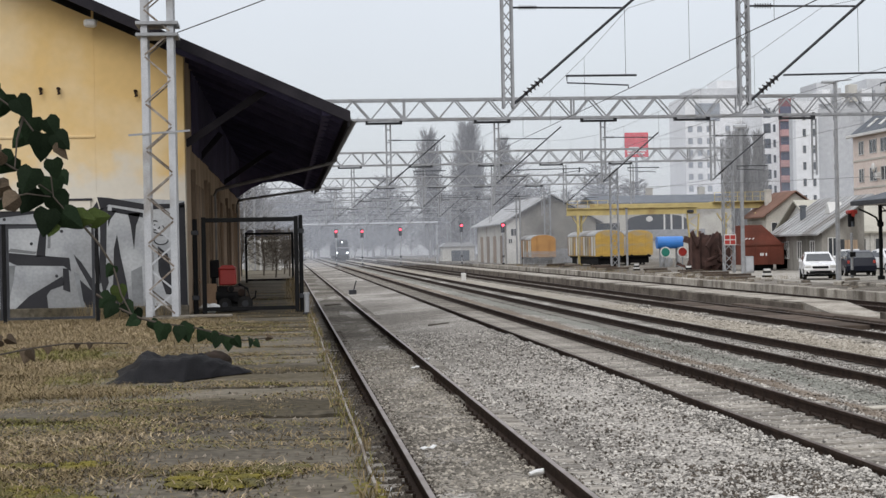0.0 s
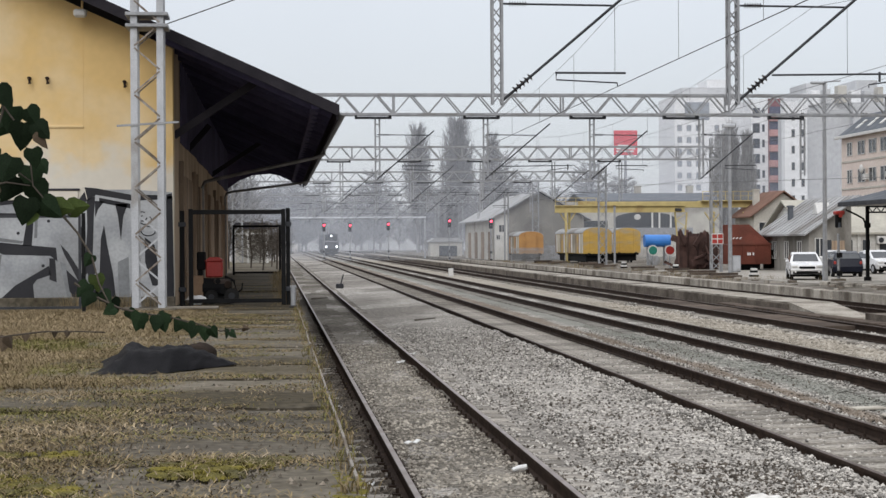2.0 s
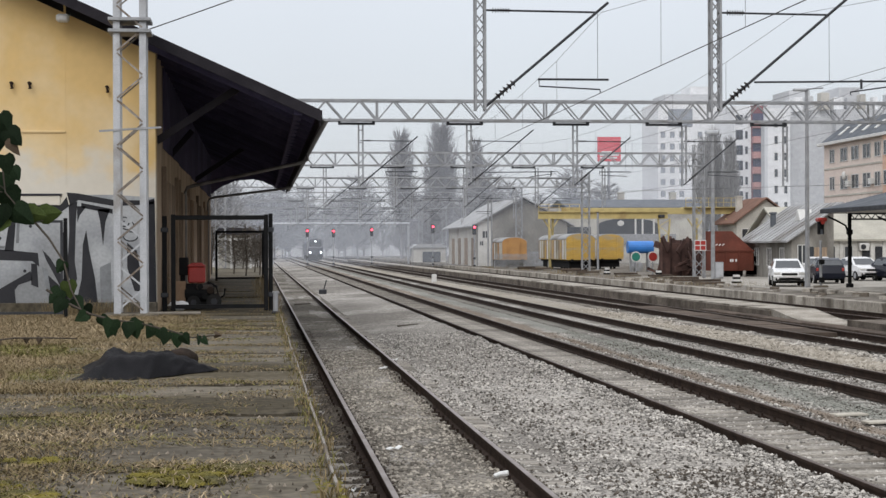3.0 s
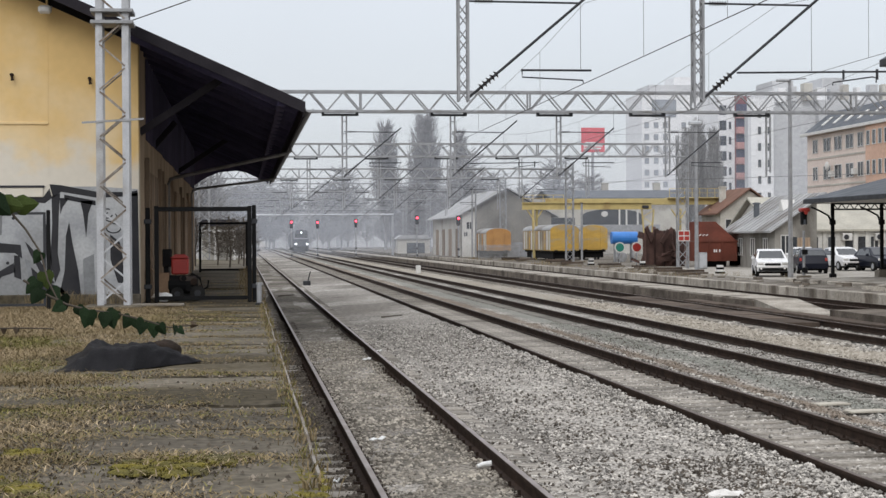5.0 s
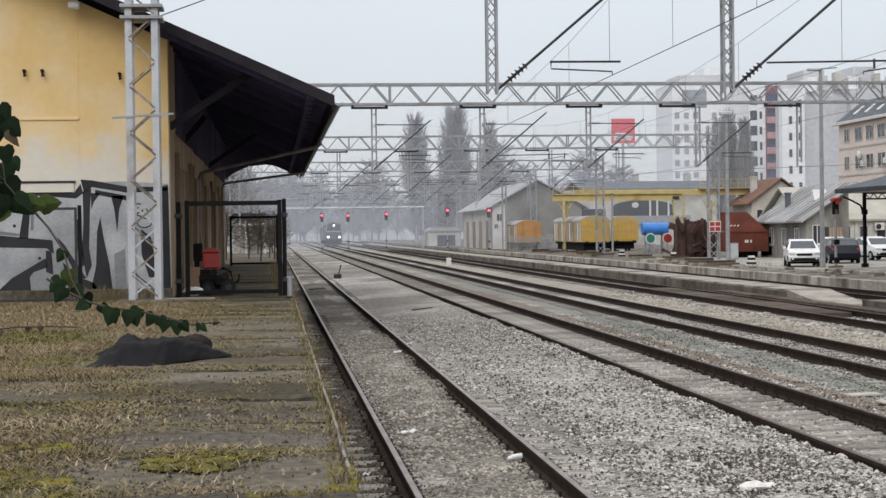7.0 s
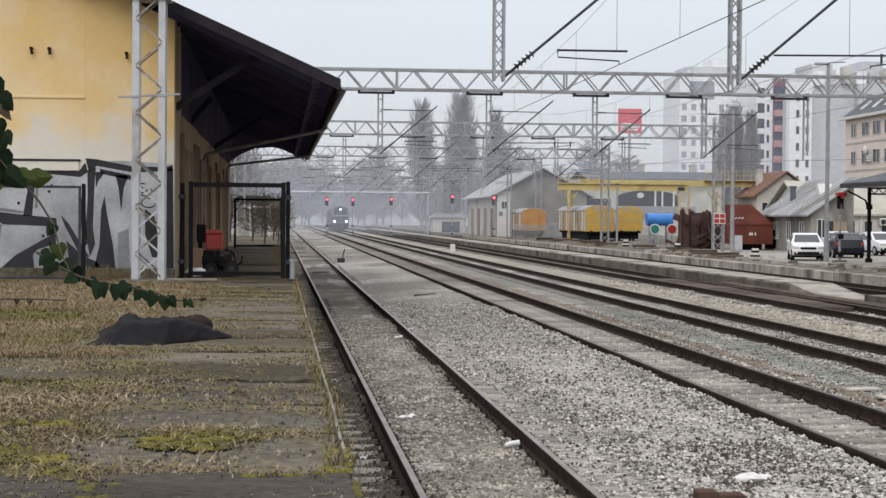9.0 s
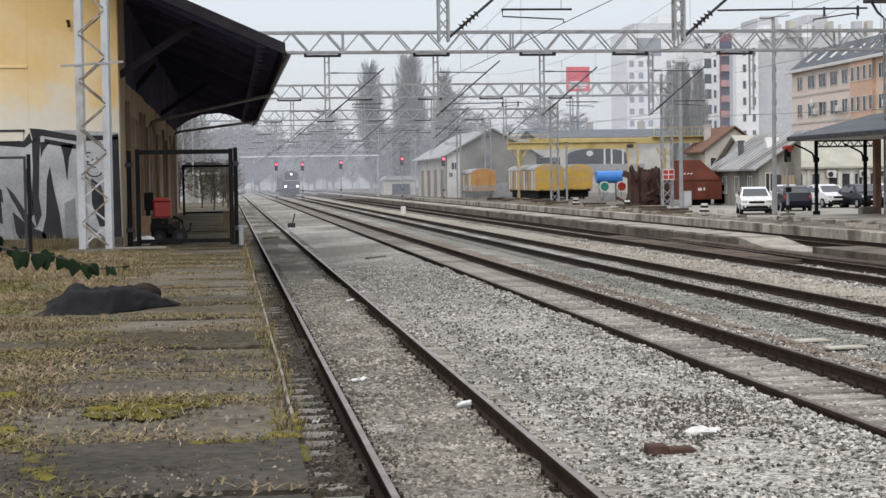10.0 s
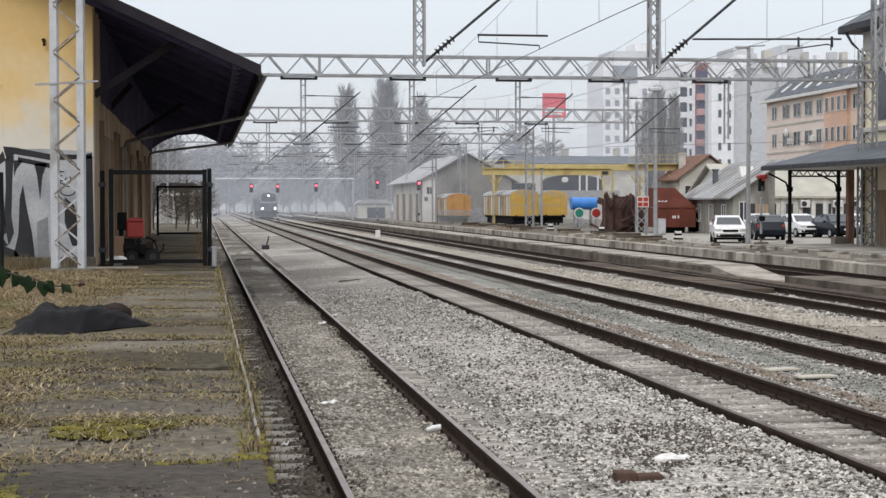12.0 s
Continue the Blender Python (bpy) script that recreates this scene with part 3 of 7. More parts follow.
yard = Mesh()
yard.prism([(23.9, -0.4), (400, -0.4), (400, YARD), (23.9, YARD)], "y", 5, 480)
solid("station_yard", yard, RUBBLE, "trodden grey rubble yard behind the station platform", "yard", "structure")
kerb = thing("platform_kerb", "old pale concrete platform edge blocks", "kerb", kind="structure")
for i in range(70):
    y = 40 + 2.5 * i
    part("kerb_block", Mesh().box(23.55 + random.uniform(-0.015, 0.015), 24.15, y + 0.01, y + 2.49, -0.35, YARD + 0.03 + random.uniform(-0.012, 0.012), 0.02), KERB, kerb)
paving = Mesh().box(27.1, 31.9, 20, 80.2, -0.3, YARD + 0.19)
solid("platform_paving", paving, PAVING, "worn pale asphalt and concrete paving", "pavement", "structure")
broken = thing("broken_platform_edge", "crumbling concrete edge blocks of the raised platform", "kerb", kind="structure")
for i in range(24):
    y = 44 + 1.5 * i
    part("edge_block", Mesh().box(26.78 + 0.12 * noise.noise((y, 3, 0)), 27.08, y + 0.02, y + 1.47, -0.3, YARD + 0.17 + 0.06 * noise.noise((y * 1.3, 0, 7)), 0.05), KERB, broken)
random.seed(41)
for i in range(60):
    x, y = random.uniform(24.4, 26.6), random.uniform(60, 120)
    a = random.uniform(0.12, 0.4)
    rb = thing("concrete_fragment", "broken concrete fragment lying in the yard", "rubble", (x, y, YARD - 0.02), "concrete fragments")
    rb.rotation_euler = (0, 0, random.uniform(0, 3))
    part("fragment", Mesh().prism([(-a, -a * 0.5), (a * 0.6, -a * 0.7), (a, a * 0.2), (a * 0.1, a * 0.6), (-a * 0.8, a * 0.4)], "z", 0, random.uniform(0.05, 0.2)), KERB if i % 3 else ISLAND, rb)
park = Mesh().box(27, 60, 80.4, 124, YARD - 0.1, YARD + 0.012)
solid("car_park", park, PAVING, "pale dusty car park surface", "pavement", "structure")

# loading platform with cast slabs
pl = Mesh()
pl.box(-40, 0.1, -8, 130, -0.4, PLAT - 0.05)
solid("loading_platform", pl, EARTH, "raised earth-filled loading platform", "platform", "structure")
slabs = thing("platform_slabs", "cracked mossy concrete slabs of a loading platform", "slabs", kind="structure")


def worn_slab(x0, x1, y0, y1, top, n):
    """A cast slab with crumbled edges and an uneven, hollowed top."""
    m = Mesh()
    k = max(4, n // 3)
    for j in range(k + 1):
        for i in range(n + 1):
            u, v = i / n, j / k
            x, yy = x0 + (x1 - x0) * u, y0 + (y1 - y0) * v
            rim = max(0.0, 1 - min(v, 1 - v) * k / 1.5)
            crumble = 0.05 * noise.noise((x * 2.3, y0 + j, 4)) + 0.03 * noise.noise((x * 8, y0 + j, 7))
            yy += rim * crumble
            z = top + 0.012 * noise.noise((x * 1.1, yy * 1.1, 2)) + 0.007 * noise.noise((x * 4, yy * 4, 5))
            z -= rim * (0.012 + 0.03 * max(0, noise.noise((x * 1.7, yy * 1.7, 9))))
            m.v.append((x, yy, z))
    row = n + 1
    m.f = [(j * row + i, j * row + i + 1, (j + 1) * row + i + 1, (j + 1) * row + i) for j in range(k) for i in range(n)]
    ring = [i for i in range(row)] + [j * row + n for j in range(1, k + 1)] + [k * row + i for i in range(n - 1, -1, -1)] + [j * row for j in range(k - 1, 0, -1)]
    o = len(m.v)
    m.v += [(m.v[i][0], m.v[i][1], PLAT - 0.14) for i in ring]
    q = len(ring)
    m.f += [(ring[(i + 1) % q], ring[i], o + i, o + (i + 1) % q) for i in range(q)]
    m.mi = [0] * len(m.f)
    return m


random.seed(5)
y = -7.5
while y < 60:
    d = random.uniform(1.5, 1.75)
    x = EDGE
    for w in (2.95,):
        tilt = random.uniform(-0.012, 0.012)
        part("slab", worn_slab(x - w + 0.012, x - 0.012, y + 0.04, y + d - 0.04, PLAT + tilt, 40 if 6 < y < 22 else 16), CONCRETE_WET if y < 8 else CONCRETE, slabs, "damp dark slab" if y < 8 else "")
        x -= w
    y += d
m = Mesh().box(EDGE - 2.95, EDGE, 60, 128, PLAT - 0.14, PLAT)
part("slab", m, CONCRETE, slabs)
face = Mesh().box(0.1, EDGE - 0.1, -8, 128, -0.4, PLAT - 0.14)
solid("platform_retaining_wall", face, CONCRETE, "stained concrete retaining wall of the loading platform", "wall", "structure")
trim = Mesh()
pts = []
for i in range(30):
    yy = 9.5 + i * 0.95
    pts.append((EDGE + 0.01 + 0.022 * noise.noise((yy * 0.45, 0, 0)) - 0.01, yy, PLAT + 0.01))
for a, b in zip(pts, pts[1:]):
    trim.bar(a, b, 0.018, 0.03)
solid("edge_angle", trim, EDGE_STEEL, "bent pale steel angle along the platform edge", "trim", "structure")

# ---------------------------------------------------------------- goods warehouse
wh = thing("goods_warehouse", "yellow plastered railway warehouse with deep dark canopy roof", "warehouse")
WX, WY, WY2 = -2.12, 36.3, 78.0     # tracks-side wall, gable, far end
SL = 0.449                          # roof slope
TIPX, TIPZ = 1.34, 5.12             # eave


def roof_z(x):
    return TIPZ + 0.03 + (TIPX - x) * SL


gable = Mesh()
gable.prism([(-18, PLAT - 0.3), (WX, PLAT - 0.3), (WX, roof_z(WX) - 0.2), (-10, roof_z(-10) - 0.2), (-18, roof_z(-10) - 0.2 - 8 * SL)], "y", WY, WY + 0.45)
gw = part("gable_wall", gable, PLASTER_Y, wh, "yellow plaster gable with faded patches")
pil = Mesh().box(-4.02, -3.98, WY - 0.006, WY + 0.1, 3.55, 8.0)
pil.box(-18, -3.98, WY - 0.03, WY + 0.1, 4.82, 4.88, 0.01)
part("plaster_band", pil, PLASTER_Y, gw, "narrow projecting plaster string course")
part("plinth", Mesh().box(-18, WX + 0.02, WY - 0.05, WY + 0.2, PLAT - 0.2, PLAT + 0.22, 0.02), CONCRETE, wh, "dark stained concrete plinth")
lint = Mesh().box(-9, -4.1, WY - 0.04, WY + 0.1, 3.30, 3.50, 0.01)
part("lintel", lint, PLASTER_Y, wh, "plaster lintel over a bricked opening")
# Thin dark strip drawn as a line of shade above the lintel.
shade = Mesh().box(-9, -4.07, WY - 0.06, WY + 0.1, 3.50, 3.545, 0.005)
part("lintel_shade_strip", shade, ROOF_D, wh, "dark strip standing in for shade over the lintel")
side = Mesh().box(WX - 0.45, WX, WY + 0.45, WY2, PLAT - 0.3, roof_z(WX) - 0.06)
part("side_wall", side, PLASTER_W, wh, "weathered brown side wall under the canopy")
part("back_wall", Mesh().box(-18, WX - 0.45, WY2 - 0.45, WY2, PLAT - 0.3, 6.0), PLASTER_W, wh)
for yy in (41.0, 48.5, 56, 63.5, 71):
    d = part("sliding_door", Mesh().box(WX + 0.03, WX + 0.09, yy - 1.5, yy + 1.5, PLAT, PLAT + 2.9, 0.01), WOOD, wh, "weathered vertical board sliding door")
    for k in range(12):
        part("board", Mesh().box(WX + 0.09, WX + 0.115, yy - 1.49 + 0.25 * k, yy - 1.26 + 0.25 * k, PLAT + 0.02, PLAT + 2.88, 0.006), WOOD, d)
for k, yy in enumerate((38.6, 44.6, 46.0, 52.1, 59.7, 67.2)):
    part("door_post", Mesh().box(WX + 0.003, WX + 0.10, yy - 0.09, yy + 0.09, PLAT, PLAT + 3.2, 0.01), WOOD, wh, "weathered timber door post")
# roof: sheet, soffit boards, rafters, fascia and gutter
VY = WY - 0.95
rf = Mesh()
for a, b, s in ((-10, TIPX, 1), (-21.4, -10, -1)):
    za = roof_z(a) if s > 0 else roof_z(-10) - 11.4 * SL
    zb = roof_z(b) if s > 0 else roof_z(-10)
    rf.prism([(a, za), (b, zb), (b, zb + 0.07), (a, za + 0.07)], "y", VY, WY2 + 0.9)
part("roof_sheet", rf, ROOF_D, wh, "dark weathered roofing sheet")
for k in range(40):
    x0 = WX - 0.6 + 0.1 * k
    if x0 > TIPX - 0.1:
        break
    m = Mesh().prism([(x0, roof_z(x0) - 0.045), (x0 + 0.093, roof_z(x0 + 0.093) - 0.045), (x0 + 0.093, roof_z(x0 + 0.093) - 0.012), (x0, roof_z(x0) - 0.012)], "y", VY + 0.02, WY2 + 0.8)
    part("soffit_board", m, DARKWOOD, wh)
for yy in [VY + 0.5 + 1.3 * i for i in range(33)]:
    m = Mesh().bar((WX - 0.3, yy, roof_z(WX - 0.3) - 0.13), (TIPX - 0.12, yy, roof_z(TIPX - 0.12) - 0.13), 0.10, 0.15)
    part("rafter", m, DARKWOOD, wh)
ver = Mesh()
ver.prism([(-21.4, roof_z(-10) - 11.4 * SL - 0.2), (-10, roof_z(-10) - 0.13), (TIPX + 0.03, roof_z(TIPX) - 0.15), (TIPX + 0.03, roof_z(TIPX) + 0.09), (-10, roof_z(-10) + 0.09), (-21.4, roof_z(-10) - 11.4 * SL + 0.09)], "y", VY - 0.05, VY)
part("verge_board", ver, FASCIA, wh, "dark brown verge board along the gable roof edge")
part("eave_board", Mesh().box(TIPX - 0.03, TIPX + 0.01, VY, WY2 + 0.9, TIPZ - 0.2, TIPZ + 0.02, 0.008), FASCIA, wh, "dark brown eave board")
gut = Mesh()
gut.prism([(TIPX + 0.02 + 0.09 + 0.085 * math.cos(a), TIPZ - 0.02 + 0.085 * math.sin(a)) for a in [math.pi + math.pi * i / 8 for i in range(9)]] + [(TIPX + 0.02 + 0.09 + 0.07 * math.cos(a), TIPZ - 0.02 + 0.07 * math.sin(a)) for a in [2 * math.pi - math.pi * i / 8 for i in range(9)]], "y", VY - 0.1, WY2 + 0.9)
part("gutter", gut, GALV, wh, "grey metal eave gutter")
# struts from the wall to the eave beam, and the far end boarding with its curved cut
part("eave_beam", Mesh().box(TIPX - 0.55, TIPX - 0.37, VY + 0.1, WY2 + 0.7, TIPZ + 0.04, TIPZ + 0.16, 0.01), DARKWOOD, wh)
for yy in (37.0, 58.4):
    part("strut", Mesh().bar((WX - 0.02, yy, 4.7), (-0.35, yy, 5.88), 0.13, 0.15), FASCIA, wh, "dark timber canopy strut")
part("strut", Mesh().bar((WX - 0.02, 43.0, 4.72), (-1.6, 43.0, 5.34), 0.12, 0.14), FASCIA, wh, "dark timber canopy strut")
# Dark panels cover the side wall just below the roof.
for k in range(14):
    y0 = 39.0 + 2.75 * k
    part("wall_boarding", Mesh().box(WX + 0.002, WX + 0.03, y0, min(y0 + 2.73, WY2), 4.66 + 0.02 * (k % 3), roof_z(WX) - 0.2, 0.005), DARKWOOD, wh, "dark panel high on the side wall")
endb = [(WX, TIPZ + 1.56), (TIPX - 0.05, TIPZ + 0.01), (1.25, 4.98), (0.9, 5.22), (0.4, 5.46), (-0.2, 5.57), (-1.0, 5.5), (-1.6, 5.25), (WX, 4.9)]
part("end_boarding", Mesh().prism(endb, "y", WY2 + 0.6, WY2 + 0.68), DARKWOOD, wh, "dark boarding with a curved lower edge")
for yy, za, zb in ((48.0, 4.80, 4.15), (70.0, 4.86, 4.48)):
    pp = Mesh()
    pp.tube([(TIPX + 0.1, yy, TIPZ - 0.06), (TIPX + 0.08, yy, za + 0.08), (TIPX - 0.05, yy, za), (-1.75, yy, zb), (-1.94, yy, zb - 0.06), (-2.0, yy, zb - 0.22), (-2.0, yy, PLAT)], 0.05, 8)
    part("downpipe", pp, PIPE, wh, "weathered zinc rainwater downpipe", smooth=True)
# iron wall anchors
for x, z in ((-5.09, 5.86), (-4.72, 5.86), (-3.12, 5.79), (-7.4, 5.86)):
    m = Mesh().tube([(x, WY + 0.02, z), (x, WY - 0.12, z), (x + 0.02, WY - 0.14, z - 0.12)], 0.04, 6)
    part("wall_anchor", m, RUST, wh, "small rusty iron wall anchor")
lampm = Mesh().tube([(-3.9, WY - 0.05, 7.28), (-3.98, WY - 0.35, 7.22)], 0.03, 6)
lampm.box(-4.12, -3.86, WY - 0.55, WY - 0.3, 7.1, 7.26, 0.04)
part("wall_lamp", lampm, WINFRAME, wh, "small pale lamp under the gable roof")


# graffiti on the lower gable: pale fill, dark outlines
def paint(outline, depth, material, name="graffiti_shape"):
    m = Mesh().prism(outline, "y", WY - depth, WY - 0.001)
    return part(name, m, material, wh)


paint([(-18, 1.25), (WX - 0.02, 1.25), (WX - 0.02, 3.46), (-3.0, 3.52), (-3.7, 3.52), (-3.9, 3.3), (-18, 3.3)], 0.004, SPRAY_W, "graffiti_ground")
for o in (
    [(-3.97, 3.57), (-3.73, 3.55), (-3.00, 3.41), (-2.30, 3.40), (-2.15, 3.44), (-2.15, 3.32), (-2.98, 3.28), (-3.73, 3.41), (-3.90, 3.28)],
    [(-3.93, 3.31), (-3.75, 3.38), (-3.78, 2.97), (-3.81, 2.12), (-3.76, 1.76), (-3.87, 1.49), (-3.96, 2.00), (-3.92, 2.73)],
    [(-3.76, 3.28), (-3.56, 3.28), (-3.70, 3.09), (-3.75, 2.94)],
    [(-3.67, 3.35), (-3.02, 3.22), (-3.02, 3.12), (-3.67, 3.25)],
    [(-3.34, 3.22), (-3.07, 3.22), (-3.17, 2.95), (-3.22, 2.45), (-3.28, 2.96)],
    [(-3.57, 2.78), (-3.51, 2.36), (-3.39, 1.75), (-3.32, 1.11), (-3.81, 1.12), (-3.67, 1.75), (-3.64, 2.48)],
    [(-4.48, 2.37), (-4.33, 2.21), (-3.88, 1.49), (-4.05, 1.47), (-4.26, 1.89), (-4.39, 2.13)],
):
    paint(o, 0.008, SPRAY_B)
for o in (
    [(-4.36, 1.83), (-4.03, 1.52), (-3.90, 1.46), (-3.73, 1.39), (-3.51, 1.11), (-4.17, 1.12), (-4.30, 1.40)],
    [(-5.15, 2.99), (-5.02, 2.99), (-5.07, 2.34), (-5.26, 2.34)],
    [(-5.93, 2.44), (-5.18, 2.36), (-4.57, 2.30), (-4.54, 2.01), (-4.69, 2.13), (-5.66, 2.16), (-5.90, 2.28)],
    [(-4.71, 2.08), (-4.59, 2.07), (-4.56, 1.57), (-4.71, 1.63)],
    [(-5.75, 1.20), (-5.42, 1.51), (-4.94, 1.79), (-4.72, 1.92), (-4.68, 1.73), (-4.97, 1.63), (-5.05, 1.52), (-5.02, 1.19)],
    [(-6.05, 3.29), (-5.06, 3.43), (-4.11, 3.29), (-3.97, 3.48), (-3.92, 3.28), (-4.07, 3.17), (-5.06, 3.26), (-6.05, 3.16)],
    [(-6.03, 3.04), (-5.03, 3.02), (-5.03, 2.95), (-6.03, 2.97)],
):
    paint(o, 0.008, SPRAY_B)
for o in (
    [(-4.08, 2.73), (-3.98, 2.73), (-3.92, 1.76), (-4.02, 1.68), (-4.05, 2.12)],
    [(-2.72, 2.51), (-2.52, 2.34), (-2.36, 1.46), (-2.57, 1.49), (-2.72, 1.98)],
    [(-2.34, 3.35), (-2.14, 3.39), (-2.11, 1.08), (-2.30, 1.08)],
    [(-3.00, 2.47), (-2.88, 2.34), (-2.81, 1.49), (-2.90, 1.10), (-3.02, 1.10), (-2.98, 1.74)],
    [(-6.87, 3.03), (-6.51, 3.14), (-6.39, 1.20), (-6.75, 1.21)],
    [(-7.96, 2.20), (-6.99, 2.55), (-6.99, 2.30), (-7.96, 1.84)],
):
    paint(o, 0.008, SPRAY_B)
for o in (
    [(-5.42, 1.50), (-5.03, 1.68), (-5.06, 1.19), (-5.69, 1.20)],
    [(-5.88, 2.16), (-5.69, 2.16), (-5.74, 1.80), (-5.86, 1.31)],
    [(-4.49, 2.01), (-4.37, 1.95), (-4.23, 1.22), (-4.33, 1.17)],
    [(-5.00, 2.95), (-4.94, 2.95), (-4.96, 2.51), (-5.02, 2.51)],
    [(-3.29, 1.99), (-3.06, 2.10), (-3.04, 1.14), (-3.27, 1.14)],
    [(-5.78, 2.52), (-5.24, 2.44), (-5.28, 2.39), (-5.84, 2.45)],
):
    paint(o, 0.006, SPRAY_G)
for x, z in [(-5.35, 2.61), (-4.72, 2.86), (-4.67, 2.98), (-4.84, 1.92), (-5.90, 3.13), (-5.90, 2.52)]:
    paint([(x + 0.035 * math.cos(a), z + 0.035 * math.sin(a)) for a in [math.pi * i / 4 for i in range(8)]], 0.008, SPRAY_B)
for k, (x, z) in enumerate([(-2.90, 3.03), (-2.78, 2.95), (-2.71, 2.88), (-2.65, 2.64)]):
    part("graffiti_tag", Mesh().tube([(x + (0.09 + 0.02 * k) * math.cos(a), WY - 0.006, z + 0.1 * math.sin(a)) for a in [0.5 * i + k for i in range(11)]], 0.012, 5), SPRAY_B, wh)

# ---------------------------------------------------------------- overhead line: lattice masts and portals


def lattice_leg(m, x, y, z0, z1, w, dpt, t=0.06, step=0.62, taper=1.0):
    """Four corner angles with zigzag lacing on all faces."""
    def cor(z):
        k = 1 + (taper - 1) * (z - z0) / (z1 - z0)
        return [(x + a * w / 2 * k, y + b * dpt / 2 * k, z) for a, b in ((-1, -1), (1, -1), (1, 1), (-1, 1))]
    lo, hi = cor(z0), cor(z1)
    for a, b in zip(lo, hi):
        m.bar(a, b, t)
    n = max(2, int((z1 - z0) / step))
    for i in range(n):
        ca, cb = cor(z0 + (z1 - z0) * i / n), cor(z0 + (z1 - z0) * (i + 1) / n)
        for k in range(4):
            j = (k + 1) % 4
            m.bar(ca[k] if i % 2 else ca[j], cb[j] if i % 2 else cb[k], t * 0.55)


def portal_beam(m, x0, x1, y, z0, z1, dpt, t=0.07, pitch=0.755):
    for yy in (y - dpt / 2, y + dpt / 2):
        for z in (z0, z1):
            m.bar((x0, yy, z), (x1, yy, z), t * 1.5, t * 1.3)
        n = round((x1 - x0) / pitch)
        for i in range(n):
            xa, xb = x0 + (x1 - x0) * i / n, x0 + (x1 - x0) * (i + 1) / n
            m.bar((xa, yy, z0 if i % 2 else z1), (xb, yy, z1 if i % 2 else z0), t * 0.8)
            if i % 10 == 1:
                m.bar((xa, yy, z0), (xa, yy, z1), t)
    n = int((x1 - x0) / 2.9)
    for i in range(n + 1):
        xa = x0 + (x1 - x0) * i / n
        for z in (z0, z1):
            m.bar((xa, y - dpt / 2, z), (xa, y + dpt / 2, z), t * 0.7)


def insulator(m, p, q, r, n=7):
    p, q = Vector(p), Vector(q)
    m.tube([p, q], r * 0.35, 6)
    d = (q - p) / n
    for i in range(n):
        c = p + d * (i + 0.5)
        m.tube([c - d * 0.28, c + d * 0.05], r, 8, r * 0.45)


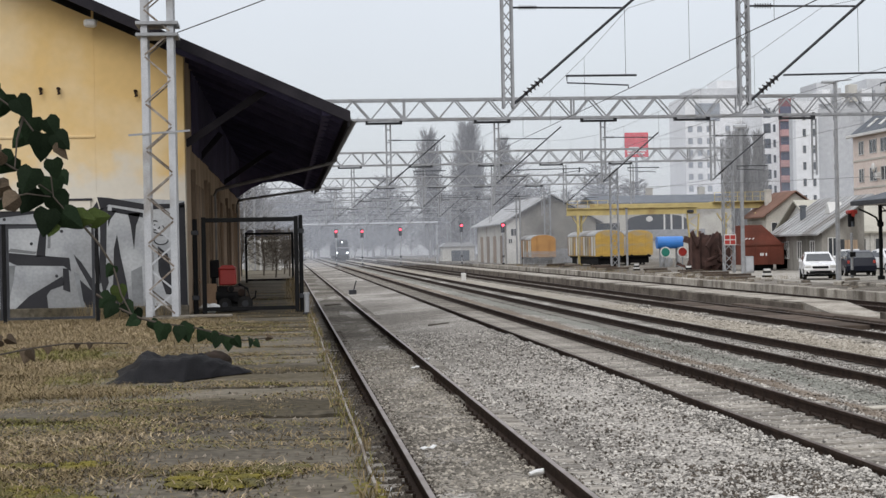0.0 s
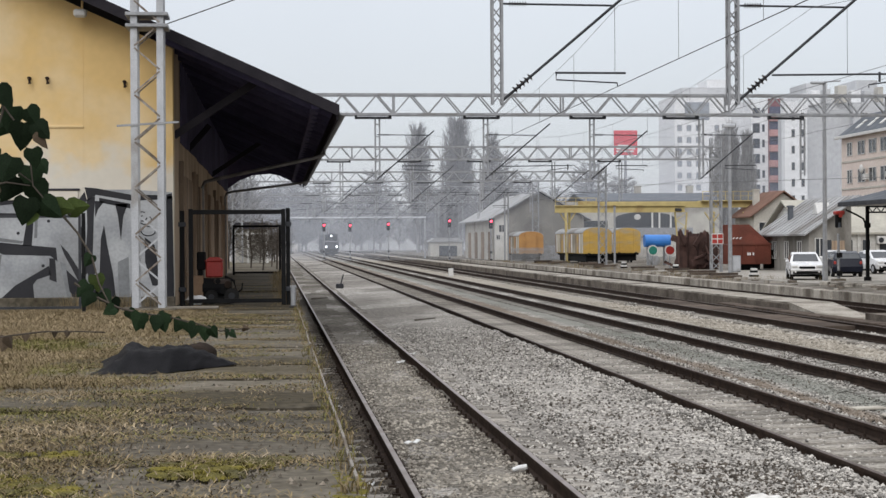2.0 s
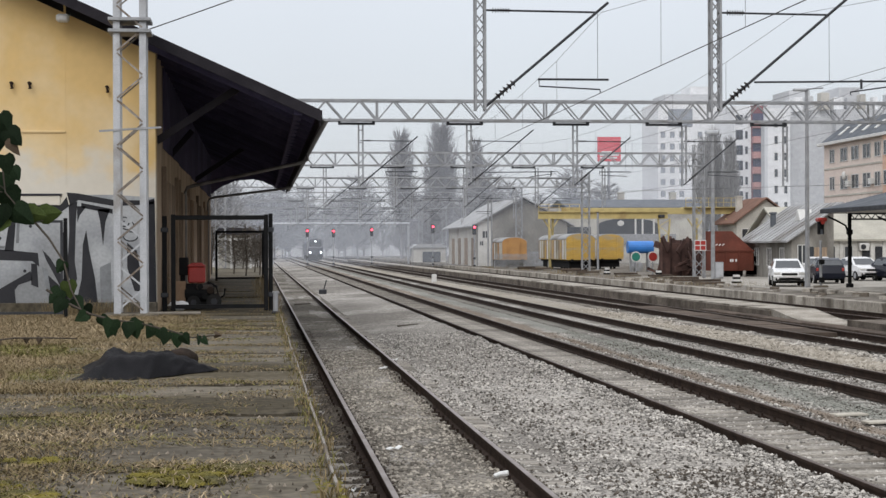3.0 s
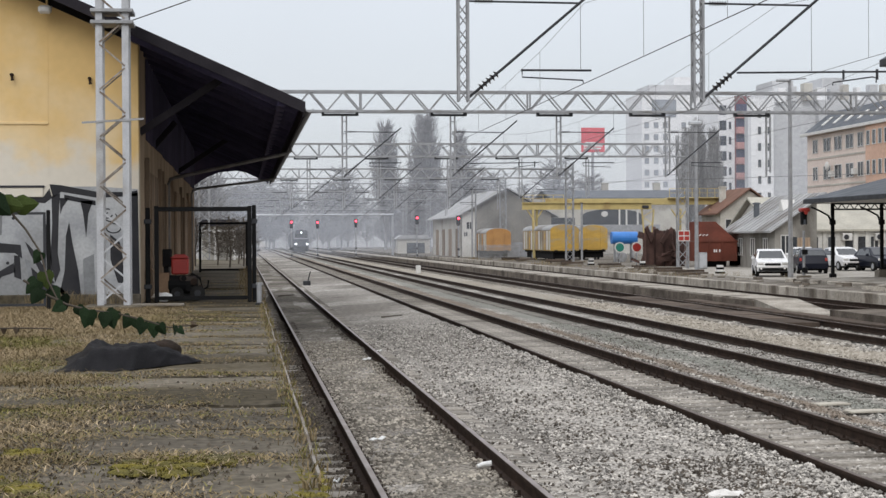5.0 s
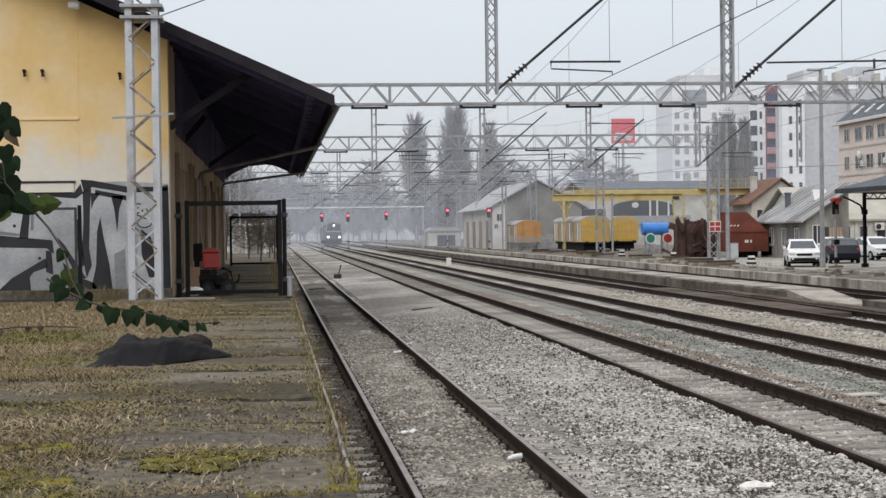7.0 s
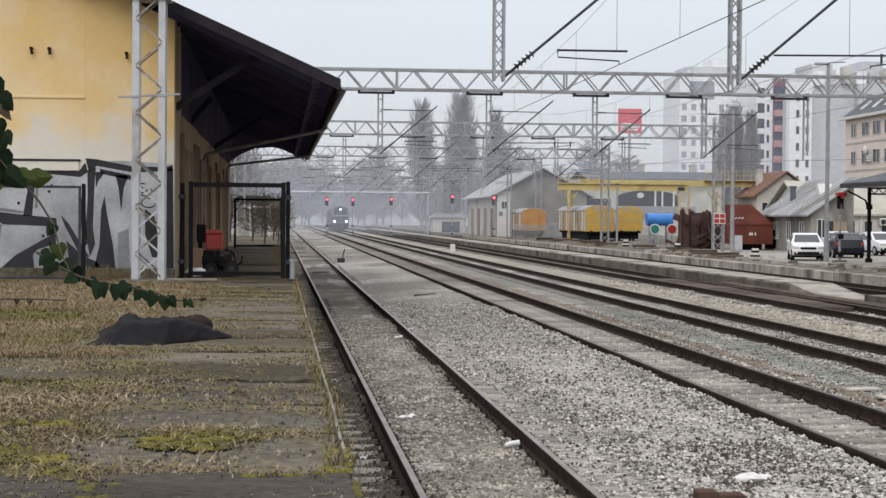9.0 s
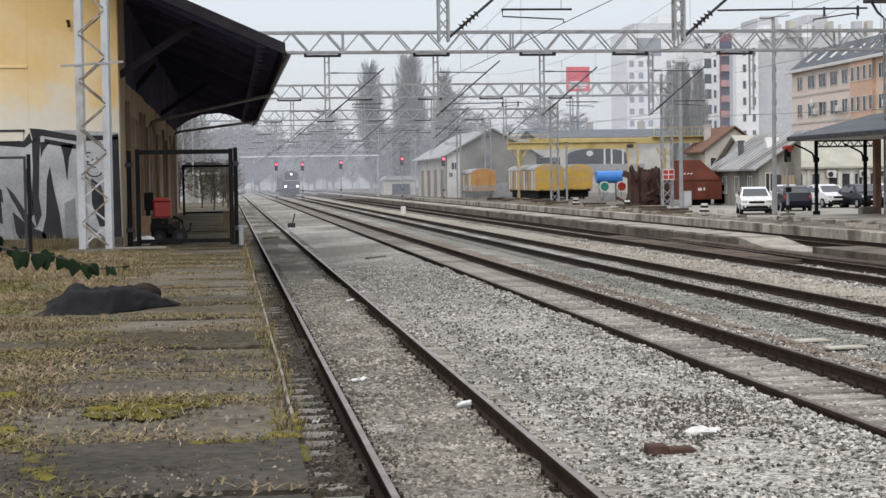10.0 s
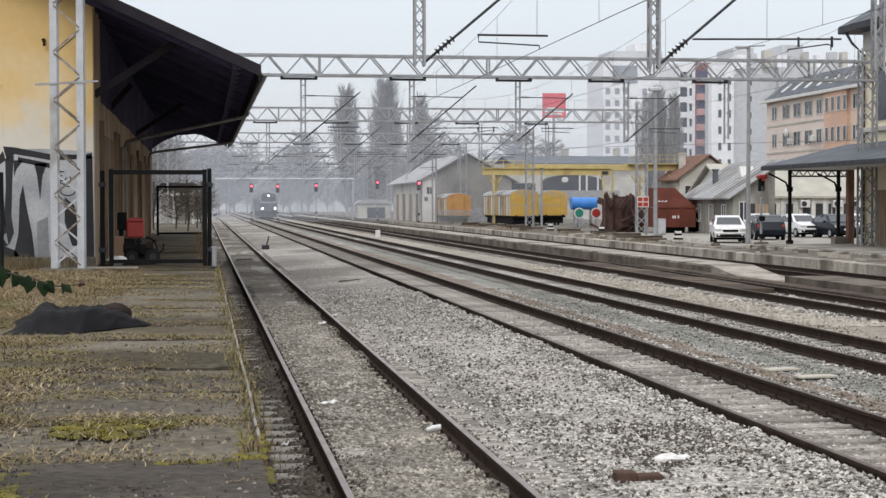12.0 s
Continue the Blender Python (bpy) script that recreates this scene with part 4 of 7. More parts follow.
GANTRY_Y = [33.7, 75.0, 115.8, 157.0, 198.0, 238.0, 279.0, 320.0, 361.0, 402.0]
DROPS = [4.47, 9.3, 14.1, 18.35, 23.2]
LEFT_X, RIGHT_X = -2.5, 30.65
for gi, gy in enumerate(GANTRY_Y):
    near = gi < 3
    gp = thing("overhead_line_portal", "galvanised lattice portal carrying overhead wires across the tracks", "portal", (0, gy, 0), "overhead line portals")
    m = Mesh()
    if gi:
        lattice_leg(m, LEFT_X, 0, PLAT, 9.6, 0.66, 0.6, 0.095 if near else 0.08, 0.62)
    else:
        for a, b in ((-1, -1), (1, -1), (1, 1), (-1, 1)):
            cx_, cy_ = LEFT_X + a * 0.32, 0.8 + b * 0.29
            m.box(cx_ - (0.13 if a > 0 else 0), cx_ + (0 if a > 0 else 0.13), cy_ - 0.007, cy_ + 0.007, PLAT, 9.6)
            m.box(cx_ - 0.007, cx_ + 0.007, cy_ - (0.13 if b > 0 else 0), cy_ + (0 if b > 0 else 0.13), PLAT, 9.6)
    lm = part("mast", m, GALV_L if gi == 0 else GALV, gp, "pale lattice mast")
    if gi == 0:
        for k in range(18):
            z = PLAT + 0.12 + 0.47 * k
            s_ = 1 if k % 2 else -1
            part("lacing_bar", Mesh().bar((LEFT_X - s_ * 0.25, 0.5, z), (LEFT_X + s_ * 0.25, 0.5, z + 0.43), 0.012, 0.035), RUSTY_LACE, lm)
            part("lacing_bar", Mesh().bar((LEFT_X - s_ * 0.25, 1.08, z + 0.03), (LEFT_X + s_ * 0.25, 1.08, z + 0.46), 0.012, 0.03), RUSTY_LACE, lm)
            if k < 4:
                part("cross_lacing_bar", Mesh().bar((LEFT_X + s_ * 0.25, 0.52, z), (LEFT_X - s_ * 0.25, 0.52, z + 0.43), 0.012, 0.035), GALV_L, lm)
    if gi == 0:
        bands = Mesh()
        for z in (6.72, 6.95):
            part("mast_collar", Mesh().box(LEFT_X - 0.42, LEFT_X + 0.42, 0.8 - 0.38, 0.8 + 0.38, z - 0.035, z + 0.035, 0.01), GALV, lm, "bolted steel collar")
        bands.bar((LEFT_X - 0.6, 0.5, 4.72), (LEFT_X + 0.62, 0.5, 4.80), 0.04)
        part("cross_rod", bands, GALV, lm)
        part("footing", Mesh().box(LEFT_X - 0.55, LEFT_X + 0.55, 0.25, 1.35, PLAT - 0.1, PLAT + 0.06, 0.02), CONCRETE, lm)
    m = Mesh()
    lattice_leg(m, RIGHT_X, 0, YARD, 9.5, 0.70, 0.5, 0.085, 0.7)
    part("mast", m, GALV, gp)
    m = Mesh()
    portal_beam(m, LEFT_X - 0.515, RIGHT_X + 0.31, 0, 8.03, 8.9, 0.7, 0.075)
    part("beam", m, GALV, gp, "zigzag lattice cross beam")
    if gi > 6:
        continue
    for dx in DROPS:
        m = Mesh()
        m.box(dx - 0.87, dx + 0.68, -0.12, 0.12, 7.84, 7.93, 0.01)
        m.box(dx - 0.90, dx - 0.80, -0.14, 0.14, 7.84, 8.06)
        m.box(dx + 0.60, dx + 0.72, -0.14, 0.14, 7.84, 8.06)
        part("hanger", m, DSTEEL, gp, "dark steel hanger bar")
        m = Mesh()
        dx += {18.35: 0.75, 23.2: 0.6}.get(dx, 0.0)
        if gi == 0:
            lattice_leg(m, dx, 0, 5.12, 7.85, 0.19, 0.19, 0.045, 0.24)
        else:
            m.bar((dx + 0.0, 0, 5.1), (dx + 0.0, 0, 7.85), 0.07)
            m.bar((dx + 0.19, 0, 5.3), (dx + 0.19, 0, 7.85), 0.07)
            for k in range(5):
                m.bar((dx, 0, 5.4 + 0.55 * k), (dx + 0.19, 0, 5.4 + 0.55 * k), 0.05)
        dp = part("dropper", m, GALV, gp, "slim hanging lattice post")
        if dx > 20:
            continue
        arm = Mesh()
        wide = 9 < dx < 10
        arm.tube([(dx + 0.06, 0, 5.16), (dx + (3.0 if wide else 2.62), 0, 7.64 if wide else 7.32)], 0.032, 6)
        arm.tube([(dx + 0.08, 0, 7.14), (dx + 2.35, 0, 7.12)], 0.022, 6)
        if wide:
            arm.tube([(dx + 0.82, 0, 5.73), (dx + 4.0, 0, 5.77)], 0.022, 6)
            arm.tube([(dx + 2.85, 0, 5.48), (dx + 2.85, 0, 5.54), (dx + 3.7, 0, 5.66), (dx + 3.78, 0, 5.64), (dx + 3.78, 0, 5.54)], 0.016, 6)
            arm.tube([(dx + 3.08, 0, 5.60), (dx + 3.08, 0, 5.80)], 0.026, 6)
            arm.tube([(dx + 3.8, 0, 5.60), (dx + 3.8, 0, 5.82)], 0.03, 6)
        else:
            arm.tube([(dx + 1.18, 0, 5.76), (dx + 2.62, 0, 5.76)], 0.024, 6)
            arm.tube([(dx + 1.2, 0, 5.76), (dx + 1.2, 0, 5.62), (dx + 2.45, 0, 5.56), (dx + 2.45, 0, 5.50)], 0.016, 6)
        arm.tube([(dx + 2.40, 0, 5.76), (dx + 2.40, 0, 7.1)], 0.005, 5)
        part("cantilever", arm, DSTEEL, gp, "tubular wire-carrying cantilever")
        ins = Mesh()
        insulator(ins, (dx + 0.34, 0, 5.40), (dx + 0.72, 0, 5.72), 0.085, 5)
        ins2 = Mesh()
        insulator(ins2, (dx + 0.25, 0, 7.14), (dx + 0.62, 0, 7.14), 0.06)
        part("insulator", ins2, INSUL, gp, "dark ribbed insulator")
        part("insulator", ins, INSUL, gp, "dark ribbed insulator")

# wires: contact wire, sagging carrier and hangers over the running tracks
for cx in TRACKS[1:4]:
    w = thing("overhead_wire", "thin dark overhead contact wire with sagging carrier", "wire", (cx + 0.1, 0, 0), "overhead wires")
    contact, carrier, hang = Mesh(), Mesh(), Mesh()
    ends = [-7.0] + GANTRY_Y[:8]
    line = []
    for a, b in zip(ends, ends[1:]):
        pts = []
        for i in range(9 if b == ends[-1] else 8):
            u = i / 8
            pts.append((0, a + (b - a) * u, 7.12 - 0.95 * 4 * u * (1 - u)))
        line += pts
        for i in range(1, 8):
            hang.tube([pts[i], (0, pts[i][1], 5.5)], 0.004, 4)
    contact.tube([(0, y, 5.5) for y in ends], 0.008 if cx < 8 else 0.005, 5)
    carrier.tube(line, 0.0045, 5)
    part("contact_wire", contact, WIRE, w)
    part("carrier_wire", carrier, WIRE, w)
    tagged(part("hanger_wire", hang, WIRE, w), kind="stuff")
# crossing feeder wires over the yard
for x0, y0, z0, x1, y1, z1 in ((-2.2, 34.2, 6.72, 4.4, 33.75, 9.2), (30.6, 75, 5.3, 20.0, 200, 8.5), (31, 115, 6.9, 24, 157, 6.2), (14.5, 115.8, 7.0, 30.6, 157, 8.2), (19, 75, 7.6, 30.65, 115.8, 5.6)):
    fw = Mesh()
    fw.tube([(x0 + (x1 - x0) * i / 8, y0 + (y1 - y0) * i / 8, z0 + (z1 - z0) * i / 8 - 0.04 * 4 * (i / 8) * (1 - i / 8)) for i in range(9)], 0.012, 5)
    solid("feeder_wire", fw, WIRE, "thin dark feeder wire strung between masts", "wire", group="feeder wires")


# ---------------------------------------------------------------- buildings
def window(parent, axis, at, u0, u1, z0, z1, s, frame=WINFRAME, pane=GLASS_D, t=0.06, bars=1):
    """A framed pane on a wall face. axis x: wall plane x = at, u along y; axis y: wall plane y = at, u along x. s: the way out."""
    def bx(m, a, b, c, d, e, f):
        lo, hi = min(e, f), max(e, f)
        return m.box(lo, hi, a, b, c, d) if axis == "x" else m.box(a, b, lo, hi, c, d)
    w = part("window", bx(Mesh(), u0, u1, z0, z1, at - s * 0.05, at + s * 0.02), pane, parent)
    f = Mesh()
    for a, b, c, d in ((u0, u1, z1 - t, z1), (u0, u1, z0, z0 + t), (u0, u0 + t, z0 + t, z1 - t), (u1 - t, u1, z0 + t, z1 - t)):
        bx(f, a, b, c, d, at - s * 0.03, at + s * 0.07)
    for k in range(bars):
        u = u0 + (u1 - u0) * (k + 1) / (bars + 1)
        bx(f, u - t / 2, u + t / 2, z0 + t, z1 - t, at - s * 0.03, at + s * 0.06)
    part("frame", f, frame, w)
    return w


def house(name, label, x0, x1, y0, y1, eave, ridge, wallmat, roofmat, along="y", over=0.5, base=YARD, category="building"):
    h = thing(name, label, category)
    cx, cy = (x0 + x1) / 2, (y0 + y1) / 2
    m = Mesh()
    if along == "y":
        m.prism([(x0, base - 0.3), (x1, base - 0.3), (x1, eave), (cx, ridge - 0.12), (x0, eave)], "y", y0, y1)
    else:
        m.prism([(y0, base - 0.3), (y1, base - 0.3), (y1, eave), (cy, ridge - 0.12), (y0, eave)], "x", x0, x1)
    part("wall", m, wallmat, h)
    if along == "y":
        k = (ridge - eave) / (cx - x0)
        o = [(x0 - over, eave - over * k), (cx, ridge), (x1 + over, eave - over * k), (x1 + over, eave - over * k + 0.14), (cx, ridge + 0.14), (x0 - over, eave - over * k + 0.14)]
        part("roof", Mesh().prism(o, "y", y0 - over, y1 + over), roofmat, h)
    else:
        k = (ridge - eave) / (cy - y0)
        o = [(y0 - over, eave - over * k), (cy, ridge), (y1 + over, eave - over * k), (y1 + over, eave - over * k + 0.14), (cy, ridge + 0.14), (y0 - over, eave - over * k + 0.14)]
        part("roof", Mesh().prism(o, "x", x0 - over, x1 + over), roofmat, h)
    return h


def chimney(parent, x, y, z0, z1, w=0.6, material=PALE_PLASTER):
    part("chimney", Mesh().box(x - w / 2, x + w / 2, y - w / 2, y + w / 2, z0, z1, 0.03).box(x - w / 2 - 0.06, x + w / 2 + 0.06, y - w / 2 - 0.06, y + w / 2 + 0.06, z1 - 0.15, z1 - 0.02), material, parent)


# goods shed across the tracks
sh = house("goods_shed", "grey plastered goods shed with a pale sheet roof", 26.0, 36.8, 200, 231, 5.3, 8.3, mat("grey_shed_plaster", (0.30, 0.285, 0.255), (0.23, 0.22, 0.20), scale=0.4, rough=0.95, bump=0.1, stain=(0.17, 0.16, 0.145), amount=0.4), ROOF_G, "y", 0.8, 0.0, "shed")
part("pale_side_panel", Mesh().box(25.96, 25.99, 200.5, 230, 0, 5.1), PALE_PLASTER, sh)
part("gable_corner_panel", Mesh().box(26.0, 27.6, 199.96, 199.99, 0.2, 5.6), WHITE_W, sh)
for yy in (204, 211, 218, 225):
    part("loading_door", Mesh().box(25.9, 25.955, yy - 1.4, yy + 1.4, 0.2, 3.6, 0.02), WOOD, sh)
window(sh, "y", 199.96, 26.5, 27.3, 3.5, 4.4, -1)
window(sh, "y", 199.96, 26.2, 26.7, 2.6, 3.2, -1)
part("fence_strip", Mesh().box(27.8, 37, 198.9, 199.0, 0.2, 1.9), GALV, sh)

fe = thing("paling_fence", "blue-grey steel paling fence beside the far tracks", "fence", (24.6, 176, 0.1))
for z in (0.35, 1.4):
    part("rail", Mesh().bar((0, 0, z), (4.4, 0, z), 0.05), GALV, fe)
for k in range(45):
    part("paling", Mesh().box(0.1 * k - 0.025, 0.1 * k + 0.025, -0.05, -0.03, 0, 1.62 + 0.03 * (k % 2)), GALV, fe)

# long workshop behind the crane, with a wide arched opening
lb = thing("workshop", "long pale workshop with a dark flat-pitched roof and arched opening", "building")
part("wall", Mesh().box(36.9, 62, 232, 246, 0, 7.8), PALE_PLASTER, lb)
part("roof", Mesh().prism([(231, 7.75), (239, 9.0), (247, 7.75), (247, 7.95), (239, 9.2), (231, 7.95)], "x", 42.5, 62.5), ROOF_M, lb)
arch = [(47.0, 4.2), (55.6, 4.2), (55.6, 5.4)] + [(51.3 + 4.3 * math.cos(math.pi * i / 12), 5.4 + 1.0 * math.sin(math.pi * i / 12)) for i in range(1, 12)] + [(47.0, 5.4)]
part("arched_opening", Mesh().prism(arch, "y", 231.9, 232.05), GLASS_D, lb, "dark arched window opening")
for x in (52.3, 53.3, 54.9):
    part("mullion", Mesh().box(x - 0.12, x + 0.12, 231.8, 231.9, 4.2, 6.3), WINFRAME, lb)
part("pale_patch", Mesh().ball((50.2, 231.86, 5.7), 0.5, 2, (1, 0.05, 0.8)), WINFRAME, lb)
part("side_opening", Mesh().box(40.6, 46, 231.9, 232.02, 3.8, 5.2), GLASS_D, lb)
part("parapet", Mesh().box(47, 58, 231.6, 231.95, 2.8, 4.2, 0.03), GALV, lb)
for x in (52.0, 59.6):
    chimney(lb, x, 240, 8.6, 10.3, 0.9)

# small orange-roofed house
oh = house("small_house", "small grey house with an orange tiled roof", 47.8, 53.8, 166, 173, 5.0, 7.2, PALE_PLASTER, ROOF_O, "y", 0.5, category="house")
window(oh, "y", 166, 50.5, 51.1, 5.4, 6.0, -1)
window(oh, "y", 166, 50.4, 52.0, 2.6, 4.2, -1)
window(oh, "y", 166, 48.3, 49.6, 2.6, 4.2, -1)
chimney(oh, 49.2, 170, 5.6, 7.6)

# row of sheds with pale grey roofs
s1 = thing("station_shed", "weathered lean-to shed, shade toned into its walls, with a pale grey roof", "shed")
part("wall", Mesh().prism([(36.4, YARD - 0.3), (39.4, YARD - 0.3), (39.4, 4.9), (36.4, 2.9)], "y", 113, 124), GREY_WASH, s1)
part("roof", Mesh().prism([(35.9, 2.65), (39.9, 5.3), (39.9, 5.42), (35.9, 2.77)], "y", 112.4, 124.5), ROOF_G, s1)
part("roof_vent", Mesh().prism([(116.0, 4.2), (117.2, 4.2), (116.6, 5.0)], "x", 38.0, 39.0), WINFRAME, s1)
chimney(s1, 37.6, 121, 3.6, 4.9, 0.35, ROOF_M)
window(s1, "y", 113, 36.8, 37.5, 1.0, 2.5, -1)
part("door", Mesh().box(38.0, 38.9, 112.93, 113.0, YARD, 2.3, 0.02), WOOD, s1)
part("dark_doorway", Mesh().box(37.62, 37.95, 112.94, 113.0, YARD, 2.35, 0.01), GLASS_D, s1, "dark open doorway")
for k in range(12):
    part("roof_rib", Mesh().bar((35.92, 112.9 + k, 2.80), (39.88, 112.9 + k, 5.43), 0.06, 0.05), ROOF_G, s1)
for yy in (114.5, 117.5, 120.5):
    window(s1, "x", 36.4, yy, yy + 1.0, 1.0, 2.3, -1)
# white annex behind the parked cars
an = house("station_annex", "long white station annex with cream roof", 39.3, 62, 122, 133, 2.95, 5.3, WHITE_W, mat("cream_roof_sheet", (0.44, 0.42, 0.36), (0.36, 0.345, 0.30), scale=0.6, rough=0.8, bump=0.1), "x", 0.45, category="building")
for k, x in enumerate((39.9, 40.9, 42.0, 43.3, 44.7, 45.7, 46.6, 47.9, 48.9, 50.4, 52, 53.6)):
    if k % 3 == 0:
        window(an, "y", 122, x, x + 0.7, 1.0, 2.4, -1)
    else:
        part("door", Mesh().box(x, x + 0.6, 121.93, 122.0, YARD, 2.35, 0.02), DSTEEL, an, "dark panelled door")
    part("pilaster", Mesh().box(x - 0.35, x - 0.1, 121.9, 122.0, YARD, 2.8, 0.02), WHITE_W, an)
for x in (44.35, 46.9, 48.3):
    ac = part("air_conditioner", Mesh().box(x, x + 0.75, 121.5, 121.9, 2.05, 2.6, 0.03), WINFRAME, an, "white air conditioner box")
    part("fan_grille", Mesh().tube([(x + 0.28, 121.49, 2.32), (x + 0.28, 121.46, 2.32)], 0.2, 12), DSTEEL, ac)

# apartment block with pink, orange and peach bays
ap = thing("apartment_block", "four-storey pink and orange apartment block with dark mansard roof", "apartment building")
AX = 58.6
for y0, y1, mt, dx in ((153.5, 171, PINK, 0.0), (148.0, 153.5, ORANGE, -0.35), (100, 148.0, PEACH, 0.0)):
    part("wall", Mesh().box(AX + dx, AX + 14, y0, y1, 0, 12.9), mt, ap)
part("mansard", Mesh().prism([(AX - 0.5, 12.9), (AX + 14.5, 12.9), (AX + 11, 15.4), (AX + 2.8, 15.4)], "y", 100, 171.5), ROOF_M, ap, "dark grey mansard roof")
part("cornice", Mesh().box(AX - 0.6, AX - 0.36, 100, 171.6, 12.75, 13.05, 0.03), WINFRAME, ap)
for fl in range(4):
    z = 1.1 + 2.8 * fl + 0.5
    yy = 169.2
    while yy > 112:
        bay = 148.0 < yy < 153.5
        wdt = 0.9 if bay else (1.5 if int(yy * 3) % 2 else 2.1)
        window(ap, "x", AX - (0.35 if bay else 0), yy - wdt, yy, z + 0.9, z + 2.3, -1, bars=0 if bay else 1)
        if not bay and (int(yy * 7) + fl) % 3 == 0:
            acb = part("air_conditioner", Mesh().box(AX - 0.4, AX, yy - wdt - 0.95, yy - wdt - 0.2, z + 1.1, z + 1.7, 0.03), WINFRAME, ap)
        yy -= 1.5 if bay else 3.2
    part("floor_band", Mesh().box(AX - 0.06, AX, 153.5, 171, z + 0.25, z + 0.42), PALE_PLASTER, ap)
    if fl > 0:
        for y0 in (140.0, 131.0):
            part("balcony", Mesh().box(AX - 1.1, AX, y0 - 3.5, y0, z - 0.1, z + 0.85, 0.03), PEACH, ap)
part("gable_end", Mesh().box(AX + 0.3, AX + 13.7, 171, 171.06, 0, 12.6), PINK, ap)
for k in range(16):
    part("skylight", Mesh().bar((AX + 0.55, 168 - 3.4 * k, 13.75), (AX + 1.6, 168 - 3.4 * k, 14.6), 0.6, 0.10), WINFRAME, ap, "pale roof light")
part("dish", Mesh().ball((AX - 0.55, 163.5, 9.4), 0.45, 2, (0.4, 1, 1)), WINFRAME, ap, "white satellite dish", smooth=True)

# towers
tb = thing("tower_block", "white and maroon high-rise with salmon balconies", "tower block")
part("wall", Mesh().box(94.6, 98.0, 330, 345, 0, 30.5), TOWER_W, tb)
part("wall", Mesh().box(98.05, 101.9, 330, 345, 0, 30.6), TOWER_R, tb)
for fl in range(9):
    z = 2.4 + 3.05 * fl
    window(tb, "y", 330, 94.9, 96.3, z, z + 1.9, -1, frame=TOWER_N)
    window(tb, "y", 330, 96.8, 97.3, z + 0.2, z + 1.7, -1, bars=0, frame=TOWER_N)
    part("balcony", Mesh().box(98.2, 100.5, 328.9, 330, z - 0.7, z + 0.6, 0.05), TOWER_P, tb, "salmon balcony front")
    part("recess", Mesh().box(98.3, 101.6, 329.9, 330.02, z + 0.7, z + 2.2), TOWER_N, tb)
    part("side_panel", Mesh().box(100.55, 101.88, 329.6, 330, z - 0.7, z + 0.6, 0.05), TOWER_N if fl % 2 else TOWER_R, tb)

tc = thing("tower_block", "grey high-rise with stepped roof structures", "tower block")
part("wall", Mesh().box(96.4, 105.0, 302, 318, 0, 26.2), TOWER_G, tc)
part("pale_wing", Mesh().box(92.2, 96.4, 300, 302, 0, 27.5), TOWER_W, tc)
part("wall", Mesh().box(105.0, 122, 300, 320, 0, 27.4), TOWER_G, tc)
part("roof_storey", Mesh().box(96.6, 121, 303, 317, 26.2, 29.2), TOWER_W, tc)
part("lift_house", Mesh().box(97.5, 101.5, 304, 314, 29.2, 31.2), TOWER_G, tc)
part("lift_house", Mesh().box(107, 111, 304, 314, 29.2, 31.8), TOWER_G, tc)
for fl in range(8):
    z = 3 + 3.0 * fl
    for x in (93.4, 95.2):
        window(tc, "y", 300, x, x + 0.7, z, z + 1.5, -1, bars=0)
    window(tc, "y", 302, 99.8, 100.5, z, z + 1.2, -1, bars=0)
    for x in (106.5, 109.5, 113, 116.5, 119.5):
        window(tc, "y", 300, x, x + 1.3, z, z + 1.5, -1)
random.seed(42)
for k in range(9):
    x = 97.5 + 2.5 * k
    part("roof_box", Mesh().box(x, x + random.uniform(0.8, 2.0), 301, 303, 27.0 + 0.2 * (k % 3), 29.4 + random.uniform(0.2, 1.6), 0.05), (TOWER_W, TOWER_G, PALE_PLASTER)[k % 3], tc)
ta = thing("tower_block", "pale distant high-rise with glazed upper storeys", "tower block")
part("wall", Mesh().box(100.6, 117, 420, 438, 0, 39.0), TOWER_W, ta)
part("roof_storey", Mesh().box(103, 116.5, 422, 436, 39.0, 41.2), TOWER_G, ta)
part("lift_house", Mesh().box(110, 115, 424, 434, 41.2, 43.4), TOWER_W, ta)
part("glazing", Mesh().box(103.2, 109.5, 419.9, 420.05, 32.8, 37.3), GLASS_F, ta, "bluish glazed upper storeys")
for fl in range(10):
    for x in (101.2, 103.6, 106.0, 110.8, 113.2):
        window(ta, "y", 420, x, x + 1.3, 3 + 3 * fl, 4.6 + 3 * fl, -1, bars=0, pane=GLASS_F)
# station building with canopy
sb = thing("station_building", "cream station building with dark hipped roof and arched windows", "station")
part("wall", Mesh().box(32.75, 48, 30, 80.5, 0, 10.85), CREAM, sb)
part("frieze", Mesh().box(32.67, 32.75, 30, 80.6, 9.9, 10.84), PALE_PLASTER, sb)
part("string_course", Mesh().box(32.55, 32.75, 30, 80.7, 5.85, 6.1, 0.03), PALE_PLASTER, sb)
part("roof", Mesh().prism([(31.85, 11.2), (49.5, 11.2), (42, 14.9), (38.5, 14.9)], "y", 28.5, 81.9), ROOF_M, sb, "dark grey pitched roof")
part("eave_soffit", Mesh().box(31.85, 49.5, 28.5, 81.9, 10.85, 11.2, 0.03), DSTEEL, sb, "dark eave box")
part("downpipe", Mesh().tube([(31.95, 81.0, 10.85), (32.1, 80.6, 10.3), (32.62, 80.3, 9.7), (32.62, 80.3, 0.2)], 0.07, 8), DSTEEL, sb)
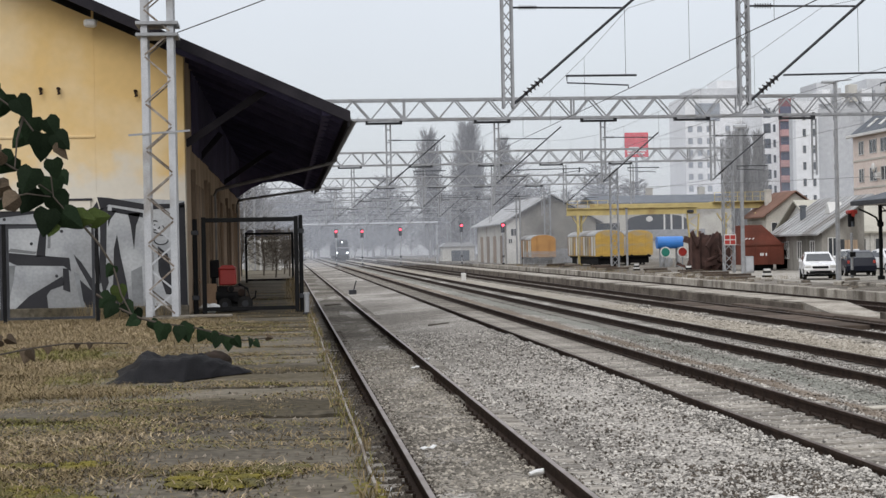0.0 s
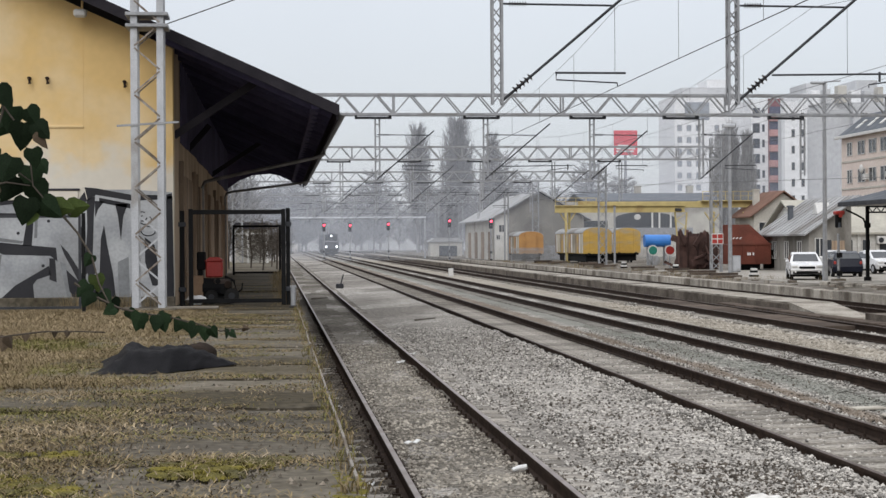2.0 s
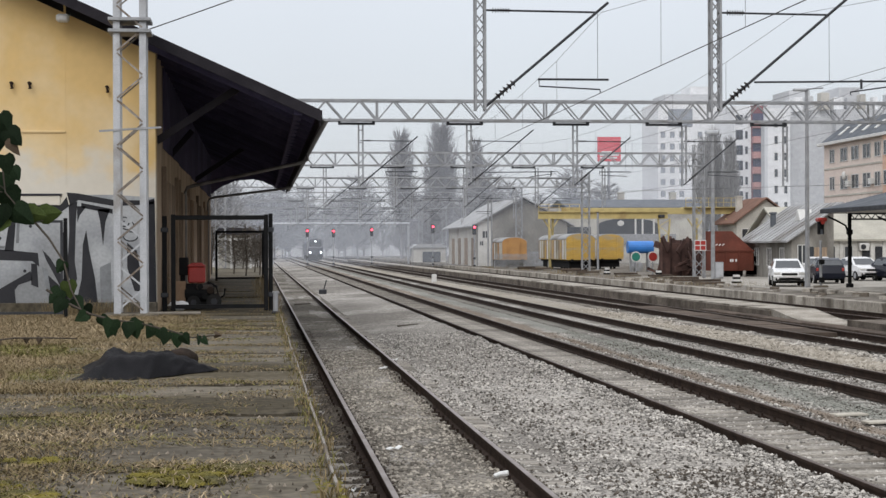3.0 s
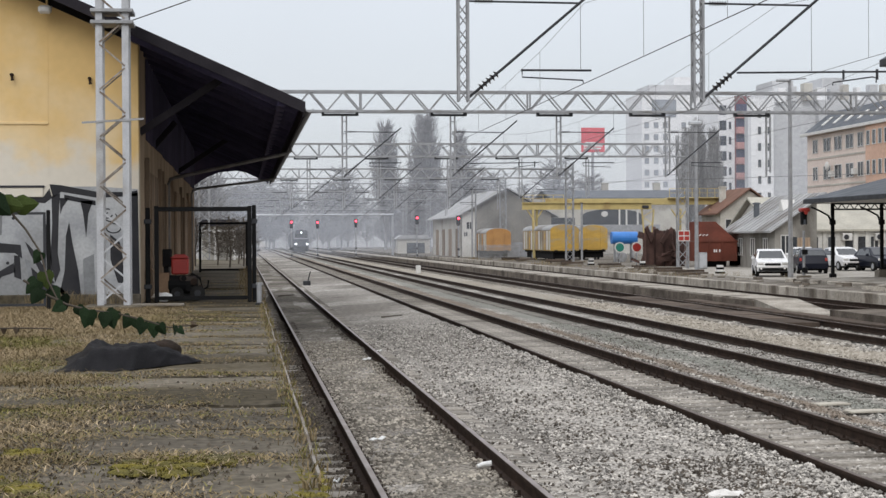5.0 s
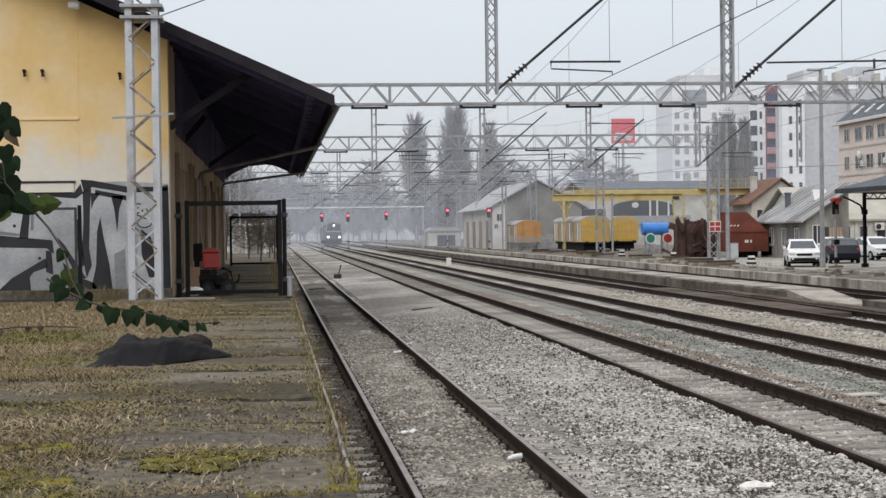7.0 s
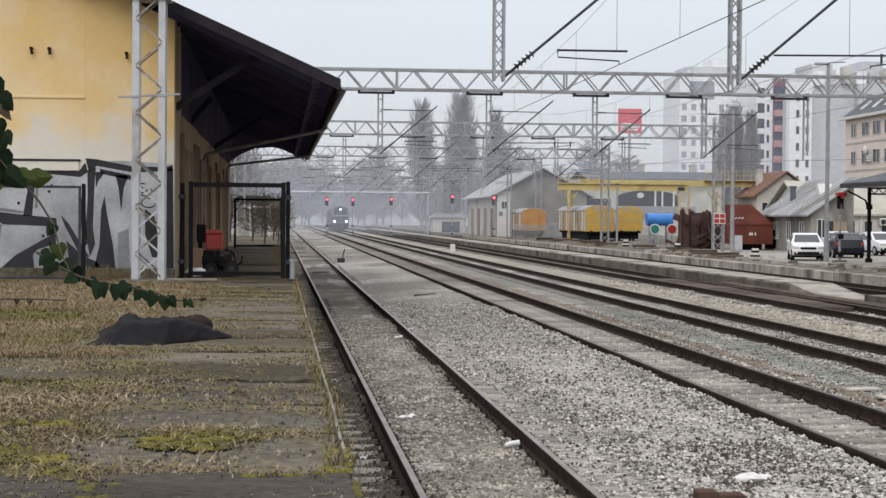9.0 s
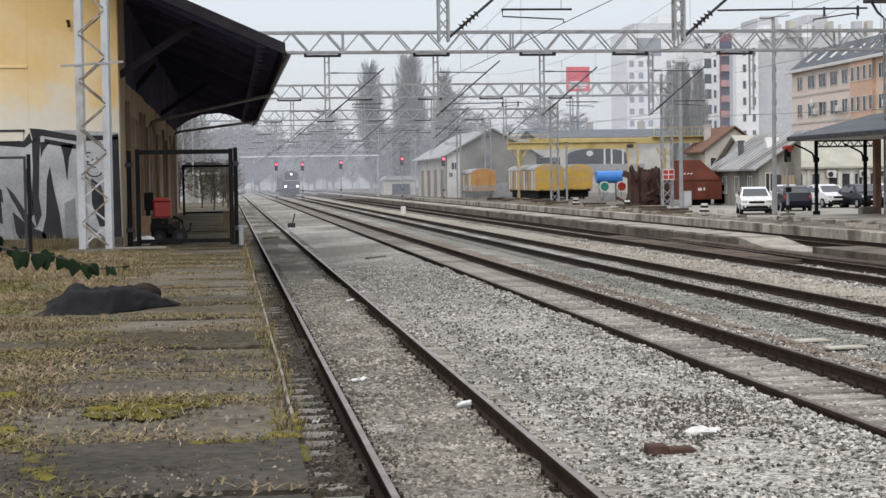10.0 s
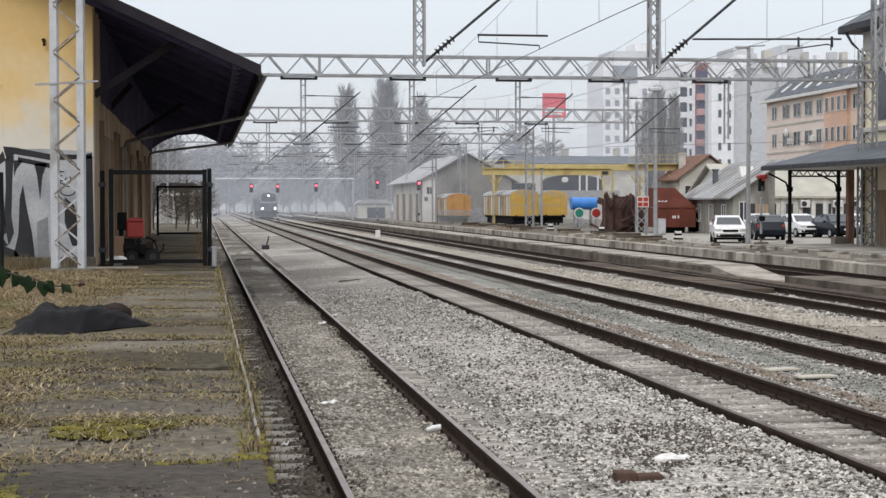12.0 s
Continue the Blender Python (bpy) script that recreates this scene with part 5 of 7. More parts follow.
for k in range(14):
    y0 = 77.6 - 3.3 * k
    o = [(y0, 6.4), (y0 + 1.3, 6.4), (y0 + 1.3, 8.3)] + [(y0 + 0.65 + 0.65 * math.cos(a), 8.3 + 0.65 * math.sin(a)) for a in [math.pi * i / 8 for i in range(1, 8)]] + [(y0, 8.3)]
    w = part("arched_window", Mesh().prism(o, "x", 32.69, 32.81), GLASS_D, sb, "dark arched window")
    part("window_arch", Mesh().tube([(32.67, y0 + 0.65 + 0.75 * math.cos(a), 8.3 + 0.75 * math.sin(a)) for a in [math.pi * i / 8 for i in range(9)]], 0.1, 6), PALE_PLASTER, w)
    part("ground_door", Mesh().box(32.67, 32.77, y0, y0 + 1.3, 0.2, 3.0), WOOD, sb, "brown panelled door")

cn = thing("platform_canopy", "dark sheet-roofed platform canopy on iron posts", "canopy")
CY = 82.6
part("roof", Mesh().prism([(28.15, 4.17), (32.6, 5.25), (32.6, 5.35), (28.15, 4.25)], "y", 30, CY), ROOF_M, cn, "dark grey sheet roof")
part("valance", Mesh().box(28.1, 28.18, 30, CY, 4.02, 4.23, 0.01), DSTEEL, cn)
part("end_valance", Mesh().prism([(28.2, 4.02), (32.5, 4.02), (32.5, 4.16), (28.6, 4.16), (28.2, 4.2)], "y", CY - 0.06, CY), DSTEEL, cn)
# Ceiling given a white tone to bounce light onto the platform below.
part("bounce_ceiling", Mesh().box(28.2, 32.5, 30, CY - 0.1, 4.04, 4.08), WINFRAME, cn)
for yy in (81.8, 62, 52, 42):
    for x in (29.35, 31.9) if yy == 81.8 else (29.35,):
        m = Mesh().box(x - 0.08, x + 0.08, yy - 0.08, yy + 0.08, YARD, 4.03, 0.02)
        m.box(x - 0.15, x + 0.15, yy - 0.15, yy + 0.15, YARD, YARD + 0.35, 0.03)
        m.box(x - 0.13, x + 0.13, yy - 0.13, yy + 0.13, 2.95, 3.2, 0.03)
        ps = part("post", m, BLACK, cn, "dark iron post")
        part("bracket", Mesh().tube([(x - 0.05, yy, 3.0), (x - 0.2, yy, 3.4), (x - 0.6, yy, 3.62), (x - 1.1, yy, 3.85)], 0.05, 6), BLACK, ps)
tr = Mesh()
for z in (3.72, 4.0):
    tr.bar((29.35, 81.8, z), (32.4, 81.8, z), 0.08)
for i in range(14):
    tr.bar((29.4 + 0.214 * i, 81.8, 3.72 if i % 2 else 4.0), (29.4 + 0.214 * (i + 1), 81.8, 4.0 if i % 2 else 3.72), 0.04)
part("truss", tr, DSTEEL, cn, "small lattice truss under the canopy")
part("brick_pier", Mesh().box(32.05, 32.35, 80.8, 81.2, YARD, 4.03, 0.02), mat("brown_pier", (0.27, 0.17, 0.13), (0.20, 0.125, 0.095), scale=2, rough=0.9, bump=0.2), cn)
pt = thing("planter", "square pale concrete planter beside a canopy post", "planter", (31.7, 81.1, YARD))
part("tub", Mesh().box(-0.35, 0.35, -0.3, 0.3, 0, 0.5, 0.03), CONCRETE_L, pt)
part("soil", Mesh().box(-0.3, 0.3, -0.25, 0.25, 0.5, 0.53), EARTH, pt)
bk = thing("bicycle", "dark bicycle leaning by the station wall", "bicycle", (31.8, 77.5, YARD + 0.19))
for yy in (-0.5, 0.5):
    part("wheel", Mesh().tube([(0, yy + 0.33 * math.cos(a), 0.35 + 0.33 * math.sin(a)) for a in [2 * math.pi * i / 16 for i in range(17)]], 0.025, 5), RUBBER, bk)
part("frame", Mesh().tube([(0, -0.5, 0.35), (0, -0.1, 0.35), (0, 0.35, 0.85), (0, -0.2, 0.85), (0, -0.1, 0.35)], 0.02, 5).tube([(0, -0.5, 0.35), (0, -0.2, 0.85), (0, -0.22, 0.95)], 0.02, 5).tube([(0, 0.5, 0.35), (0, 0.35, 0.85), (0, 0.33, 1.0), (0.25, 0.3, 1.02)], 0.02, 5), DSTEEL, bk)


# ---------------------------------------------------------------- yard things
def boxcar(at, body, label, length=12.0, round_top=True, slats=True):
    w = thing("boxcar", label, "railway wagon", at, "wagons in the yard")
    hw = 1.38
    o = [(-hw, 1.0), (hw, 1.0), (hw, 2.95)] + [(hw * math.cos(a), 2.95 + 0.55 * math.sin(a)) for a in [math.pi * i / 10 for i in range(1, 10)]] + [(-hw, 2.95)]
    part("body", Mesh().prism(o, "y", 0, length), body, w)
    ro = [((hw + 0.06) * math.cos(a), 2.98 + 0.58 * math.sin(a)) for a in [math.pi * i / 10 for i in range(11)]]
    ri = [((hw + 0.01) * math.cos(a), 2.94 + 0.57 * math.sin(a)) for a in [math.pi * (10 - i) / 10 for i in range(11)]]
    part("roof", Mesh().prism(ro + ri, "y", 0.12, length + 0.1), ROOF_G, w, "dusty grey curved wagon roof")
    if slats:
        for k in range(9):
            z = 1.1 + 0.215 * k
            part("end_board", Mesh().box(-hw + 0.03, hw - 0.03, -0.03, -0.001, z, z + 0.2, 0.008), body, w)
    for x in (-0.7, 0.7):
        part("end_post", Mesh().box(x - 0.06, x + 0.06, -0.09, -0.03, 1.0, 3.3, 0.01), body, w)
    nb = int(length / 0.62)
    for k in range(nb):
        y0 = 0.1 + k * (length - 0.2) / nb
        tone = (WAGON_G, body, PALE_PLASTER, WOOD, WAGON_G, WINFRAME, WOOD)[(k * 5 + int(length)) % 7]
        part("side_board", Mesh().box(-hw - 0.05, -hw - 0.002, y0 + 0.02, y0 + (length - 0.2) / nb - 0.03, 1.05 + 0.03 * (k % 2), 2.9, 0.01), tone, w)
    # Black block added in place of the shadow under the wagon.
    part("underbody_shade_block", Mesh().box(-1.05, 1.05, 0.5, length - 0.5, 0.22, 0.8, 0.04), BLACK, w)
    part("underframe", Mesh().box(-1.2, 1.2, 0.1, length - 0.1, 0.8, 1.0, 0.02), BLACK, w)
    for yy in (1.6, 3.2, length - 3.2, length - 1.6):
        for x in (-0.75, 0.75):
            part("wheel", Mesh().tube([(x - 0.06, yy, 0.48), (x + 0.06, yy, 0.48)], 0.46, 16), BLACK, w)
    for x in (-0.87, 0.87):
        part("buffer", Mesh().tube([(x, -0.5, 0.95), (x, -0.45, 0.95), (x, -0.44, 0.95), (x, 0.05, 0.95)], 0.12, 10), BLACK, w)
    return w


boxcar((30.75, 160, YARD), WAGON_Y, "faded yellow boxcar on a yard siding", 16)
boxcar((35.3, 168, YARD), WAGON_Y, "yellow slatted boxcar beside another wagon", 12)
boxcar((28.6, 188, 0.0), WAGON_O, "faded orange boxcar by the goods shed", 9, slats=False)

cr = thing("gantry_crane", "yellow steel loading crane runway on trestles", "crane", (0, 170, YARD))
bm_ = Mesh().box(28.3, 41.7, -0.3, 0.3, 5.1, 5.2).box(28.3, 41.7, -0.06, 0.06, 5.2, 5.75).box(28.3, 41.7, -0.3, 0.3, 5.75, 5.85)
part("runway_beam", bm_, YELLOW, cr, "yellow runway beam")
part("upper_beam", Mesh().box(31.0, 49.2, 1.6, 1.9, 5.6, 6.25, 0.02), YELLOW, cr)
part("walkway", Mesh().box(43.8, 49.6, 1.0, 3.0, 6.25, 6.33), YELLOW, cr)
for x in [28.4 + 1.05 * i for i in range(5)]:
    part("railing_post", Mesh().bar((x, 0.2, 5.85), (x, 0.2, 6.6), 0.05), YELLOW, cr)
part("railing", Mesh().bar((28.4, 0.2, 6.6), (32.6, 0.2, 6.6), 0.05).bar((28.4, 0.2, 6.25), (32.6, 0.2, 6.25), 0.04), YELLOW, cr)
for i in range(8):
    part("railing_post", Mesh().bar((43.9 + 0.8 * i, 1.1, 6.33), (43.9 + 0.8 * i, 1.1, 7.25), 0.05), YELLOW, cr)
part("railing", Mesh().bar((43.9, 1.1, 7.25), (49.5, 1.1, 7.25), 0.05).bar((43.9, 1.1, 6.8), (49.5, 1.1, 6.8), 0.04), YELLOW, cr)
for x in (29.6, 44.6, 48.6):
    for s in (-1, 1):
        part("leg", Mesh().bar((x + s * 0.25, s * 0.9, 0), (x + s * 0.25, s * 0.35, 5.15), 0.22), YELLOW, cr)
    part("leg_brace", Mesh().bar((x - 0.8, 0, 5.1), (x, 0, 3.9), 0.12).bar((x + 0.8, 0, 5.1), (x, 0, 3.9), 0.12), YELLOW, cr)
for xa, xb in ((40.7, 41.15), (41.95, 41.55)):
    part("trestle_leg", Mesh().bar((xa, 0, 5.1), (xb, 0, 0), 0.14), YELLOW, cr)
tl = Mesh()
for k in range(7):
    z0, z1 = 5.0 - 0.68 * k, 4.32 - 0.68 * k
    a, b = 40.75 + 0.06 * k, 41.9 - 0.055 * k
    tl.bar((a if k % 2 else b, 0, z0), (b - 0.05 if k % 2 else a + 0.05, 0, z1), 0.07)
part("trestle_lacing", tl, YELLOW, cr)
part("hoist", Mesh().box(40.7, 41.3, -0.5, 0.5, 5.2, 5.5, 0.03), DSTEEL, cr)

tk = thing("blue_tank", "bright blue cylindrical tank on a stand", "tank", (33.1, 150, YARD))
part("vessel", Mesh().tube([(0, 0, 2.2), (0.12, 0, 2.2), (2.2, 0, 2.2), (2.32, 0, 2.2)], 0.56, 18), BLUE, tk, smooth=False)
for x in (0.4, 1.9):
    part("stand", Mesh().box(x - 0.1, x + 0.1, -0.5, 0.5, 0, 1.75, 0.02), GALV, tk)
part("drum", Mesh().tube([(0.9, -0.6, 0.45), (0.9, 0.4, 0.45)], 0.42, 14), GALV, tk, "grey drum")

hp = thing("hopper_wagon", "red oxide hopper wagon with sloping ends", "railway wagon", (33.05, 121, YARD))
part("body", Mesh().prism([(0, 0.45), (3.05, 0.45), (3.05, 1.9), (0, 1.9)], "y", 0, 3.2), OXIDE, hp)
hb = Mesh()
hb.add([(0, 0, 1.92), (3.05, 0, 1.92), (3.05, 3.2, 1.92), (0, 3.2, 1.92), (0.1, 0.5, 3.35), (1.6, 0.5, 3.35), (1.6, 2.7, 3.35), (0.1, 2.7, 3.35)], [(0, 3, 2, 1), (4, 5, 6, 7), (0, 1, 5, 4), (1, 2, 6, 5), (2, 3, 7, 6), (3, 0, 4, 7)])
part("hopper", hb, OXIDE, hp)
for x in (0.05, 0.98, 1.95, 3.0):
    part("rib", Mesh().box(x - 0.05, x + 0.05, -0.07, 0.0, 0.45, 1.9, 0.01), OXIDE, hp)
part("rim", Mesh().box(-0.06, 3.11, -0.08, -0.001, 1.84, 1.98, 0.01), OXIDE, hp)
for x in (1.3, 1.45, 1.7):
    part("marking", Mesh().box(x, x + 0.1, -0.03, -0.002, 1.1, 1.3), LETTER, hp)
for x in (0.25, 0.5, 0.75):
    part("marking", Mesh().bar((x, 0.12, 2.3), (x + 0.15, 0.16, 2.4), 0.08, 0.05), LETTER, hp)
for yy in (0.8, 2.4):
    part("wheelset", Mesh().tube([(0.6, yy, 0.35), (2.4, yy, 0.35)], 0.34, 14), BLACK, hp)
dk = thing("tipping_wagon", "low black tipping wagon beside the hopper", "railway wagon", (36.4, 121, YARD))
part("tub", Mesh().prism([(0, 0.9), (1.7, 0.9), (2.0, 1.5), (-0.2, 1.5)], "y", 0, 3), BLACK, dk)
part("brace", Mesh().bar((0.1, -0.06, 0.1), (1.5, -0.06, 0.9), 0.09).bar((1.5, -0.06, 0.1), (0.1, -0.06, 0.9), 0.09), DSTEEL, dk)
part("chassis", Mesh().box(0.0, 1.7, 0.1, 2.9, 0.1, 0.85, 0.03), BLACK, dk)

sc = thing("scrap_heap", "heap of rusty steel frames and plates", "scrap heap", (30.3, 126, YARD))
random.seed(11)
for k in range(46):
    x, yy, z = random.uniform(0.2, 3.2), random.uniform(-0.5, 3.5), random.uniform(0.1, 2.7)
    d = Vector((random.uniform(-1, 1), random.uniform(-0.4, 0.4), random.uniform(-0.8, 0.8))).normalized() * random.uniform(0.3, 0.8)
    part("scrap_bar", Mesh().bar((x - d.x, yy - d.y, max(0.05, z - d.z)), (x + d.x, yy + d.y, max(0.08, min(3.0, z + d.z))), random.uniform(0.06, 0.22), random.uniform(0.08, 0.5)), SCRAP, sc)
for k in range(5):
    x = 0.15 + 0.75 * k
    part("frame_post", Mesh().box(x, x + 0.12, 0.2, 0.35, 0, 2.75 + 0.1 * (k % 2), 0.01), SCRAP, sc)
part("back_plate", Mesh().box(0.1, 3.3, 0.6, 0.7, 0, 2.5, 0.02), SCRAP, sc)


def car(at, turn, paint, label):
    """A small hatchback; its nose points along -y before turning."""
    c = thing("parked_car", label, "car", at, "parked cars")
    c.rotation_euler = (0, 0, radians(turn))
    prof = [(-1.95, 0.32, 0.80), (-2.02, 0.55, 0.84), (-1.92, 0.80, 0.84), (-1.0, 0.98, 0.86), (-0.25, 1.42, 0.66), (0.5, 1.50, 0.66), (1.35, 1.40, 0.64), (1.85, 1.02, 0.80), (1.98, 0.6, 0.84), (1.92, 0.32, 0.80)]
    lo = [(y, max(z, 0.32), w) for y, z, w in prof]
    m = Mesh()
    # lower shell and glasshouse as one lofted body
    rings = []
    for y, z, w in lo:
        belt = min(z, 0.93)
        rings.append([(-0.80, y, 0.30), (-0.87, y, min(0.6, belt)), (-0.84, y, belt), (-w if z > 0.95 else -0.80, y, z), (w if z > 0.95 else 0.80, y, z), (0.84, y, belt), (0.87, y, min(0.6, belt)), (0.80, y, 0.30)])
    n = 8
    for r in rings:
        m.v += r
    for i in range(len(rings) - 1):
        for j in range(n):
            m.f.append((i * n + j, i * n + (j + 1) % n, (i + 1) * n + (j + 1) % n, (i + 1) * n + j))
            m.mi.append(0)
    m.f += [tuple(range(n)), tuple(range((len(rings) - 1) * n, len(rings) * n))]
    m.mi += [0, 0]
    part("body", m, paint, c)
    part("windscreen", Mesh().add([(-0.70, -0.97, 1.02), (0.70, -0.97, 1.02), (0.60, -0.33, 1.40), (-0.60, -0.33, 1.40), (-0.70, -0.93, 0.98), (0.70, -0.93, 0.98), (0.60, -0.29, 1.36), (-0.60, -0.29, 1.36)], [(0, 1, 2, 3), (7, 6, 5, 4), (0, 4, 5, 1), (1, 5, 6, 2), (2, 6, 7, 3), (3, 7, 4, 0)]), GLASS_D, c)
    part("rear_window", Mesh().add([(-0.62, 1.44, 1.37), (0.62, 1.44, 1.37), (0.72, 1.82, 1.07), (-0.72, 1.82, 1.07), (-0.62, 1.38, 1.33), (0.62, 1.38, 1.33), (0.72, 1.76, 1.03), (-0.72, 1.76, 1.03)], [(0, 1, 2, 3), (7, 6, 5, 4), (0, 4, 5, 1), (1, 5, 6, 2), (2, 6, 7, 3), (3, 7, 4, 0)]), GLASS_D, c)
    for s in (-1, 1):
        part("side_window", Mesh().add([(s * 0.845, -0.75, 0.98), (s * 0.845, 1.5, 0.98), (s * 0.69, 1.2, 1.38), (s * 0.69, -0.2, 1.38), (s * 0.80, -0.75, 0.98), (s * 0.80, 1.5, 0.98), (s * 0.64, 1.2, 1.38), (s * 0.64, -0.2, 1.38)], [(0, 1, 2, 3), (7, 6, 5, 4), (0, 4, 5, 1), (1, 5, 6, 2), (2, 6, 7, 3), (3, 7, 4, 0)]), GLASS_D, c)
        part("headlight", Mesh().box(s * 0.66 - 0.17, s * 0.66 + 0.17, -2.03, -1.9, 0.66, 0.80, 0.03), WINFRAME, c, "clear headlight")
        part("tail_light", Mesh().box(s * 0.74 - 0.07, s * 0.74 + 0.07, 1.88, 1.97, 0.74, 0.92, 0.02), RED, c)
        part("mirror", Mesh().box(s * 0.98 - 0.09, s * 0.98 + 0.09, -0.72, -0.6, 0.95, 1.1, 0.03), paint, c)
        for yy in (-1.25, 1.25):
            wl_ = part("wheel", Mesh().tube([(s * 0.70, yy, 0.31), (s * 0.88, yy, 0.31)], 0.31, 16), RUBBER, c)
            part("rim", Mesh().tube([(s * 0.86, yy, 0.31), (s * 0.89, yy, 0.31)], 0.19, 12), CARS, wl_)
    part("grille", Mesh().box(-0.42, 0.42, -2.05, -1.95, 0.62, 0.74, 0.02), BLACK, c)
    part("lower_intake", Mesh().box(-0.75, 0.75, -2.04, -1.93, 0.33, 0.48, 0.02), BLACK, c)
    for s in (-0.3, 0.3):
        part("fog_light", Mesh().tube([(s * 2.1, -2.05, 0.45), (s * 2.1, -1.98, 0.45)], 0.06, 8), LETTER, c)
    part("number_plate", Mesh().box(-0.26, 0.26, -2.07, -2.04, 0.50, 0.60), LETTER, c)
    part("underside", Mesh().box(-0.75, 0.75, -1.7, 1.7, 0.18, 0.32), BLACK, c)
    return c


car((29.2, 91.5, YARD + 0.02), -13, CARW, "white hatchback parked facing the tracks")
car((33.7, 98, YARD + 0.02), 168, CARB, "dark blue hatchback parked by the canopy")
car((36.6, 108, YARD + 0.02), -15, CARW, "white hatchback parked before the annex")
car((38.5, 105.5, YARD + 0.02), 4, CARW, "white hatchback parked in the annex row")
car((39.7, 102.5, YARD + 0.02), 2, CARB, "dark hatchback parked nose out before the annex")
car((41.9, 104, YARD + 0.02), -5, CARW, "white family car parked before the annex")

# red advertising board on a post
rs = thing("advertising_board", "square red advertising board on a tall post", "sign", (83.8, 400, 0))
part("board", Mesh().box(-2.85, 2.85, -0.2, 0.2, 22.95, 28.85, 0.05), SIGN_RED, rs)
for z, a, b in ((25.2, -1.9, 0.6), (24.5, -2.3, 2.3), (23.85, -2.3, 1.9)):
    part("lettering_bar", Mesh().box(a, b, -0.24, -0.205, z - 0.2, z + 0.2), LETTER, rs)
part("post", Mesh().tube([(0, 0.3, 0), (0, 0.3, 23.0)], 0.35, 10), GALV, rs)


# ---------------------------------------------------------------- signals and posts
def signal(at, top, label, lens=LAMP_RED, size=0.145):
    s = thing("railway_signal", label, "signal", at, "colour light signals")
    part("post", Mesh().tube([(0, 0, -0.3), (0, 0, top - 0.9)], 0.07, 8), GALV, s)
    h = part("head", Mesh().box(-1.5 * size, 1.5 * size, -0.12, 0.12, top - 6 * size, top + 2.3 * size, 0.04), BLACK, s, "black signal head")
    part("hood", Mesh().tube([(0, -0.34, top + 0.02), (0, -0.12, top + 0.02)], size * 0.9, 12), BLACK, h)
    part("red_lens", Mesh().tube([(0, -0.37, top), (0, -0.33, top)], size, 14), lens, h, "lit red signal lens")
    part("lower_lens", Mesh().tube([(0, -0.16, top - 0.6), (0, -0.12, top - 3.5 * size)], size * 0.6, 10), GLASS_D, h)
    part("footing", Mesh().box(-0.3, 0.3, -0.3, 0.3, -0.4, -0.05, 0.03), CONCRETE_L, s)
    for k in range(4):
        part("cable_box", Mesh().box(-0.14, 0.14, -0.2, -0.08, 0.1 + 0.9 * k, 0.35 + 0.9 * k, 0.02), BLACK, s) if k < 2 else None
    return s


for x, y, z in ((6.9, 238.8, 4.85), (10.55, 238.8, 4.8), (15.95, 238.8, 4.95), (23.2, 225, 5.2), (25.45, 199, 4.8)):
    signal((x, y, 0), z, "tall colour light signal showing red")
ps_ = signal((28.1, 82.5, YARD + 0.3), 3.1, "platform colour light signal with dull red lens", RED, 0.10)
part("red_hood", Mesh().box(-0.24, 0.24, -0.34, 0.16, 3.14, 3.34, 0.05), RED, ps_, "red enamelled hood")

# overhead pipe bridge across the far tracks
pb = thing("pipe_bridge", "pale pipe bridge spanning the far tracks", "pipe bridge", (0, 262, 0))
part("pipe", Mesh().tube([(2.0, 0, 6.2), (23.4, 0, 6.2)], 0.16, 8), GALV_L, pb)
for x in (2.2, 23.2):
    part("support", Mesh().box(x - 0.15, x + 0.15, -0.15, 0.15, -0.3, 6.1, 0.02), GALV, pb)

# lamp post, round disc signs and boards in the yard
lp = thing("lamp_post", "tall grey lamp post with a slim lantern", "street lamp", (29.3, 88.2, YARD))
part("pole", Mesh().tube([(0, 0, 0), (0, 0, 2.5), (0, 0, 10.6)], 0.16, 10, 0.09), GALV, lp)
part("bracket", Mesh().tube([(0, 0, 10.4), (-0.2, 0, 10.62), (0.9, 0, 10.7)], 0.04, 6), GALV, lp)
part("lantern", Mesh().box(-0.75, -0.05, -0.15, 0.15, 10.52, 10.68, 0.05), GALV_L, lp, "pale flat lantern")
lm2 = thing("lattice_lamp_mast", "floodlight on a grey steel mast beside the portal", "street lamp", (30.75, 112.5, YARD))
part("pole", Mesh().tube([(0, 0, 0), (0, 0, 9.9)], 0.15, 10, 0.11), GALV, lm2)
for x, y, h, r in ((25.2, 185, 7.6, 0.10), (25.65, 185.4, 7.6, 0.10), (30.4, 150, 5.4, 0.10), (29.7, 172, 6.2, 0.09)):
    sp_ = thing("steel_pole", "slim grey steel pole standing in the yard", "pole", (x, y, 0.1), "yard poles")
    part("shaft", Mesh().tube([(0, 0, 0), (0, 0, h)], r, 8), GALV, sp_)
    part("cap", Mesh().tube([(0, 0, h), (0, 0, h + 0.06)], r * 1.3, 8), DSTEEL, sp_)
    part("foot", Mesh().box(-0.25, 0.25, -0.25, 0.25, 0, 0.25, 0.03), CONCRETE_L, sp_)
part("lantern", Mesh().box(-0.5, 0.35, -0.2, 0.2, 9.85, 10.1, 0.05), GALV_L, lm2)
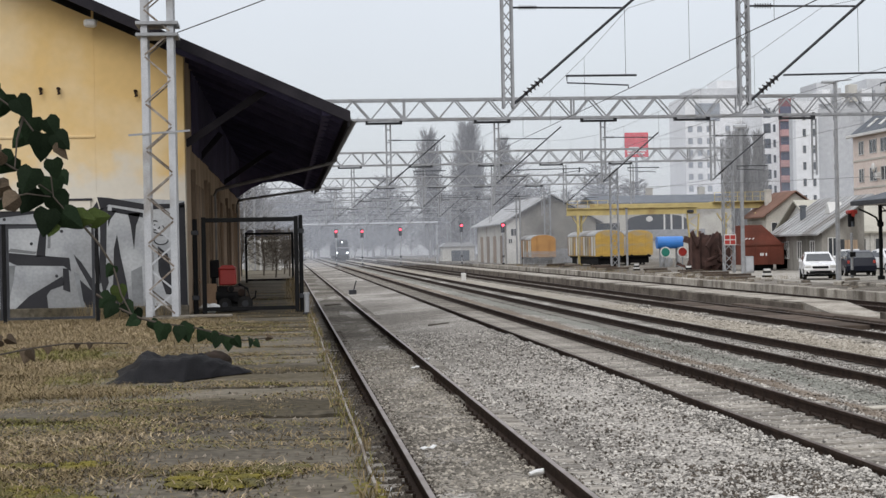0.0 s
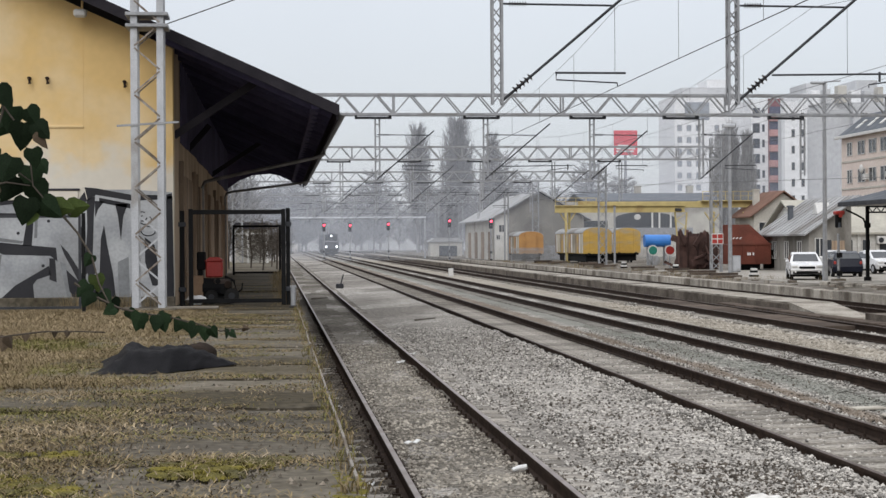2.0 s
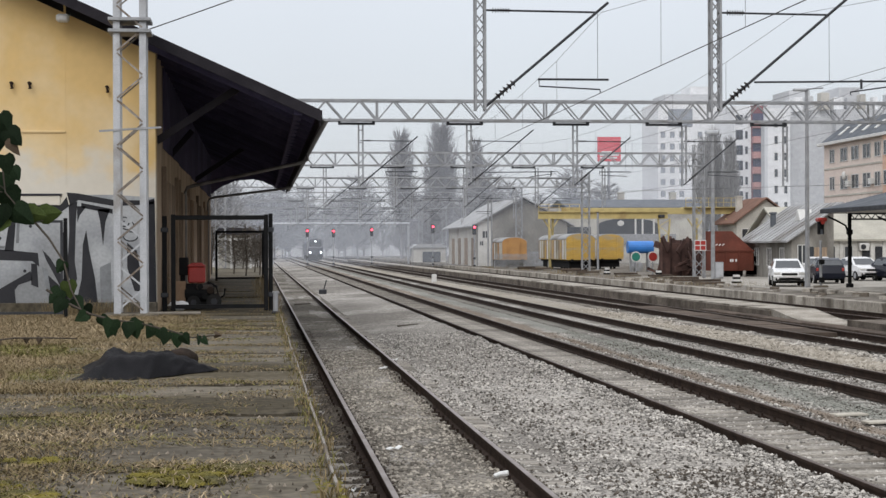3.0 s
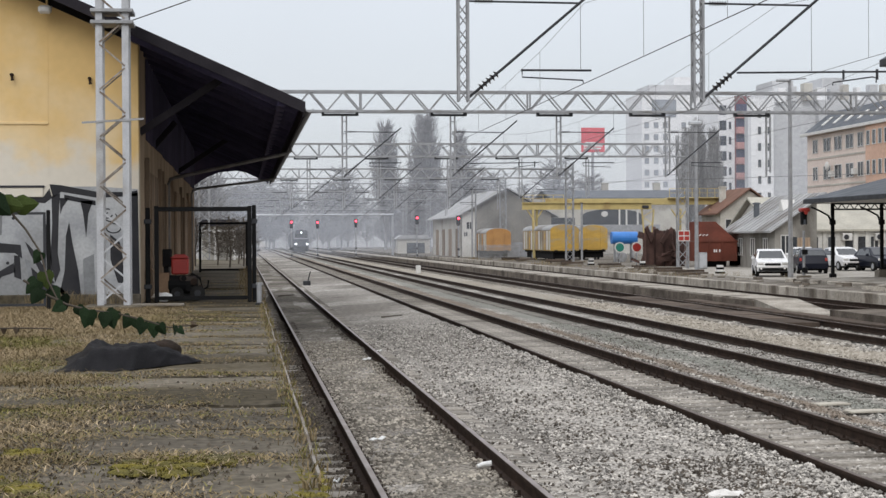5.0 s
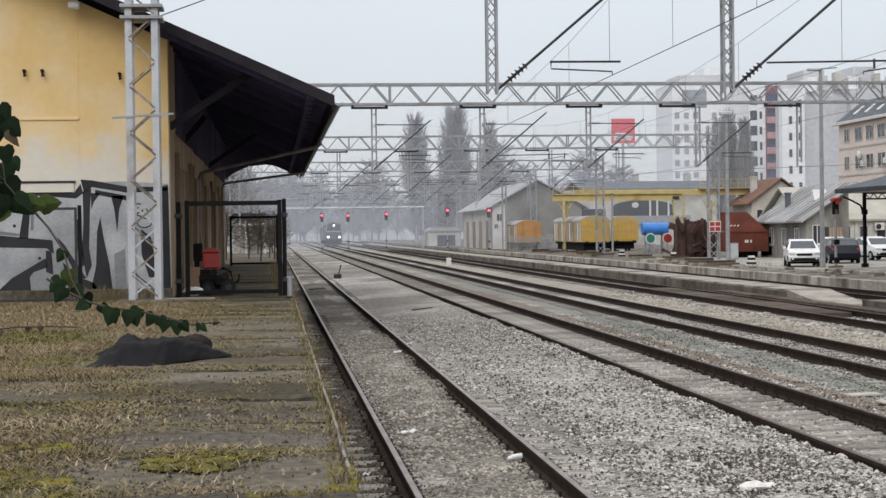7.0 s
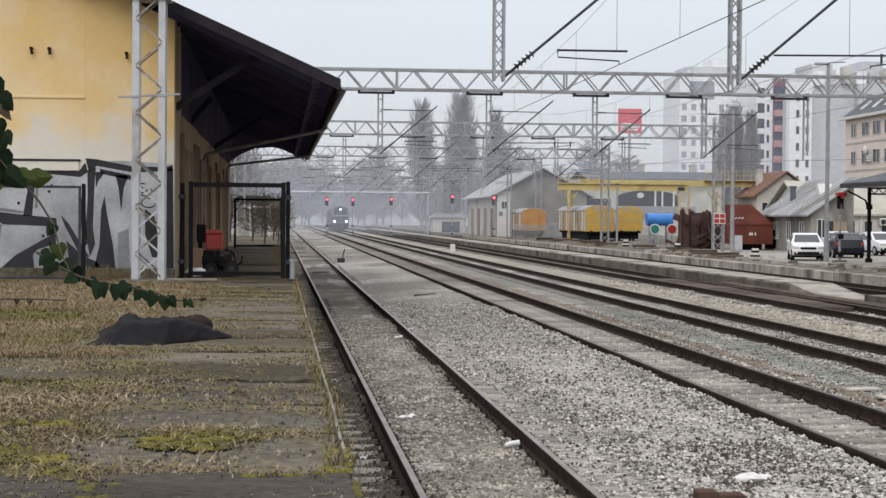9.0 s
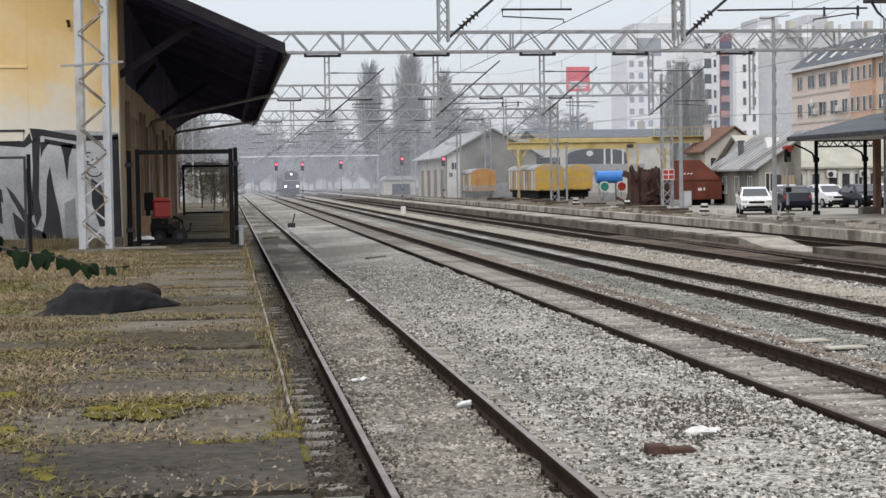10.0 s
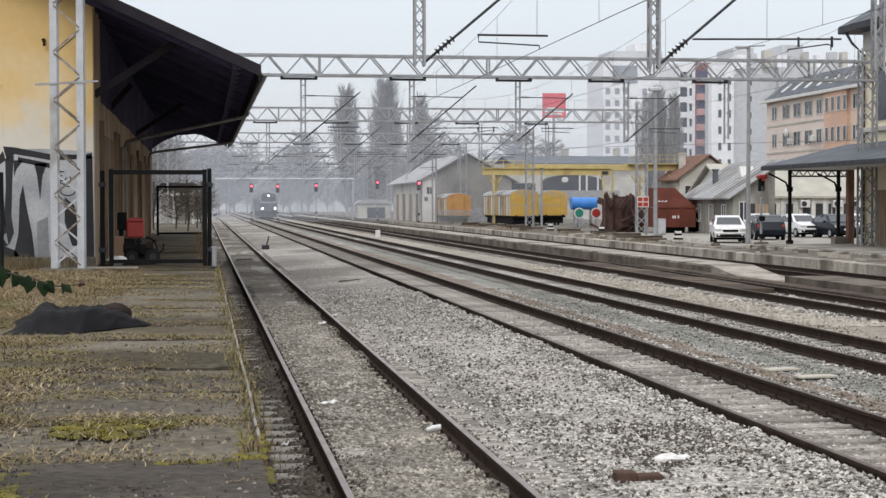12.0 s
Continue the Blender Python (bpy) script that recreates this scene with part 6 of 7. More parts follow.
for x, mt, nm in ((31.65, LENS_GREEN, "round green disc sign with pale rim on a post"), (33.0, RED, "round red disc sign with pale rim on a post")):
    ds = thing("disc_sign", nm, "sign", (x - 2.3, 130, YARD), "disc signs")
    part("post", Mesh().tube([(0, 0, 0), (0, 0, 1.7)], 0.05, 6), GALV, ds)
    part("rim", Mesh().tube([(0, -0.08, 1.45), (0, -0.06, 1.45)], 0.42, 18), WINFRAME, ds)
    part("disc", Mesh().tube([(0, -0.11, 1.45), (0, -0.085, 1.45)], 0.33, 18), mt, ds)
wb = thing("warning_board", "small red and white warning board on a mast", "sign", (30.65, 115.44, 2.1))
part("board", Mesh().box(-0.42, 0.42, -0.02, 0.02, 0, 0.75, 0.01), WINFRAME, wb)
for x in (-0.2, 0.2):
    for z in (0.2, 0.55):
        part("red_field", Mesh().box(x - 0.17, x + 0.17, -0.03, -0.021, z - 0.14, z + 0.14), RED, wb)
for x, y in ((24.9, 118), (24.7, 135), (25.1, 99)):
    mk = thing("marker_stone", "small black and white striped marker", "marker", (x + 3.4, y, YARD), "striped markers")
    for k in range(4):
        part("stripe", Mesh().box(-0.25 + 0.03 * k, 0.25 - 0.03 * k, -0.2, 0.2, 0.13 * k, 0.13 * (k + 1), 0.01), WINFRAME if k % 2 else BLACK, mk)
dw = thing("clearance_post", "short white clearance post between tracks", "post", (13.3, 128, -0.25))
part("post", Mesh().box(-0.18, 0.18, -0.14, 0.14, 0, 0.62, 0.03), WINFRAME, dw)
cb = thing("relay_cabinet", "grey relay cabinet beside a mast", "cabinet", (31.6, 114.2, YARD))
part("body", Mesh().box(-0.3, 0.3, -0.25, 0.25, 0, 1.15, 0.03), GALV, cb)
part("door", Mesh().box(-0.26, 0.26, -0.27, -0.252, 0.08, 1.08, 0.01), GALV_L, cb)
hut = thing("trackside_hut", "small pale hut with a dark opening beside far tracks", "hut", (24.0, 262, -0.2))
part("wall", Mesh().box(0, 5.0, 0, 4, 0, 2.6, 0.05), PALE_PLASTER, hut)
part("roof", Mesh().prism([(-0.4, 2.6), (5.4, 2.6), (4.4, 3.2), (0.6, 3.2)], "y", -0.4, 4.4), ROOF_G, hut)
part("opening", Mesh().box(1.4, 4.2, -0.05, 0.02, 0.2, 2.0), GLASS_D, hut)
random.seed(21)
for k in range(9):
    pm = thing("timber_pile", "few old timbers lying on the yard edge", "timber", (25.6 + random.uniform(0, 2.5), 96 + 9 * k, YARD + 0.02), "loose timbers")
    for j in range(3):
        a = random.uniform(-0.5, 0.5)
        part("timber", Mesh().bar((-0.9, a, 0.08 + 0.0 * j + 0.14 * (j == 2)), (0.9, a + random.uniform(-0.4, 0.4) + 0.2 * j, 0.08 + 0.14 * (j == 2)), 0.2, 0.14), TIMBER if j else CONCRETE_L, pm)


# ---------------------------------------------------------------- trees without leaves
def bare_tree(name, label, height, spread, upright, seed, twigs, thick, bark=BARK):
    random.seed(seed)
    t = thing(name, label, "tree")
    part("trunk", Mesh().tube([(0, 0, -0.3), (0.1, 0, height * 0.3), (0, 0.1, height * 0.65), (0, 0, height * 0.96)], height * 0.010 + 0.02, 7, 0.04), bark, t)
    m = Mesh()
    for i in range(twigs):
        u = random.uniform(0.12, 0.97)
        a = random.uniform(0, 2 * math.pi)
        ln = height * (0.34 if upright else 0.3) * (1.05 - u) + height * 0.05
        ln *= random.uniform(0.6, 1.2)
        out = spread * (1.0 - 0.75 * abs(u - 0.35)) * random.uniform(0.35, 1.0)
        p0 = Vector((0, 0, height * u))
        up = ln * (1.0 if upright else random.uniform(0.2, 0.8))
        p1 = p0 + Vector((math.cos(a) * out * 0.6, math.sin(a) * out * 0.6, up * 0.5))
        p2 = p0 + Vector((math.cos(a) * out, math.sin(a) * out, up))
        m.tube([p0, p1, p2], thick, 3, thick * 0.4)
        for k in range(5):
            b = a + random.uniform(-1, 1)
            q = p1.lerp(p2, random.random())
            e = q + Vector((math.cos(b) * out * 0.35, math.sin(b) * out * 0.35, ln * random.uniform(0.15, 0.5)))
            m.tube([q, e], thick * 0.55, 3, thick * 0.25)
    part("crown", m, bark, t, "bare grey branches")
    return t


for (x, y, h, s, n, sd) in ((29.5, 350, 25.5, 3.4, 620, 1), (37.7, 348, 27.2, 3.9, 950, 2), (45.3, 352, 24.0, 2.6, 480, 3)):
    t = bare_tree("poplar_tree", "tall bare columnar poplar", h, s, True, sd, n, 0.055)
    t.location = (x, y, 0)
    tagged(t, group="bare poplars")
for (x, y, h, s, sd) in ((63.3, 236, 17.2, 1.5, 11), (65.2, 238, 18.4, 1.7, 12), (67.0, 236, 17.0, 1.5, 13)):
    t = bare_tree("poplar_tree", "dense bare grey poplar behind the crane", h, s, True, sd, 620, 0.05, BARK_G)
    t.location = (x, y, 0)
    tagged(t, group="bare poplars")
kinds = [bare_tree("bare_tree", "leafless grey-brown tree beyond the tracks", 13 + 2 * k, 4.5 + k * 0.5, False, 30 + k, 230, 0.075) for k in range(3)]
random.seed(8)
spots = [(-6, 150), (-9, 170), (-5, 205), (-12, 230), (-8, 260), (-14, 300), (-4, 330), (34, 330), (40, 300), (50, 320), (58, 345), (66, 350), (60, 290)]
spots += [(random.uniform(-60, 75), random.uniform(385, 480)) for k in range(95)]
for i, (x, y) in enumerate(spots):
    k = kinds[i % 3]
    if i < 3:
        k.location, k.rotation_euler = (x, y, -0.2), (0, 0, i)
        tagged(k, group="leafless trees")
    else:
        sc_ = random.uniform(0.75, 1.15)
        c = copy_thing(k, pose(x, y, -0.2, 0, 0, random.uniform(0, 360)))
        c.scale = (sc_, sc_, sc_)
far = Mesh()
random.seed(9)
for k in range(24):
    x = -160 + 17 * k + random.uniform(-4, 4)
    h = random.uniform(5, 11)
    far.box(x, x + random.uniform(9, 18), 520, 540, -0.3, h)
solid("backdrop_houses", far, TOWER_G, "pale far houses along the horizon", "houses", "structure")
fb = thing("far_block", "grey far block behind bare trees", "building", (19.5, 505, 0))
part("wall", Mesh().box(0, 8, 0, 10, 0, 15.5), TOWER_G, fb)
for fl in range(4):
    for x in (1, 3.2, 5.4):
        window(fb, "y", 0, x, x + 1.2, 2.5 + 3.2 * fl, 4.0 + 3.2 * fl, -1, bars=0)

# see-through pale sheets standing in for distance haze and smoke, one behind another
hz = bpy.data.materials.new("far_haze")
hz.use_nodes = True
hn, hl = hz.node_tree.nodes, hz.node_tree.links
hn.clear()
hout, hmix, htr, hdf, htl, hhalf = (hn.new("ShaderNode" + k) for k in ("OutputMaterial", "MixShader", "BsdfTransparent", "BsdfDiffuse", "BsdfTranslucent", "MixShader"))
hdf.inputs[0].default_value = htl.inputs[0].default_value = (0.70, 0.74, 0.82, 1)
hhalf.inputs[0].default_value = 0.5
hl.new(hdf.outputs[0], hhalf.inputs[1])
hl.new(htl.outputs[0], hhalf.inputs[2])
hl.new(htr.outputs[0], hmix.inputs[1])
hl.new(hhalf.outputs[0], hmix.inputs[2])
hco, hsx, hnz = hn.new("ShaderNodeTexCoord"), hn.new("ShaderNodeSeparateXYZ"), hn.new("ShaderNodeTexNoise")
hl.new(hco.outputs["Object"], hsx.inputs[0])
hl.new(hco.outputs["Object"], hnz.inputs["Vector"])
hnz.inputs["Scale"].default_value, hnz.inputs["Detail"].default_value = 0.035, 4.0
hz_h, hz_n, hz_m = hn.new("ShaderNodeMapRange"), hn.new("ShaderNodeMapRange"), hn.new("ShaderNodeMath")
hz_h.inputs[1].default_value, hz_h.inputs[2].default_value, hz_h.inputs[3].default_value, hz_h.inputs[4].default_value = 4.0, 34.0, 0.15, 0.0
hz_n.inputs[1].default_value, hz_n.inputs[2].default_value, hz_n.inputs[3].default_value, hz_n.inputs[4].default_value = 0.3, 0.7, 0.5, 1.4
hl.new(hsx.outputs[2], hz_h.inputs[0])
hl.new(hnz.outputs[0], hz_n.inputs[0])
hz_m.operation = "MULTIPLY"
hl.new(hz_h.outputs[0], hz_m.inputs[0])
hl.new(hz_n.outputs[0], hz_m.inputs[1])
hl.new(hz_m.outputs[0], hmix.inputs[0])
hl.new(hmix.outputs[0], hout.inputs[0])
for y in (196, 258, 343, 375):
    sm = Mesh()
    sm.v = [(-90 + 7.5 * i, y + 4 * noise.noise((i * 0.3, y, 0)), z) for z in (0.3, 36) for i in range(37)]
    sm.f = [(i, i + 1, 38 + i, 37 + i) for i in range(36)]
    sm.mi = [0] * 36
    solid("smoke_drift", sm, hz, "see-through bluish sheet standing in for haze and smoke over the far yard", "smoke", "stuff", smooth=True)

# shrubs and a small porch at the far end of the loading platform
shrub = bare_tree("bare_shrub", "brown leafless shrub on the platform end", 2.6, 1.1, False, 77, 90, 0.012, BARK_D)
tagged(shrub, group="leafless shrubs")
shrub.location = (-0.6, 84, PLAT)
random.seed(78)
for x, y in ((0.1, 88), (-1.3, 92), (-0.2, 97), (-2.4, 90), (-3.2, 96), (0.2, 104), (-1.0, 112), (-3.5, 108), (0.0, 120), (-2.0, 124)):
    copy_thing(shrub, pose(x, y, PLAT, 0, 0, random.uniform(0, 360)))
ph = thing("small_porch", "pale timber porch with a dark roof beyond the warehouse", "porch", (-2.7, 116, PLAT))
for x in (0, 0.9, 2.2):
    part("post", Mesh().box(x - 0.07, x + 0.07, -0.07, 0.07, 0, 2.3, 0.01), WINFRAME, ph)
part("roof", Mesh().prism([(-0.4, 2.3), (2.7, 2.3), (2.2, 2.75), (0.1, 2.75)], "y", -0.3, 2.5), ROOF_D, ph)
part("back_wall", Mesh().box(-0.1, 2.3, 2.2, 2.3, 0, 2.3), PALE_PLASTER, ph)
part("rail", Mesh().box(-0.1, 2.3, -0.05, 0.05, 1.9, 2.05, 0.01), WINFRAME, ph)


# ---------------------------------------------------------------- locomotive
def locomotive():
    lo = thing("locomotive", "dark locomotive with three lit headlamps approaching", "locomotive", (10.88, 337, 0))
    hw = 1.45
    o = [(-hw, 1.1), (hw, 1.1), (hw, 2.9), (hw - 0.25, 3.85), (hw - 0.6, 4.1), (-hw + 0.6, 4.1), (-hw + 0.25, 3.85), (-hw, 2.9)]
    part("body", Mesh().prism(o, "y", 0.35, 15.5), LOCO, lo)
    nose = Mesh().add([(-hw, 0.35, 1.1), (hw, 0.35, 1.1), (hw, 0.35, 2.6), (-hw, 0.35, 2.6), (-hw + 0.15, -0.1, 1.15), (hw - 0.15, -0.1, 1.15), (hw - 0.2, -0.02, 2.5), (-hw + 0.2, -0.02, 2.5)], [(0, 1, 5, 4), (1, 2, 6, 5), (2, 3, 7, 6), (3, 0, 4, 7), (4, 5, 6, 7)])
    part("nose", nose, LOCO, lo)
    for s in (-1, 1):
        part("cab_window", Mesh().box(s * 0.66 - 0.52, s * 0.66 + 0.52, 0.28, 0.36, 2.75, 3.55, 0.04), GLASS_D, lo)
        lb_ = part("headlamp_housing", Mesh().tube([(s * 1.02, -0.16, 1.62), (s * 1.02, 0.0, 1.62)], 0.28, 14), BLACK, lo)
        part("headlamp", Mesh().tube([(s * 1.02, -0.19, 1.62), (s * 1.02, -0.16, 1.62)], 0.18, 14), LAMP_WHITE, lb_, "lit white headlamp")
        part("buffer", Mesh().tube([(s * 0.87, -0.75, 1.05), (s * 0.87, -0.7, 1.05), (s * 0.87, 0.1, 1.05)], 0.22, 12), BLACK, lo)
        part("cab_pillar", Mesh().box(s * 1.3 - 0.09, s * 1.3 + 0.09, 0.26, 0.37, 2.6, 3.8, 0.02), LOCO_L, lo)
    part("waist_band", Mesh().box(-hw + 0.1, hw - 0.1, -0.08, 0.36, 2.5, 2.72, 0.03), LOCO_L, lo, "pale waist band")
    part("roof_lamp_box", Mesh().box(-0.3, 0.3, 0.2, 0.7, 3.75, 4.2, 0.05), BLACK, lo)
    part("roof_lamp", Mesh().tube([(0, 0.16, 3.72), (0, 0.2, 3.72)], 0.15, 14), LAMP_WHITE, lo, "lit white top lamp")
    part("buffer_beam", Mesh().box(-1.4, 1.4, -0.15, 0.35, 0.75, 1.2, 0.03), BLACK, lo)
    part("plough", Mesh().prism([(-1.25, 0.2), (1.25, 0.2), (1.35, 0.72), (-1.35, 0.72)], "y", -0.1, 0.1), BLACK, lo)
    for yy in (2.2, 4.8, 10.8, 13.4):
        for s in (-1, 1):
            part("wheel", Mesh().tube([(s * 0.68, yy, 0.53), (s * 0.82, yy, 0.53)], 0.52, 18), BLACK, lo)
    part("bogie_frame", Mesh().box(-1.2, 1.2, 1.4, 14.4, 0.35, 1.1, 0.05), BLACK, lo)
    return lo


loco = locomotive()
train = thing("railway_coach", "dark coach behind the locomotive", "railway wagon", (10.88, 353.3, 0))
part("body", Mesh().prism([(-1.4, 1.0), (1.4, 1.0), (1.4, 3.2), (1.0, 3.8), (-1.0, 3.8), (-1.4, 3.2)], "y", 0, 22), LOCO, train)
part("underframe", Mesh().box(-1.2, 1.2, 0.5, 21.5, 0.2, 1.0, 0.05), BLACK, train)
for yy in (2.5, 5, 17, 19.5):
    for s in (-1, 1):
        part("wheel", Mesh().tube([(s * 0.68, yy, 0.47), (s * 0.82, yy, 0.47)], 0.46, 16), BLACK, train)

# ---------------------------------------------------------------- on the loading platform


def gate(at, w, h, label, t=0.095):
    gt = thing("steel_gate_frame", label, "gate", at, "gate frames")
    for x in (0, w):
        part("post", Mesh().box(x - t / 2, x + t / 2, -t / 2, t / 2, 0, h + 0.02, 0.006), BLACK, gt)
    part("top_rail", Mesh().box(t / 2, w - t / 2, -t / 2 + 0.005, t / 2 - 0.005, h - t, h, 0.006), BLACK, gt)
    part("bottom_rail", Mesh().box(t / 2, w - t / 2, -t / 2 + 0.005, t / 2 - 0.005, 0.06, 0.06 + t * 0.9, 0.006), BLACK, gt)
    return gt


gate((-1.78, 36.75, PLAT), 1.98, 2.06, "open black steel gate frame beside the warehouse")
gate((-1.72, 72, PLAT), 1.95, 2.1, "far black steel gate frame on the platform")
for x, h, w in ((-1.97, 2.05, 0.1), (0.3, 2.1, 0.09)):
    fp = thing("gate_post", "black square steel post fixed in the platform", "post", (x, 36.85, PLAT), "gate posts")
    part("shaft", Mesh().box(-w / 2, w / 2, -w / 2, w / 2, 0, h, 0.008), BLACK, fp)
    for z in (0.3, 1.7):
        part("hinge", Mesh().box(-w / 2 - 0.03, w / 2 + 0.03, -0.07, -0.02, z, z + 0.1, 0.01), DSTEEL, fp)
bo = thing("short_bollard", "short pale bollard at the platform edge", "bollard", (0.385, 35.2, PLAT))
part("shaft", Mesh().tube([(0, 0, 0), (0, 0, 0.42)], 0.05, 10), GALV, bo)
part("cap", Mesh().tube([(0, 0, 0.42), (0, 0, 0.46)], 0.065, 10), GALV, bo)
part("base", Mesh().box(-0.08, 0.08, -0.08, 0.08, 0, 0.05, 0.01), DSTEEL, bo)
fs = thing("fallen_slab", "pale flat concrete strip lying on the platform", "slab", (-1.65, 34.55, PLAT + 0.02))
part("slab", Mesh().box(-0.55, 0.52, -0.18, 0.2, 0, 0.05, 0.012), CONCRETE_L, fs)

# fence panel before the graffiti wall
fn = thing("steel_fence", "dark steel fence panels before the graffiti wall", "fence", (0, 33.6, PLAT))
for x0, x1 in ((-5.44, -3.75), (-7.4, -5.52), (-9.6, -7.5)):
    pnl = part("panel_frame", Mesh().box(x0, x1, -0.02, 0.02, 1.86, 1.91).box(x0, x1, -0.02, 0.02, 0.08, 0.13).box(x0, x0 + 0.05, -0.02, 0.02, 0.13, 1.86).box(x1 - 0.05, x1, -0.02, 0.02, 0.13, 1.86), DSTEEL, fn)
for x in (-3.7, -5.48, -7.45, -9.65):
    part("fence_post", Mesh().box(x - 0.035, x + 0.035, -0.035, 0.035, 0, 1.95, 0.006), BLACK, fn)

# red compressor on wheels
rc = thing("compressor_cart", "red motor compressor on a black wheeled frame", "machine", (-1.45, 38.4, PLAT))
part("control_box", Mesh().box(-0.08, 0.30, -0.2, 0.25, 0.58, 0.95, 0.03), RED, rc, "red sheet metal box")
part("red_lid", Mesh().prism([(-0.10, 0.95), (0.32, 0.95), (0.22, 1.03), (0.0, 1.03)], "y", -0.22, 0.26), RED, rc)
part("motor", Mesh().tube([(-0.15, -0.1, 0.35), (0.5, -0.1, 0.35)], 0.22, 14), BLACK, rc)
part("frame", Mesh().box(-0.25, 0.62, -0.28, 0.3, 0.08, 0.16, 0.01).box(-0.25, -0.15, -0.1, 0.1, 0.16, 1.12, 0.01), BLACK, rc)
part("black_column", Mesh().box(-0.28, -0.08, -0.15, 0.2, 0.75, 1.15, 0.02), BLACK, rc)
for x, r in ((0.5, 0.17), (0.05, 0.15)):
    wh_ = part("wheel", Mesh().tube([(x, -0.42, r), (x, -0.33, r)], r, 16), RUBBER, rc)
    part("hub", Mesh().tube([(x, -0.43, r), (x, -0.41, r)], r * 0.45, 10), DSTEEL, wh_)
part("hose", Mesh().tube([(0.36, -0.2, 0.6), (0.55, -0.3, 0.5), (0.6, -0.32, 0.3), (0.45, -0.35, 0.25)], 0.03, 6), BLACK, rc)
for k, (x, z, r) in enumerate(((0.2, 0.5, 0.06), (0.42, 0.42, 0.08), (0.3, 0.28, 0.07), (0.56, 0.3, 0.05))):
    part("engine_fitting", Mesh().tube([(x, -0.36, z), (x, -0.28, z)], r, 10), (BLACK, RUST)[k % 2], rc)
part("pull_handle", Mesh().tube([(0.5, -0.1, 0.16), (0.72, -0.2, 0.3), (0.74, -0.2, 0.45)], 0.02, 6), BLACK, rc)
part("engine_block", Mesh().box(0.1, 0.5, -0.3, -0.1, 0.25, 0.55, 0.03), mat("oily_iron", (0.04, 0.036, 0.034), (0.07, 0.05, 0.04), scale=9, rough=0.5, bump=0.5), rc)
ck = thing("cardboard_box", "brown cardboard box by the compressor", "box", (-1.68, 38.3, PLAT))
part("carton", Mesh().box(-0.22, 0.1, -0.2, 0.2, 0, 0.62, 0.01), mat("cardboard", (0.33, 0.22, 0.14), (0.27, 0.18, 0.12), scale=4, rough=0.9, bump=0.1), ck)
part("flap", Mesh().bar((-0.22, 0, 0.62), (-0.3, 0, 0.72), 0.35, 0.012), mat("cardboard_flap", (0.30, 0.20, 0.13), scale=4, rough=0.9, bump=0.1), ck)
bg = thing("plastic_bag", "crumpled white plastic bag", "bag", (-1.72, 37.6, PLAT))
part("bag", Mesh().ball((0, 0, 0.1), 0.16, 2, (1.3, 1, 0.7), 0.25), PLASTIC_W, bg)

# black tarpaulin in a heap
tp = Mesh()
NX, NY = 56, 36
for j in range(NY + 1):
    for i in range(NX + 1):
        u, v = i / NX, j / NY
        x = -1.88 + 1.43 * u + 0.05 * math.sin(5 * v)
        reach = 0.46 if u < 0.55 else 0.46 - 0.40 * ((u - 0.55) / 0.45) ** 0.8
        side = min(1.0, max(0.0, 1 - abs(v - 0.5) * 2) * 3.2) * min(1, 7 * u) * min(1, 5 * (1 - u) + 0.12)
        crest = 0.06 + 0.10 * math.exp(-((u - 0.25) / 0.15) ** 2) + 0.12 * math.exp(-((u - 0.64) / 0.2) ** 2)
        fold = abs(noise.noise((u * 5 + v * 2.5, v * 3 - u * 1.5, 12))) + 0.5 * abs(noise.noise((u * 11 - v * 4, v * 7 + u * 3, 3)))
        h = side * (crest * (0.9 + 0.5 * noise.noise((u * 2.5, v * 2.5, 1.7))) + 0.06 - 0.13 * fold)
        h += 0.05 * side * math.exp(-((u - 0.27) / 0.07) ** 2 - ((v - 0.8) / 0.16) ** 2)
        droop = 0.05 * noise.noise((u * 7, v * 2, 2)) + 0.03 * noise.noise((u * 17, v, 6))
        tp.v.append((x + 0.04 * noise.noise((0, v * 6, 5)), 18.6 + 2.6 * ((v - 0.5) * 2 * reach + droop * abs(v - 0.5)), PLAT + 0.02 + max(0, h)))
tp.f = [(j * (NX + 1) + i, j * (NX + 1) + i + 1, (j + 1) * (NX + 1) + i + 1, (j + 1) * (NX + 1) + i) for j in range(NY) for i in range(NX)]
tp.mi = [0] * len(tp.f)
lump = Mesh().ball((0, 0, 0.06), 0.13, 3, (1.5, 0.9, 1.0), 0.10)
solid("sack", lump, mat("brown_sacking", (0.035, 0.026, 0.021), (0.02, 0.016, 0.013), scale=7, rough=0.95, bump=0.4), "dark brown sack lying behind the tarpaulin", "sack", smooth=True, at=(-0.86, 19.75, PLAT))
solid("tarpaulin", tp, CLOTH, "crumpled black tarpaulin heaped on the platform grass", "tarpaulin", smooth=True)

# ---------------------------------------------------------------- ivy on thin stems close to the lens
IY = 2.6
K = IY / 3000.0


def at(u, v, dy=0.0):
    """Local ivy place: u to the right and v downwards in thousandths of the viewing distance."""
    y = IY + dy
    return Vector(((u - 508) * y / 3000, y, 2.37 - (v - 443 + 0.02 * (u - 508)) * y / 3000))


